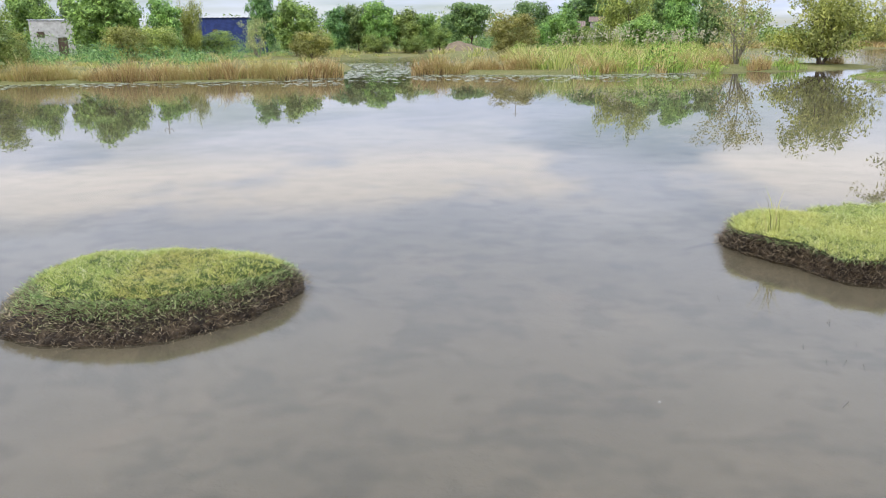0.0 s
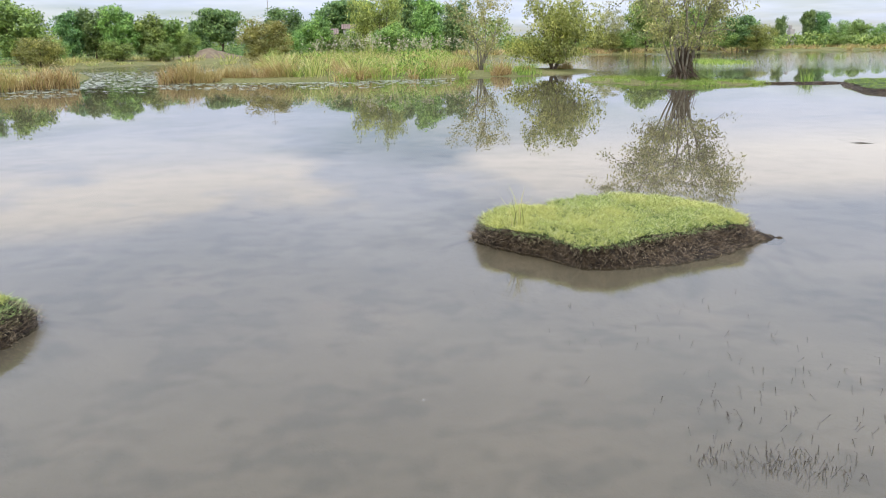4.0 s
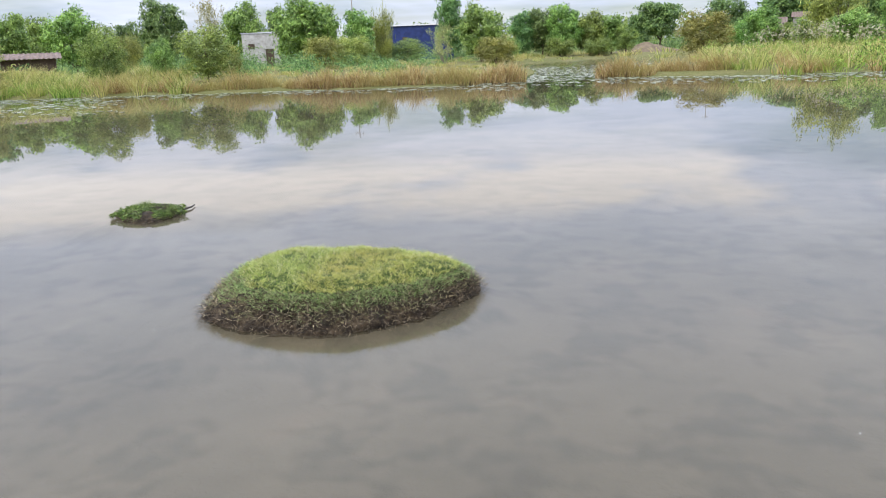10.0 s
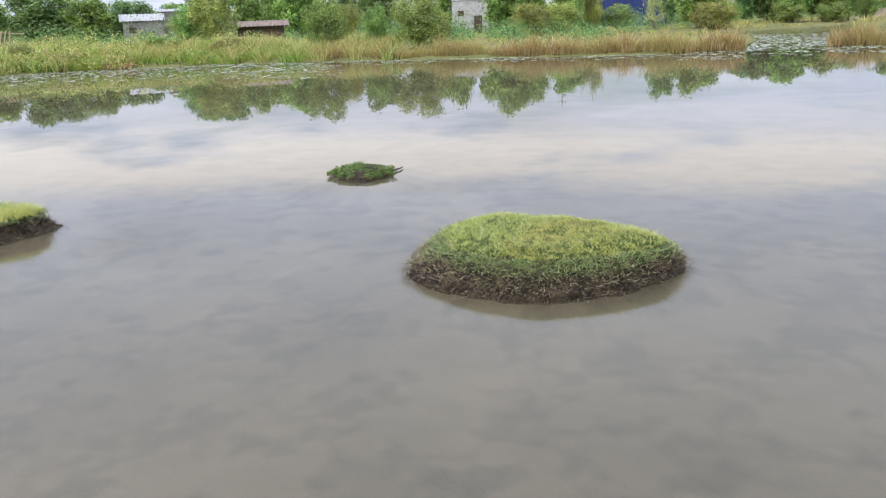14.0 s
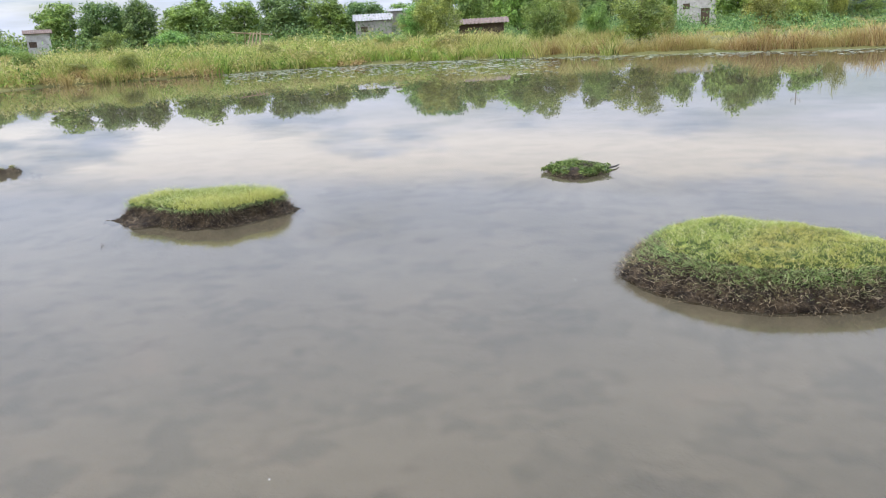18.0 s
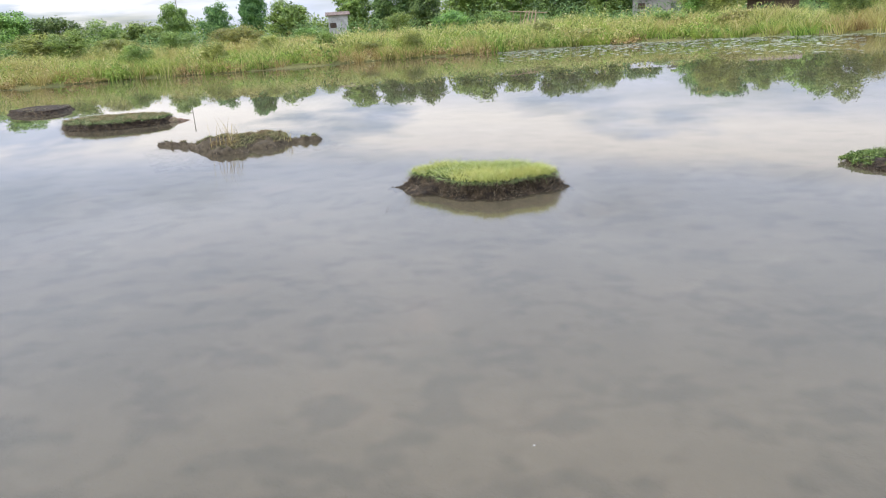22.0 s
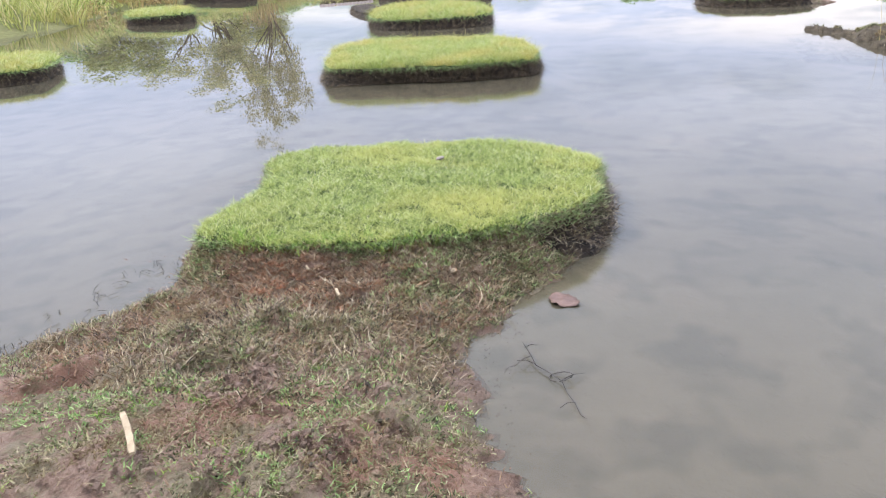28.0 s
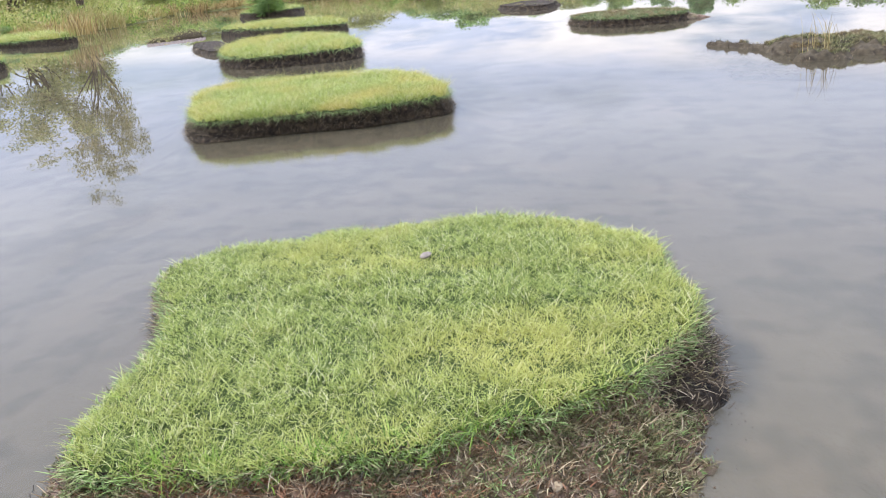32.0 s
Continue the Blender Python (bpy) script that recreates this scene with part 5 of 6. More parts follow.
REEDS = [(-28.6, 32.4, 0.8), (-27.2, 32.6, 0.9), (-25.6, 32.5, 0.9), (-24.2, 32.6, 0.8), (-23.0, 32.7, 0.9), (-21.8, 32.8, 0.85), (-20.7, 33.0, 0.8), (-19.5, 33.1, 1.05), (-18.8, 33.3, 1.0), (-18.2, 33.5, 0.95),
         (-16.8, 33.5, 0.85), (-15.9, 33.4, 0.9), (-15.0, 33.4, 0.95), (-14.2, 33.5, 0.9), (-13.4, 33.6, 0.95), (-12.6, 33.8, 0.9), (-11.8, 33.9, 1.0), (-11.0, 34.1, 1.0),
         (-9.8, 34.4, 1.05), (-9.2, 34.6, 1.0), (-8.5, 34.4, 1.05), (-7.4, 35.3, 1.05), (-6.7, 35.6, 0.9)]
REEDS_RIGHT = [(-2.5, 38.3, 1.05), (-1.8, 38.1, 1.1), (-1.1, 38.0, 1.0), (0.0, 39.2, 0.9), (0.7, 38.8, 0.85), (1.8, 38.6, 1.0), (2.5, 38.6, 1.05), (5.6, 37.5, 0.8), (6.5, 37.2, 0.75), (7.6, 38.6, 0.7),
               (9.4, 40.6, 0.85), (10.3, 40.2, 0.95), (11.2, 40.3, 0.95), (12.1, 40.4, 0.9), (13.5, 38.2, 0.75), (15.4, 40.0, 0.7), (18.9, 42.4, 0.75)]
protos = [reed_clump(200 + k) for k in range(4)]
for k, (x, y, s) in enumerate(REEDS + REEDS_RIGHT):
    m = pose(x, y, 0.03, 0, 0, (k * 137) % 40 - 20 + (180 if k % 2 else 0)) @ Matrix.Diagonal((s * (0.95 + 0.3 * ((k * 3) % 4) / 3), s, s * (0.85 + 0.35 * ((k * 7) % 5) / 4), 1))
    if k < 4:
        protos[k].matrix_basis = m
    else:
        b = protos[k % 4]
        q = b.scale
        copy_thing(b, m @ Matrix.Diagonal((1 / q.x, 1 / q.y, 1 / q.z, 1)))


def bank_grass(name, label, az0, az1, lo, hi, count, height, material, seed, clumpy=0.45, width=0.035, r0=20, r1=75, lean=1.05):
    """Grass on the land side of the shoreline between two bearings from the first eye, from lo to hi metres off the water."""
    gen = np.random.default_rng(seed)
    X, Y = [], []
    total = 0
    for tries in range(60):
        a = np.radians(gen.uniform(az0, az1, 20000))
        r = np.sqrt(gen.uniform(r0 * r0, r1 * r1, 20000))
        x, y = r * np.sin(a), r * np.cos(a)
        d = pond_distance(x, y)
        ok = (d > lo) & (d < hi)
        x, y = x[ok], y[ok]
        nz = np.array([noise.noise(Vector((p * 0.45, q * 0.45, seed))) for p, q in zip(x, y)])
        ok = nz + gen.uniform(-0.6, 0.6, len(x)) > clumpy - 0.9
        X.append(x[ok]); Y.append(y[ok])
        total += ok.sum()
        if total > count:
            break
    # blades grow from tussocks
    cx, cy = np.concatenate(X)[:max(count // 48, 1)], np.concatenate(Y)[:max(count // 48, 1)]
    big = gen.uniform(0.5, 1.35, len(cx))
    pick = gen.integers(0, len(cx), count)
    spread = 0.08 + 4.0 * width
    jx, jy = gen.normal(0, spread, count), gen.normal(0, spread, count)
    x, y = cx[pick] + jx * big[pick], cy[pick] + jy * big[pick]
    ok = pond_distance(x, y) > lo - 0.3
    x, y, pick, aim = x[ok], y[ok], pick[ok], np.arctan2(jy, jx)[ok]
    tall = np.array([noise.noise(Vector((p * 0.33, q * 0.33, seed + 2))) for p, q in zip(x, y)])
    h = height * (1.0 + 0.5 * tall) * gen.uniform(0.5, 1.15, len(x)) * (0.55 + 0.5 * big[pick])
    v, f = blades(np.stack([x, y, far_ground(x, y) - 0.05], 1), np.maximum(h, height * 0.25), width, lean, gen, 3, 0.8, aim)
    ob = part(name, np_mesh(name, v, f, material))
    tagged(ob, label, "grass", kind="stuff")


bank_grass("tall_grass", "tall green and straw-coloured grass on the near bank", -140, -100, 0.0, 9, 20000, 1.0, TALL, 301, r0=22, r1=62)
bank_grass("tall_grass", "tall yellow-green grass along the pond bank", -100, -56, 0.0, 8, 24000, 0.95, TALL, 302, r0=30, r1=70)
bank_grass("lush_grass", "fresh green creeping grass on the bank", -105, -48, -0.1, 5, 12000, 0.75, LUSH, 303, clumpy=0.95, r0=28, r1=66, lean=0.9)
bank_grass("dry_grass", "straw-brown dead grass at the foot of the bank", -130, -56, -0.2, 2.6, 9500, 0.75, REED, 304, clumpy=0.9, r0=22, r1=66, lean=0.9)
bank_grass("meadow_grass", "tall rough grass of the meadow behind the bank", -110, -56, 6, 30, 9000, 0.9, TALL, 305, r0=40, r1=100, width=0.06)
bank_grass("tall_grass", "rough green grass along the far shore", -58, -34, 0.0, 9, 15000, 0.85, TALL, 306, r0=34, r1=64)
bank_grass("lush_grass", "fresh green grass sloping to the far shore", -58, -40, -0.1, 4, 6500, 0.6, LUSH, 307, clumpy=0.7, r0=34, r1=60, lean=0.9)
bank_grass("meadow_grass", "short yellowish meadow grass behind the reeds", -46, -4, 1.0, 34, 14000, 0.32, TALL, 308, r0=33, r1=100, width=0.05, lean=0.8)
bank_grass("tall_grass", "tall pale grass hump beside the channel", 3, 17, 0.6, 14, 9000, 0.95, TALL, 309, clumpy=0.6, r0=37, r1=62)
bank_grass("dry_grass", "straw-coloured reeds mixed into the grass hump", 2, 18, 0.0, 13, 6000, 0.85, REED, 314, clumpy=0.6, r0=36, r1=62)
bank_grass("lush_grass", "green rushes at the foot of the grass hump", 3, 22, -0.1, 2.0, 900, 0.6, LUSH, 310, clumpy=0.8, r0=36, r1=52)
bank_grass("meadow_grass", "pale grass along the distant shore", 10, 52, 0.0, 14, 7000, 0.8, REED, 311, r0=86, r1=170, width=0.10)
bank_grass("meadow_grass", "green grass along the distant shore", -12, 52, 0.0, 26, 7000, 0.7, TALL, 312, r0=70, r1=170, width=0.10)
bank_grass("islet_grass", "short green grass on the low islet", 24, 42, 0.05, 4, 7000, 0.16, LUSH, 313, clumpy=0.2, r0=22, r1=36, width=0.015)


def hummocks(name, label, az0, az1, lo, hi, count, size, rise, material, seed, r0=22, r1=75, leaf=0.2, many=1):
    """Low rounded mounds of creeping leaves and grass on the land side of the shoreline."""
    gen = np.random.default_rng(seed)
    C, N, got = [], [], 0
    while got < count:
        a = math.radians(gen.uniform(az0, az1))
        r = math.sqrt(gen.uniform(r0 * r0, r1 * r1))
        x, y = r * math.sin(a), r * math.cos(a)
        d = float(pond_distance(x, y)[0])
        if not lo < d < hi or noise.noise(Vector((x * 0.22, y * 0.22, seed))) < -0.12:
            continue
        got += 1
        m = int(gen.uniform(50, 110)) * many
        v = gen.normal(0, 1, (m, 3)); v /= np.linalg.norm(v, axis=1)[:, None]; v[:, 2] = np.abs(v[:, 2])
        w, h = size * gen.uniform(0.5, 1.3), rise * gen.uniform(0.4, 1.3)
        g = float(far_ground(np.array([x]), np.array([y]))[0])
        C.append(np.array([x, y, g]) + v * np.array([w, w, h]) * gen.uniform(0.7, 1.1, m)[:, None]); N.append(v)
    v, f = leaf_cards(np.concatenate(C), np.concatenate(N), leaf, leaf * 0.3, gen, -0.4)
    tagged(part(name, np_mesh(name, v, f, material)), label, "plants", kind="stuff")


hummocks("creeping_weeds", "lumpy fresh green creepers covering the bank", -128, -46, 0.1, 6, 420, 0.75, 0.65, LUSH, 331)
hummocks("creeping_weeds", "lumpy yellow-green weeds covering the bank", -132, -44, 0.2, 10, 650, 0.9, 1.0, TALL, 332)
hummocks("dead_weeds", "brown dead weeds at the foot of the bank", -132, -52, -0.2, 1.5, 300, 0.5, 0.42, REED, 333, leaf=0.16)
hummocks("channel_weeds", "green weeds on the grass hump by the channel", 3, 17, 0.5, 12, 130, 0.9, 0.9, LUSH, 334, r0=37, r1=62)
hummocks("thicket", "low green undergrowth between the near trees", -62, -8, 7, 34, 150, 1.2, 1.0, LEAF_DARK, 337, r0=42, r1=80, leaf=0.19, many=2)
hummocks("thicket", "dense green undergrowth below the far trees", -100, 34, 22, 60, 520, 2.2, 2.0, LEAF_DARK, 336, r0=62, r1=135, leaf=0.28, many=2)


def plume(seed, x, y, h):
    gen = np.random.default_rng(seed)
    g = float(far_ground(np.array([x]), np.array([y]))[0])
    t = thing("plume_grass", "tall grass clump with pale feathery plumes", "grass", "plume grass by the channel", at=(x, y, g))
    n = 26
    base = np.stack([gen.normal(0, 0.35, n), gen.normal(0, 0.35, n), np.full(n, -0.1)], 1)
    hh = h * gen.uniform(0.7, 1.05, n)
    v, f = blades(base, hh, 0.03, 0.35, gen, 3)
    part("stem_mass", np_mesh("stem_mass", v, f, TALL), t, kind="stuff")
    tips = v.reshape(n, -1, 3)[:, -1]
    c = np.repeat(tips, 6, 0) + gen.normal(0, 1, (n * 6, 3)) * np.array([0.05, 0.05, 0.16])
    v, f = leaf_cards(c, gen.normal(0, 1, c.shape), 0.16, 0.05, gen)
    part("seed_head_mass", np_mesh("seed_head_mass", v, f, PLUME), t, "cream-coloured seed heads", kind="stuff")


PLUME = plain("cream_plume", (0.34, 0.31, 0.20), (0.52, 0.48, 0.34), 6.0, 0.9)
for k in range(9):
    a = radians(6.5 + 1.25 * k + (k % 3) * 0.5)
    r = 47 + (k * 7) % 13
    plume(500 + k, r * math.sin(a), r * math.cos(a), 1.9 + 0.12 * (k % 4))


# ---- floating leaves ----
def floating_leaves():
    gen = np.random.default_rng(61)
    P = []
    while len(P) < 5200:
        a = math.radians(gen.uniform(-62, 16))
        r = gen.uniform(24, 60)
        x, y = r * math.sin(a), r * math.cos(a)
        d = -float(pond_distance(x, y)[0])
        reach = 12.0 if math.degrees(a) < -38 else (4.0 if math.degrees(a) < -14 else 6.0)
        if 0.15 < d < reach and gen.uniform() < math.exp(-d / (reach * 0.45)) and noise.noise(Vector((x * 0.5, y * 0.9, 3.0))) > -0.25:
            P.append((x, y, gen.uniform(0.04, 0.13)))
    V, F = [], []
    for x, y, r in P:
        o = len(V)
        t = gen.uniform(0, 6.28)
        for k in range(7):
            b = t + k * 2 * math.pi / 7.6
            V.append((x + r * math.cos(b), y + r * math.sin(b), 0.006 + gen.uniform(0, 0.012)))
        F.append(tuple(range(o, o + 7)))
    tagged(part("floating_leaves", np_mesh("floating_leaves", V, F, PAD)), "pale green round leaves floating near the shore", "water plants", kind="stuff")
    # green weed raft on the open lake
    V, F = [], []
    n = 2600
    u, w = gen.normal(0, 1, n), gen.normal(0, 1, n)
    x, y = 38 + u * 1.4 + w * 0.8, 56 + u * 0.8 + w * 2.6
    v, f = blades(np.stack([x, y, np.full(n, -0.02)], 1), gen.uniform(0.08, 0.3, n), 0.06, 0.9, gen, 2)
    tagged(part("floating_weed", np_mesh("floating_weed", v, f, LUSH)), "bright green raft of floating weed on the lake", "water plants", kind="stuff")


floating_leaves()


def tuft(name, label, x, y, z, h, n, material, seed, spread=0.08, width=0.008, lean=0.35, category="grass"):
    gen = np.random.default_rng(seed)
    base = np.stack([gen.normal(0, spread, n), gen.normal(0, spread, n), np.full(n, -0.02)], 1)
    v, f = blades(base, h * gen.uniform(0.5, 1.0, n), width, lean, gen, 3, 1.0)
    ob = part(name, np_mesh(name, v, f, material))
    ob.location = (x, y, z)
    tagged(ob, label, category, kind="stuff" if "rush" in name else "")
    return ob


tuft("grass_tuft", "thin tall tuft of yellow-green grass on the turf", 2.21, 5.66, 0.18, 0.46, 18, TALL, 601, 0.03, 0.009)
tuft("grass_tuft", "dry tuft of thin grass on the mud islet", -12.0, 1.5, 0.10, 0.60, 16, REED, 602, 0.08, 0.007)
tuft("grass_tuft", "dry tuft of thin grass on the mud islet", -12.3, 1.65, 0.13, 0.48, 12, REED, 603, 0.07, 0.007)
tuft("grass_tuft", "short dry tuft at the end of the mud islet", -12.15, 2.5, 0.06, 0.26, 10, REED, 604, 0.04, 0.007)
tuft("rush_clump", "green rushes growing out of the lake", 22.1, 26.2, 0.0, 0.75, 60, LUSH, 605, 0.14, 0.02)
tuft("rush_clump", "small green rushes far out in the lake", 51.0, 60.5, 0.0, 0.7, 40, LUSH, 606, 0.25, 0.04)
tuft("rush_clump", "small green rushes far out in the lake", 52.8, 59.0, 0.0, 0.7, 40, LUSH, 607, 0.25, 0.04)
tuft("dead_grass_clump", "bleached dead grass hanging over the bank edge", -31.2, -18.6, 0.24, 1.3, 160, REED, 608, 0.35, 0.03, 0.7)
tuft("dead_grass_clump", "bleached dead grass at the bank edge", -39.5, -21.8, 0.05, 1.2, 140, REED, 609, 0.4, 0.03, 0.7)

# low shrub on the farthest turf island
plant("shrub2", -34.6, -12.2, 1.5, 0.9)


# mud bar joining the islet to the lake's right side
def mud_bar():
    gen = np.random.default_rng(9)
    turf_island("thin low bar of mud running out from the islet", [(19.6, 26.0), (20.6, 25.55), (21.6, 25.2), (22.6, 24.9), (22.9, 25.2), (21.8, 25.55), (20.8, 25.85), (19.9, 26.3)], 0.03, 150, 0.03, 29,
                name="mud_bar", flare=0.10, root_count=10, grass=MOSSY, bare=0.8)
    turf_island("low mud bank with a skin of green grass", [(22.7, 24.9), (21.0, 22.5), (19.6, 20.3), (20.3, 19.0), (22.4, 18.8), (25.0, 21.0), (26.0, 24.0), (24.6, 25.6)], 0.12, 450, 0.06, 31,
                name="mud_bar", flare=0.18, root_count=20, grass=LUSH, bare=0.15)


mud_bar()
turf_island("small muddy lump of eroded turf", [(-22.6, -10.6), (-20.2, -9.3), (-19.9, -8.9), (-21.0, -9.0), (-22.9, -10.1)], 0.10, 300, 0.05, 30, name="mud_islet", flare=0.12, bare=0.9, grass=MOSSY, root_count=30)


# ---- buildings on the far bank ----
def wall_box(name, parent, sx, sy, sz, at, material, label=""):
    return part(name, bm_mesh(name, box(sx, sy, sz, at, 0.015), material), parent, label)


def corrugated(name, parent, sx, sy, at, tilt_x, material, label="", waves=14, tilt_y=0.0):
    """A sheet roof with real corrugations, running along y."""
    n, V, F = waves * 4, [], []
    for s, z in ((0, 0.0), (1, 0.02)):
        for j in (0, 1):
            for i in range(n + 1):
                u = i / n
                V.append(((u - 0.5) * sx, (j - 0.5) * sy, 0.03 * math.sin(u * waves * 2 * math.pi) + z))
    w = n + 1
    for i in range(n):
        F.append((i, i + 1, w + i + 1, w + i))
        F.append((2 * w + i, 3 * w + i, 3 * w + i + 1, 2 * w + i + 1))
        F.append((i, 2 * w + i, 2 * w + i + 1, i + 1))
        F.append((w + i, w + i + 1, 3 * w + i + 1, 3 * w + i))
    ob = part(name, np_mesh(name, V, F, material), parent, label)
    ob.matrix_basis = pose(*at, tilt_x, tilt_y, 0)
    return ob


def hut(name, label, x, y, w, d, h, base, wall_mat, roof_mat, pitch=14, gable=True, door=True, windows=1, over=0.25, lift=0.0):
    """A small house that faces the pond: four walls with an opening, roof sheets, door, dark boards for windows, posts.
    """
    t = thing(name, label, "house", at=(x, y, base))
    t.rotation_euler = (0, 0, math.atan2(-x, y))        # its back (+y) away from the pond
    th = 0.12
    # front wall in pieces round a door
    dw, ww = 0.85, 0.8
    if door and w > 2.0:
        x0 = -w / 2
        dx = w * 0.22
        wall_box("wall", t, dx - dw / 2 + w / 2, th, h, ((x0 + dx - dw / 2) / 2, -d / 2, h / 2), wall_mat)
        wall_box("wall", t, w / 2 - dx - dw / 2, th, h, ((dx + dw / 2 + w / 2) / 2, -d / 2, h / 2), wall_mat)
        wall_box("wall", t, dw, th, h - 1.75, (dx, -d / 2, (h + 1.75) / 2), wall_mat) if h > 1.85 else None
        wall_box("door", t, dw - 0.04, 0.05, min(1.75, h), (dx, -d / 2 + 0.02, min(1.75, h) / 2), DARKWOOD, "dark plank door")
    else:
        wall_box("wall", t, w, th, h, (0, -d / 2, h / 2), wall_mat)
    wall_box("wall", t, w, th, h, (0, d / 2, h / 2), wall_mat)
    for s in (-1, 1):
        wall_box("wall", t, th, d - th - 0.006, h, (s * (w / 2 - th / 2), 0, h / 2), wall_mat)
    for k in range(windows):
        wx = -w * 0.26 + k * w * 0.5
        # dark board on the uncut wall; its colour stands in for indoor shade
        fr = wall_box("window", t, ww * 0.8, 0.04, 0.5, (wx, -d / 2 - th / 2 - 0.018, h * 0.62), DARKWOOD, "dark board painting the shade of a window opening")
        wall_box("frame", fr, ww * 0.9, 0.05, 0.06, (wx, -d / 2 - th / 2 - 0.02, h * 0.62 + 0.28), wall_mat)
    if gable:
        rise = math.tan(radians(pitch)) * (d / 2 + over)
        slope = (d / 2 + over) / math.cos(radians(pitch))
        for s in (-1, 1):
            corrugated("roof_sheet", t, w + 2 * over, slope, (0, s * (d / 2 + over) / 2, h + rise / 2 + 0.02), -s * pitch, roof_mat)
        V = [(-w / 2, -d / 2, h), (-w / 2, d / 2, h), (-w / 2, 0, h + rise * 0.82)]
        for s in (0, 1):
            q = [(vx if s == 0 else -vx, vy, vz) for vx, vy, vz in V]
            V2 = q + [(vx + (0.1 if s == 0 else -0.1), vy, vz) for vx, vy, vz in q]
            part("gable", np_mesh("gable", V2, [(0, 1, 2), (3, 5, 4)], wall_mat), t)
    else:
        corrugated("roof_sheet", t, w + 2 * over, d + 2 * over, (0, 0, h + 0.12), pitch, roof_mat)
    return t


def hut_to(name, label, x, y, w, d, top, *rest, **more):
    """A hut whose roof ends at the height top over the pond."""
    g = float(far_ground(np.array([x]), np.array([y]))[0])
    pitch, gable = rest[2], rest[3]
    over = more.get("over", 0.25)
    h = top - g - (math.tan(radians(pitch)) * (d / 2 + over) if gable else 0.15)
    return hut(name, label, x, y, w, d, h, g, *rest, **more)


hut_to("house", "weathered white board house with a flat sheet roof among trees", -40.2, 73.8, 3.7, 3.0, 3.95, WHITEWALL, ZINC, 4, False, True, 1, over=0.12)
hut_to("long_building", "long blue sheet-metal building behind shrubs", -32.5, 105.0, 8.6, 4.5, 4.95, BLUE, ZINC, 3, False, False, 1)
hut_to("house", "small house with a rust-red roof between the trees", 13.2, 111.3, 3.2, 3.0, 3.9, GREYWALL, RUSTY, 24, True, True, 1)
hut_to("house", "house with a brown sheet roof behind the tall grass", 18.0, 113.6, 3.8, 3.0, 4.55, GREYWALL, RUSTY, 22, True, True, 1)
hut_to("house", "grey block house with a pale zinc roof", -61.2, 49.3, 3.4, 3.0, 3.55, GREYWALL, ZINC, 20, True, False, 1)
hut_to("house", "small grey block house with a zinc roof", -60.6, 52.3, 1.9, 2.4, 3.95, GREYWALL, ZINC, 10, True, False, 0)
hut_to("shed", "dark open timber shed with a sagging sheet roof", -42.6, 45.0, 3.4, 2.0, 2.35, DARKWOOD, RUSTY, 16, True, False, 0, over=0.4)
hut_to("hut", "small pale hut with a dark window in the grass", -80.0, 24.2, 2.0, 2.0, 3.8, WHITEWALL, RUSTY, 16, True, False, 1)
hut_to("hut", "weathered wooden hut on the grassy bank", -64.0, -29.5, 4.0, 2.6, 2.6, DARKWOOD, RUSTY, 12, True, False, 0)


def lean_to():
    t = thing("broken_shelter", "collapsed bamboo shelter with pale leaning poles", "shelter", at=(-51.8, 30.2, 0.35))
    t.rotation_euler = (0, 0, math.atan2(51.8, 30.2))
    for k in range(5):
        part("pole", tubes_mesh("pole", [([(-1.2 + 0.6 * k, 0, -0.1), (-1.0 + 0.55 * k, 0.05, 2.0 - 0.12 * k)], [0.04, 0.03])], PALEWOOD, 6), t)
    part("beam", tubes_mesh("beam", [([(-1.4, 0, 2.0), (1.5, 0.05, 1.7)], [0.04, 0.04])], PALEWOOD, 6), t)
    for k in range(4):
        part("slat", tubes_mesh("slat", [([(0.0 + 0.22 * k, -0.2, 1.95), (-0.4 + 0.3 * k, -0.6, 0.9)], [0.045, 0.04])], PALEWOOD, 6), t)


lean_to()


def pole_line(x, y, h, label):
    t = thing("utility_pole", label, "utility pole", at=(x, y, 0.3))
    part("post", tubes_mesh("post", [([(0, 0, -0.5), (0, 0, h * 0.5), (0, 0, h)], [0.08, 0.07, 0.055])], GREYWALL, 8), t)
    part("crossarm", bm_mesh("crossarm", box(1.0, 0.07, 0.07, (0, 0, h - 0.5), 0.01), GREYWALL), t)
    for s in (-0.45, 0.0, 0.45):
        part("insulator", tubes_mesh("insulator", [([(s, 0, h - 0.45), (s, 0, h - 0.25)], [0.05, 0.035])], WHITEWALL, 6), t)


pole_line(-31.9, 78.8, 7.2, "slim concrete utility pole behind the trees")
pole_line(-119.4, 12.7, 10.5, "distant concrete utility pole beyond the meadow")
pole_line(7.0, 140.0, 11.5, "distant concrete utility pole beyond the trees")


def ruin():
    t = thing("brick_ruin", "narrow grey masonry ruin on the distant shore", "ruin", at=(95.2, 118.5, 0.2))
    part("wall", bm_mesh("wall", box(0.9, 0.9, 3.4, (0, 0, 1.6), 0.05), GREYWALL), t)
    part("wall", bm_mesh("wall", box(0.8, 0.5, 2.2, (0.9, 0.1, 1.0), 0.05), GREYWALL), t)
    part("wall", bm_mesh("wall", box(0.4, 0.5, 0.8, (-0.2, 0, 3.6), 0.05), GREYWALL), t)


ruin()


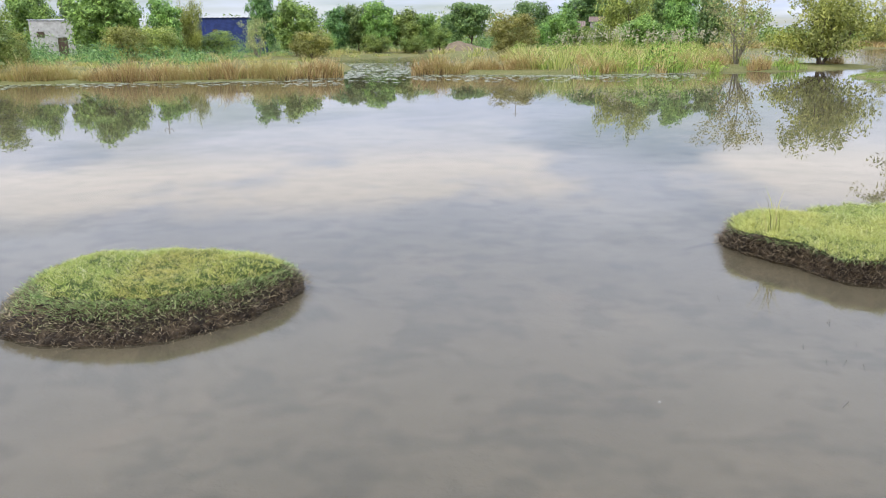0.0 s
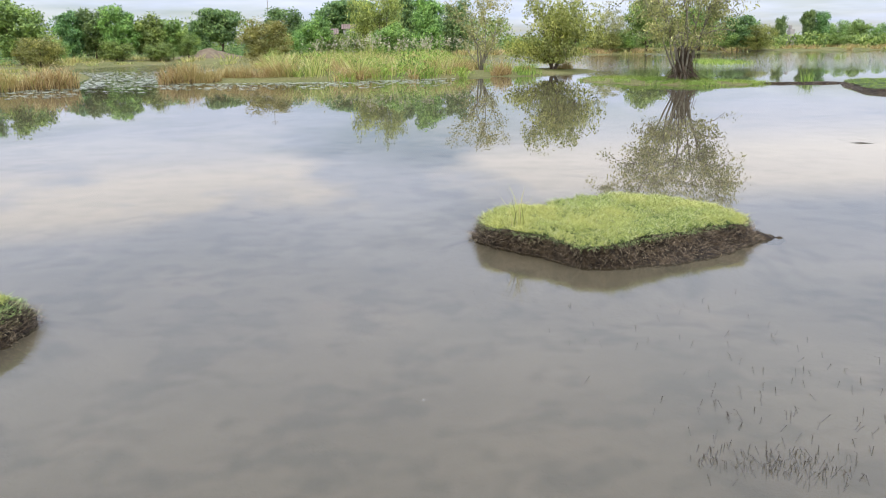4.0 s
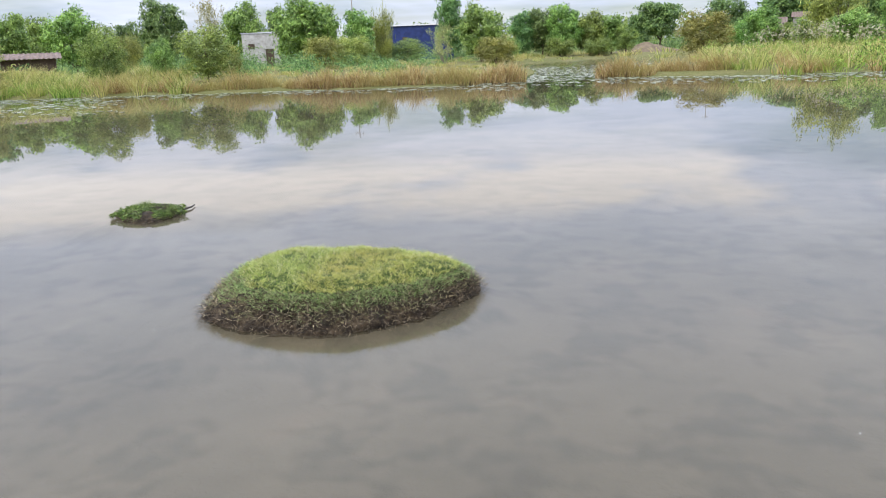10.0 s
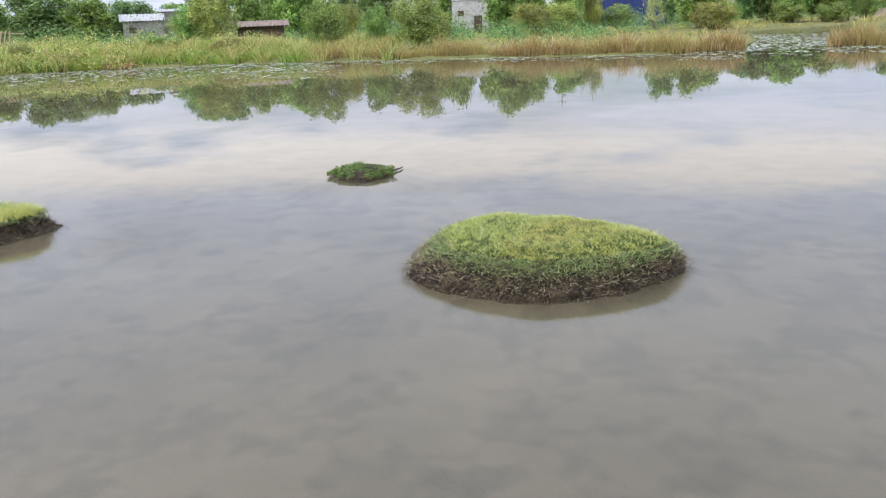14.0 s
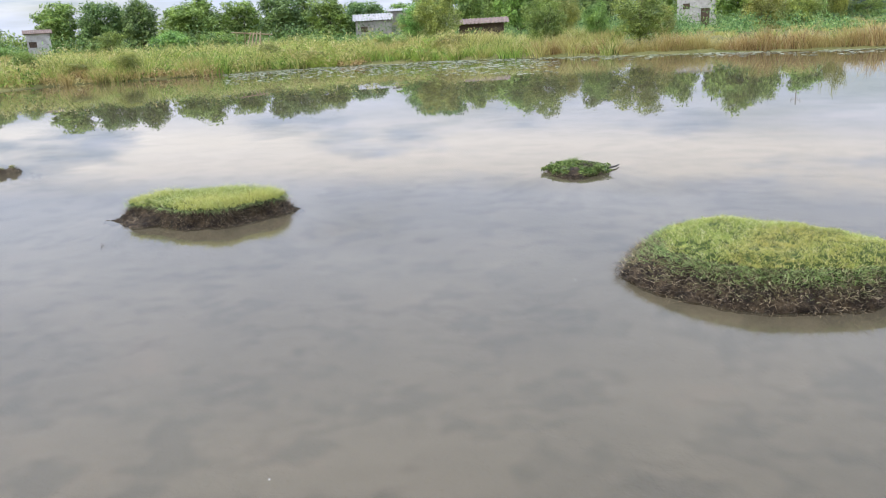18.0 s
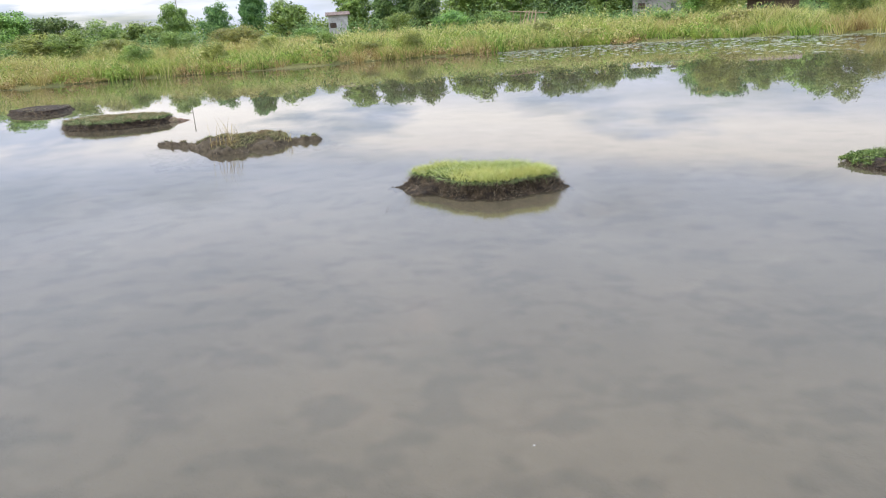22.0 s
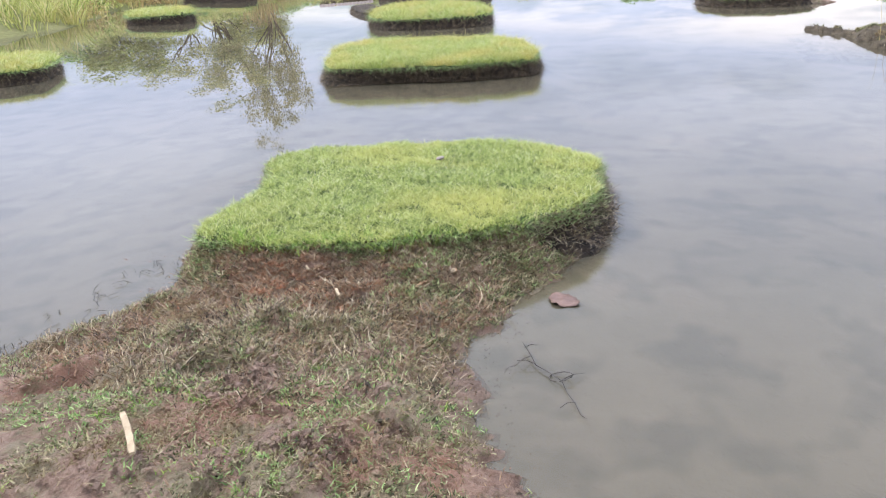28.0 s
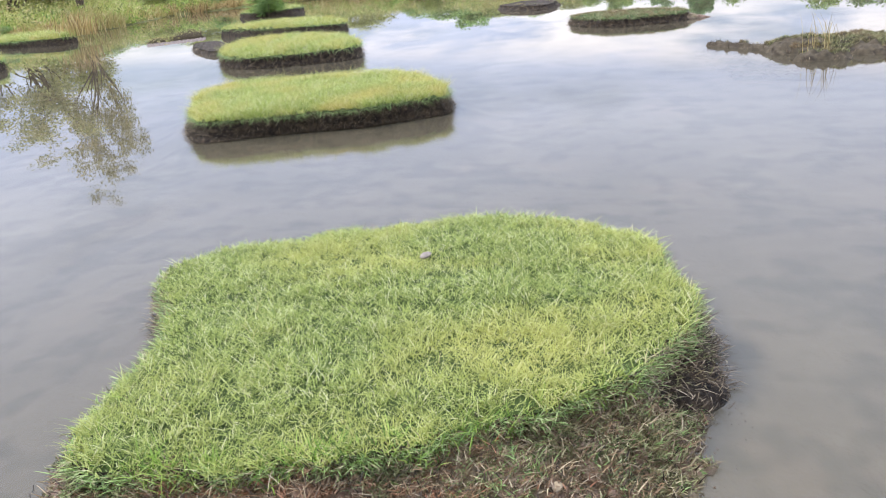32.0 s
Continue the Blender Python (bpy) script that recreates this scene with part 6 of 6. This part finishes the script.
def dirt_mound():
    n, m, V, F = 40, 14, [], []
    for i in range(m):
        r = i / (m - 1)
        for k in range(n):
            a = 2 * math.pi * k / n
            z = 1.2 * (1 - r) ** 1.1 + 0.5 * noise.noise(Vector((math.cos(a) * r * 4, math.sin(a) * r * 4, 1.0))) * (1 - r) - 0.3 * r
            V.append((math.cos(a) * r * 5.5, math.sin(a) * r * 3.5, z))
    for i in range(m - 1):
        for k in range(n):
            F.append((i * n + k, (i + 1) * n + k, (i + 1) * n + (k + 1) % n, i * n + (k + 1) % n))
    ob = part("dirt_mound", np_mesh("dirt_mound", V, F, BARE, True))
    ob.location = (-2.0, 101.0, 0.3)
    tagged(ob, "bare brown earth mound behind the meadow", "mound")


dirt_mound()


# ---- near shore: ground cover, sticks, pebbles, leaf ----
def ground_at(x, y):
    k = int(np.argmin((GX - x) ** 2 + (GY - y) ** 2))
    return float(GZ[k])


def spit_cover():
    gen = np.random.default_rng(71)
    near = (np.hypot(GX + 2.9, GY + 2.3) < 8.0)
    land = near & (GD > 0.02) & (GX > -5.2) & (GZ > 0.0)
    gx, gy, gz = GX[land], GY[land], GZ[land]
    w = np.hypot(gx + 2.9, gy + 2.3)
    w = w * (0.10 + 0.90 / (1 + np.exp((gx + 0.9) / 0.35))) * (0.10 + 0.90 / (1 + np.exp((-4.6 - gy) / 0.35)))
    slope = edge_distance(gx, gy, TURF_ON_SPIT)

    margin = np.clip((GD[land] - 0.02) / 0.12, 0.25, 1)

    def strew(n, choose):
        p = w * choose * margin
        pick = gen.choice(len(gx), n, p=p / p.sum())
        return gx[pick] + gen.normal(0, 0.016, n), gy[pick] + gen.normal(0, 0.016, n), gz[pick]

    def patchy(x, y, scale, seed):
        return np.array([noise.noise(Vector((p * scale, q * scale, seed))) + 0.6 * noise.noise(Vector((p * scale * 3, q * scale * 3, seed + 1))) for p, q in zip(x, y)])

    # creeping grass in leafy rosettes, gathered in patches
    def rosettes(n, choose, scale, seed, least, per, blade, width, spread):
        x, y, z = strew(n, choose)
        nz = patchy(x, y, scale, seed) - 0.9 * np.exp(-(((x + 3.95) / 0.25) ** 2 + ((y + 2.7) / 0.33) ** 2))
        ok = nz + gen.uniform(-0.15, 0.15, len(x)) > least
        return tufts_of(x[ok], y[ok], z[ok], per, blade, width, spread, gen, 2, 2.0)

    v, f = rosettes(46000, 1.0, 2.0, 4.0, -0.06, 6, 0.014, 0.0082, 0.022)
    tagged(part("creeping_grass", np_mesh("creeping_grass", v, f, MOSSY)), "trampled olive-green creeping grass on the mud", "grass", kind="stuff")
    v, f = rosettes(26000, 1.0, 3.1, 34.0, 0.10, 7, 0.015, 0.007, 0.022)
    tagged(part("creeping_grass", np_mesh("creeping_grass", v, f, RIM)), "green creeping grass in patches on the mud", "grass", kind="stuff")
    n = 11000
    px, py = -3.95 + gen.normal(0, 0.15, n), -2.65 + gen.normal(0, 0.26, n)
    pz = np.array([ground_at(p, q) for p, q in zip(px[::40], py[::40])])
    pz = np.array([pz[int(np.argmin((px[::40] - p) ** 2 + (py[::40] - q) ** 2))] for p, q in zip(px, py)])
    v, f = blades(np.stack([px, py, pz - 0.003], 1), gen.uniform(0.006, 0.02, n), 0.006, 2.4, gen, 2, 0.3)
    tagged(part("red_litter", np_mesh("red_litter", v, f, REDLITTER)), "rust-red dead stems below the turf", "litter", kind="stuff")
    # fresh green sprigs
    v, f = rosettes(4200, 1.0, 2.6, 14.0, 0.36, 9, 0.024, 0.005, 0.02)
    tagged(part("green_sprigs", np_mesh("green_sprigs", v, f, LUSH)), "fresh green sprigs coming up through the mud", "grass", kind="stuff")
    # straw and runners on the slope below the turf
    band = np.clip((1.35 - slope) / 0.8, 0, 1) * (slope > -0.1)
    x, y, z = strew(15000, band)
    v, f = blades(np.stack([x, y, z - 0.003], 1), gen.uniform(0.015, 0.045, len(x)), 0.0055, 1.9, gen, 3, 0.3)
    tagged(part("root_tangle", np_mesh("root_tangle", v, f, ROOT)), "brown tangle of dead roots on the slope", "litter", kind="stuff")
    x, y, z = strew(23000, band)
    v, f = blades(np.stack([x, y, z - 0.004], 1), gen.uniform(0.015, 0.04, len(x)), 0.005, 2.2, gen, 3, 0.2)
    tagged(part("runners", np_mesh("runners", v, f, LITTER)), "tangled straw and green runners on the brown slope", "grass", kind="stuff")
    v, f = rosettes(18000, np.clip((1.0 - slope) / 0.5, 0, 1) * (slope > -0.1), 4.0, 24.0, -0.02, 8, 0.019, 0.0062, 0.022)
    tagged(part("creeping_grass", np_mesh("creeping_grass", v, f, MOSSY)), "patches of dull green creepers on the brown slope", "grass", kind="stuff")
    v, f = rosettes(1700, ((slope > -0.1) & (slope < 0.45)) * 1.0, 3.0, 44.0, 0.12, 8, 0.024, 0.0062, 0.022)
    tagged(part("creeping_grass", np_mesh("creeping_grass", v, f, RIM)), "green creepers running down the brown slope", "grass", kind="stuff")
    x, y, z = strew(2200, ((slope > -0.1) & (slope < 0.05)) * 1.0)
    v, f = blades(np.stack([x, y, z], 1), gen.uniform(0.04, 0.095, len(x)), 0.0055, 1.3, gen, 3)
    tagged(part("spilling_grass", np_mesh("spilling_grass", v, f, LUSH)), "green grass spilling over the edge of the turf", "grass", kind="stuff")
    # dead stems and litter lying on the mud
    x, y, z = strew(26000, 1.0)
    v, f = blades(np.stack([x, y, z - 0.003], 1), gen.uniform(0.006, 0.022, len(x)), 0.005, 2.6, gen, 2, 0.3)
    tagged(part("plant_litter", np_mesh("plant_litter", v, f, LITTER)), "brown dead stems and roots strewn on the mud", "litter", kind="stuff")


spit_cover()


def clods(name, label, choose, count, small, big, material, seed):
    """Crumbs of earth scattered where choose holds."""
    gen = np.random.default_rng(seed)
    bm = bmesh.new()
    bmesh.ops.create_icosphere(bm, subdivisions=1, radius=1.0)
    ball = np.array([v.co[:] for v in bm.verts])
    tri = np.array([[v.index for v in f.verts] for f in bm.faces])
    bm.free()
    k = gen.choice(np.where(choose)[0], count)
    r = gen.uniform(small, big, count) * gen.uniform(0.5, 1.0, count)
    V = ball[None] * r[:, None, None] * np.array([1.3, 1.0, 0.65]) + gen.normal(0, 1, (count, len(ball), 3)) * (r * 0.25)[:, None, None]
    V += np.stack([GX[k] + gen.normal(0, 0.02, count), GY[k] + gen.normal(0, 0.02, count), np.maximum(GZ[k], -0.006)], 1)[:, None]
    F = tri[None] + (np.arange(count) * len(ball))[:, None, None]
    tagged(part(name, np_mesh(name, V.reshape(-1, 3), F.reshape(-1, 3), material)), label, "mud", kind="stuff")


SPIT_R = np.hypot(GX + 2.9, GY + 2.3)
LUMPY = np.array([noise.noise(Vector((a * 1.8, b * 1.8, 21.0))) + 0.6 * noise.noise(Vector((a * 5, b * 5, 22.0))) if r < 4.2 else -1 for a, b, r in zip(GX, GY, SPIT_R)])
PIT = np.min([np.hypot(GX - px, GY - py) / r for px, py, r, deep in HOOF_PITS], 0)
clods("mud_crumbs", "dark crumbs of mud along the water's edge", (GD > -0.10) & (GD < 0.15) & (SPIT_R < 4.0) & (GX < -2.0), 1500, 0.002, 0.006, MUD, 72)
clods("mud_crumbs", "brown crumbs scattered over the spit", (GD > 0.05) & (SPIT_R < 4.0) & (LUMPY > 0.1), 2600, 0.003, 0.012, MUD, 75)
clods("mud_lumps", "kicked-up lumps of brown mud round the hoofprints", (GD > 0.05) & (PIT < 2.2) & (PIT > 0.8), 420, 0.006, 0.018, MUD, 73)
# lumps inside the hollows take the darker earth colour
clods("mud_lumps", "darker lumps in the hoofprints", (GD > 0.05) & (PIT < 1.3), 200, 0.005, 0.014, EARTH, 74)


clods("mud_lumps", "dark wet lumps of mud along the crumbling edge", (GD > 0.0) & (GD < 0.22) & (GY < -3.0) & (GX > -4.6) & (SPIT_R < 3.0), 420, 0.004, 0.020, MUD, 76)
clods("mud_lumps", "small brown clods trodden into the spit", (GD > 0.1) & (SPIT_R < 3.2) & (LUMPY > 0.25), 900, 0.006, 0.016, MUD, 77)


def lump(name, label, x, y, z, r, squash, material, seed, category):
    gen = np.random.default_rng(seed)
    bm = bmesh.new()
    bmesh.ops.create_icosphere(bm, subdivisions=3, radius=r)
    for v in bm.verts:
        v.co *= 1 + 0.22 * noise.noise(v.co * (1.6 / r) + Vector((seed, 0, 0)))
        v.co.z *= squash
        v.co.x *= 1.25
    ob = part(name, bm_mesh(name, bm, material, True))
    ob.location = (x, y, z + r * squash * 0.6)
    ob.rotation_euler = (0.1, 0.05, gen.uniform(0, 6.28))
    tagged(ob, label, category)


lump("pebble", "small pale pebble on the brown slope", -4.13, -1.99, ground_at(-4.13, -1.99), 0.016, 0.7, PALEWOOD, 81, "pebble")
lump("stone", "flat grey-brown stone lying in the grass", -5.58, -2.5, 0.265, 0.026, 0.4, STONE, 82, "stone")
lump("pebble", "tiny pale pebble on the mud", -3.5, -2.75, ground_at(-3.5, -2.75), 0.014, 0.7, STONE, 83, "pebble")
lump("white_speck", "tiny white fleck afloat on the pond", 0.83, 3.21, 0.0, 0.0042, 0.5, WHITEWALL, 84, "litter")
lump("white_speck", "tiny white fleck afloat on the pond", -2.44, 1.145, 0.0, 0.0042, 0.5, WHITEWALL, 85, "litter")
lump("white_speck", "tiny white fleck beside the turf island", -2.95, 3.75, 0.0, 0.0042, 0.5, WHITEWALL, 86, "litter")


def split_stick(name, label, a, b, width, thick, bend, material):
    a, b = Vector((*a, ground_at(*a) + 0.022 + thick * 0.5)), Vector((*b, ground_at(*b) + 0.022 + thick * 0.5))
    a.z = b.z = max(a.z, b.z)
    d = b - a
    side = Vector((-d.y, d.x, 0)).normalized()
    n, V, F = 9, [], []
    for i in range(n):
        s = i / (n - 1)
        p = a + d * s + side * bend * math.sin(s * math.pi) + Vector((0, 0, 0.004 * math.sin(s * 9)))
        w = width * (0.5 if 0 < i < n - 1 else 0.42) * (1 + 0.08 * math.sin(s * 23))
        for sx, sz in ((-1, 0), (1, 0), (0.8, 1), (-0.8, 1)):
            V.append(p + side * w * sx + Vector((0, 0, thick * sz)))
    for i in range(n - 1):
        for k in range(4):
            F.append((i * 4 + k, i * 4 + (k + 1) % 4, (i + 1) * 4 + (k + 1) % 4, (i + 1) * 4 + k))
    F += [(3, 2, 1, 0), tuple((n - 1) * 4 + k for k in range(4))]
    tagged(part(name, np_mesh(name, [tuple(v) for v in V], F, material)), label, "stick")


split_stick("wood_strip", "pale strip of split wood on the trodden mud", (-2.67, -2.74), (-2.48, -2.55), 0.025, 0.010, 0.004, PALEWOOD)
split_stick("wood_chip", "small cream wood chip on the reddish mud", (-3.80, -2.46), (-3.73, -2.41), 0.015, 0.008, 0.0, PALEWOOD)
split_stick("wood_chip", "thin cream splinter on the mud", (-3.98, -2.70), (-3.93, -2.66), 0.010, 0.006, 0.0, PALEWOOD)
split_stick("straw", "bent dry straw on the slope", (-4.08, -1.86), (-3.86, -1.80), 0.004, 0.003, 0.02, PALEWOOD)
split_stick("straw", "curved dry straw on the mud", (-3.62, -2.28), (-3.50, -2.20), 0.0035, 0.003, 0.03, PALEWOOD)
split_stick("straw", "short dry straw on the mud", (-3.42, -2.32), (-3.28, -2.20), 0.004, 0.003, 0.0, PALEWOOD)


def big_leaf():
    n, V, F = 12, [], []
    L, W = 0.16, 0.125
    for i in range(n + 1):
        s = i / n
        w = W * 0.5 * math.sin(math.pi * min(1, s * 0.96 + 0.02)) ** 0.7 * (1 + 0.12 * math.sin(s * 21))
        for j, u in enumerate((-1, -0.5, 0, 0.5, 1)):
            V.append((L * (s - 0.5), w * u, 0.004 + 0.006 * abs(u) * math.sin(s * 6 + u) + 0.003 * math.sin(s * 15)))
    for i in range(n):
        for j in range(4):
            F.append((i * 5 + j, (i + 1) * 5 + j, (i + 1) * 5 + j + 1, i * 5 + j + 1))
    ob = part("dead_leaf", np_mesh("dead_leaf", V, F, DEADLEAF, True))
    ob.modifiers.new("thickness", "SOLIDIFY").thickness = 0.002
    ob.location = (-4.11, -1.455, 0.005)
    ob.rotation_euler = (0, 0, radians(62))
    tagged(ob, "large wet reddish-brown dead leaf in the shallows", "leaf")


big_leaf()


def wet_twig():
    lines = []
    main = [(-3.64, -1.60, 0.03), (-3.56, -1.55, 0.02), (-3.50, -1.52, 0.012), (-3.45, -1.46, 0.016), (-3.40, -1.40, 0.012), (-3.33, -1.37, 0.008), (-3.26, -1.33, 0.012), (-3.19, -1.30, 0.01), (-3.17, -1.27, 0.012)]
    lines.append((main, [0.003, 0.0035, 0.0035, 0.003, 0.0025, 0.002, 0.002, 0.0018, 0.0015]))
    ring = [(-3.43 + 0.035 * math.cos(a), -1.41 + 0.045 * math.sin(a), 0.014 + 0.01 * math.sin(a)) for a in np.linspace(0, 6.0, 11)]
    lines.append((ring, [0.003] * 11))
    for p, q in (((-3.62, -1.59), (-3.66, -1.54)), ((-3.56, -1.55), (-3.47, -1.60)), ((-3.50, -1.52), (-3.52, -1.60)), ((-3.47, -1.60), (-3.42, -1.63)), ((-3.40, -1.40), (-3.47, -1.33)), ((-3.26, -1.33), (-3.22, -1.38))):
        lines.append(([(*p, 0.018), ((p[0] + q[0]) / 2 + 0.01, (p[1] + q[1]) / 2, 0.03), (*q, 0.012)], [0.0024, 0.002, 0.0014]))
    ob = part("wet_twig", tubes_mesh("wet_twig", lines, WETTWIG, 6))
    ob.location.y = 0.05
    tagged(ob, "dark wet forked twig lying in the shallow water", "twig")
    ob = part("driftwood_stick", tubes_mesh("driftwood_stick", [([(-5.05, 6.95, 0.02), (-4.98, 7.1, 0.022), (-4.98, 7.24, 0.02), (-5.02, 7.36, 0.016)], [0.013, 0.012, 0.010, 0.006])], WETTWIG, 6))
    tagged(ob, "dark thin stick lying off the weed clump", "stick")
    ob = part("floating_stick", tubes_mesh("floating_stick", [([(9.62, 10.24, -0.004), (9.74, 10.15, 0.006), (9.9, 10.06, -0.004)], [0.007, 0.010, 0.005])], WETTWIG, 6))
    tagged(ob, "short dark stick afloat on the pond", "stick")


wet_twig()


def water_weeds():
    gen = np.random.default_rng(91)
    lines = []
    spots = [(2.02, 2.28, 0.07, 60), (2.18, 2.22, 0.08, 60), (1.86, 2.36, 0.07, 40), (2.2, 2.6, 0.25, 40), (2.6, 2.6, 0.3, 40), (2.6, 3.6, 0.5, 24), (2.1, 4.05, 0.45, 14), (-6.65, 2.12, 0.06, 6)]
    for x, y, s, n in spots:
        for k in range(n):
            p = Vector((x + gen.normal(0, s), y + gen.normal(0, s), -0.03))
            h = gen.uniform(0.002, 0.016)
            q = p + Vector((gen.normal(0, 0.012), gen.normal(0, 0.012), 0.03 + h))
            r = q + Vector((gen.normal(0, 0.008), gen.normal(0, 0.008), gen.uniform(-0.004, 0.006)))
            lines.append(([p, q, r], [0.0018, 0.0015, 0.001]))
    for k in range(60):
        a = gen.uniform(0, 1)
        x, y = -4.4 + 1.4 * a, -3.66 + 0.05 * gen.normal() - 0.25 * max(0, a - 0.6)
        p = Vector((x, y - abs(gen.normal(0, 0.14)), -0.02))
        q = p + Vector((gen.normal(0, 0.02), gen.normal(0, 0.02), 0.022 + gen.uniform(0.0, 0.02)))
        lines.append(([p, q, q + Vector((gen.normal(0, 0.03), gen.normal(0, 0.03), 0))], [0.0022, 0.0018, 0.001]))
    tagged(part("water_weeds", tubes_mesh("water_weeds", lines, WETTWIG, 4)), "dark dead weed stalks poking out of the shallows", "weeds", kind="stuff")


water_weeds()
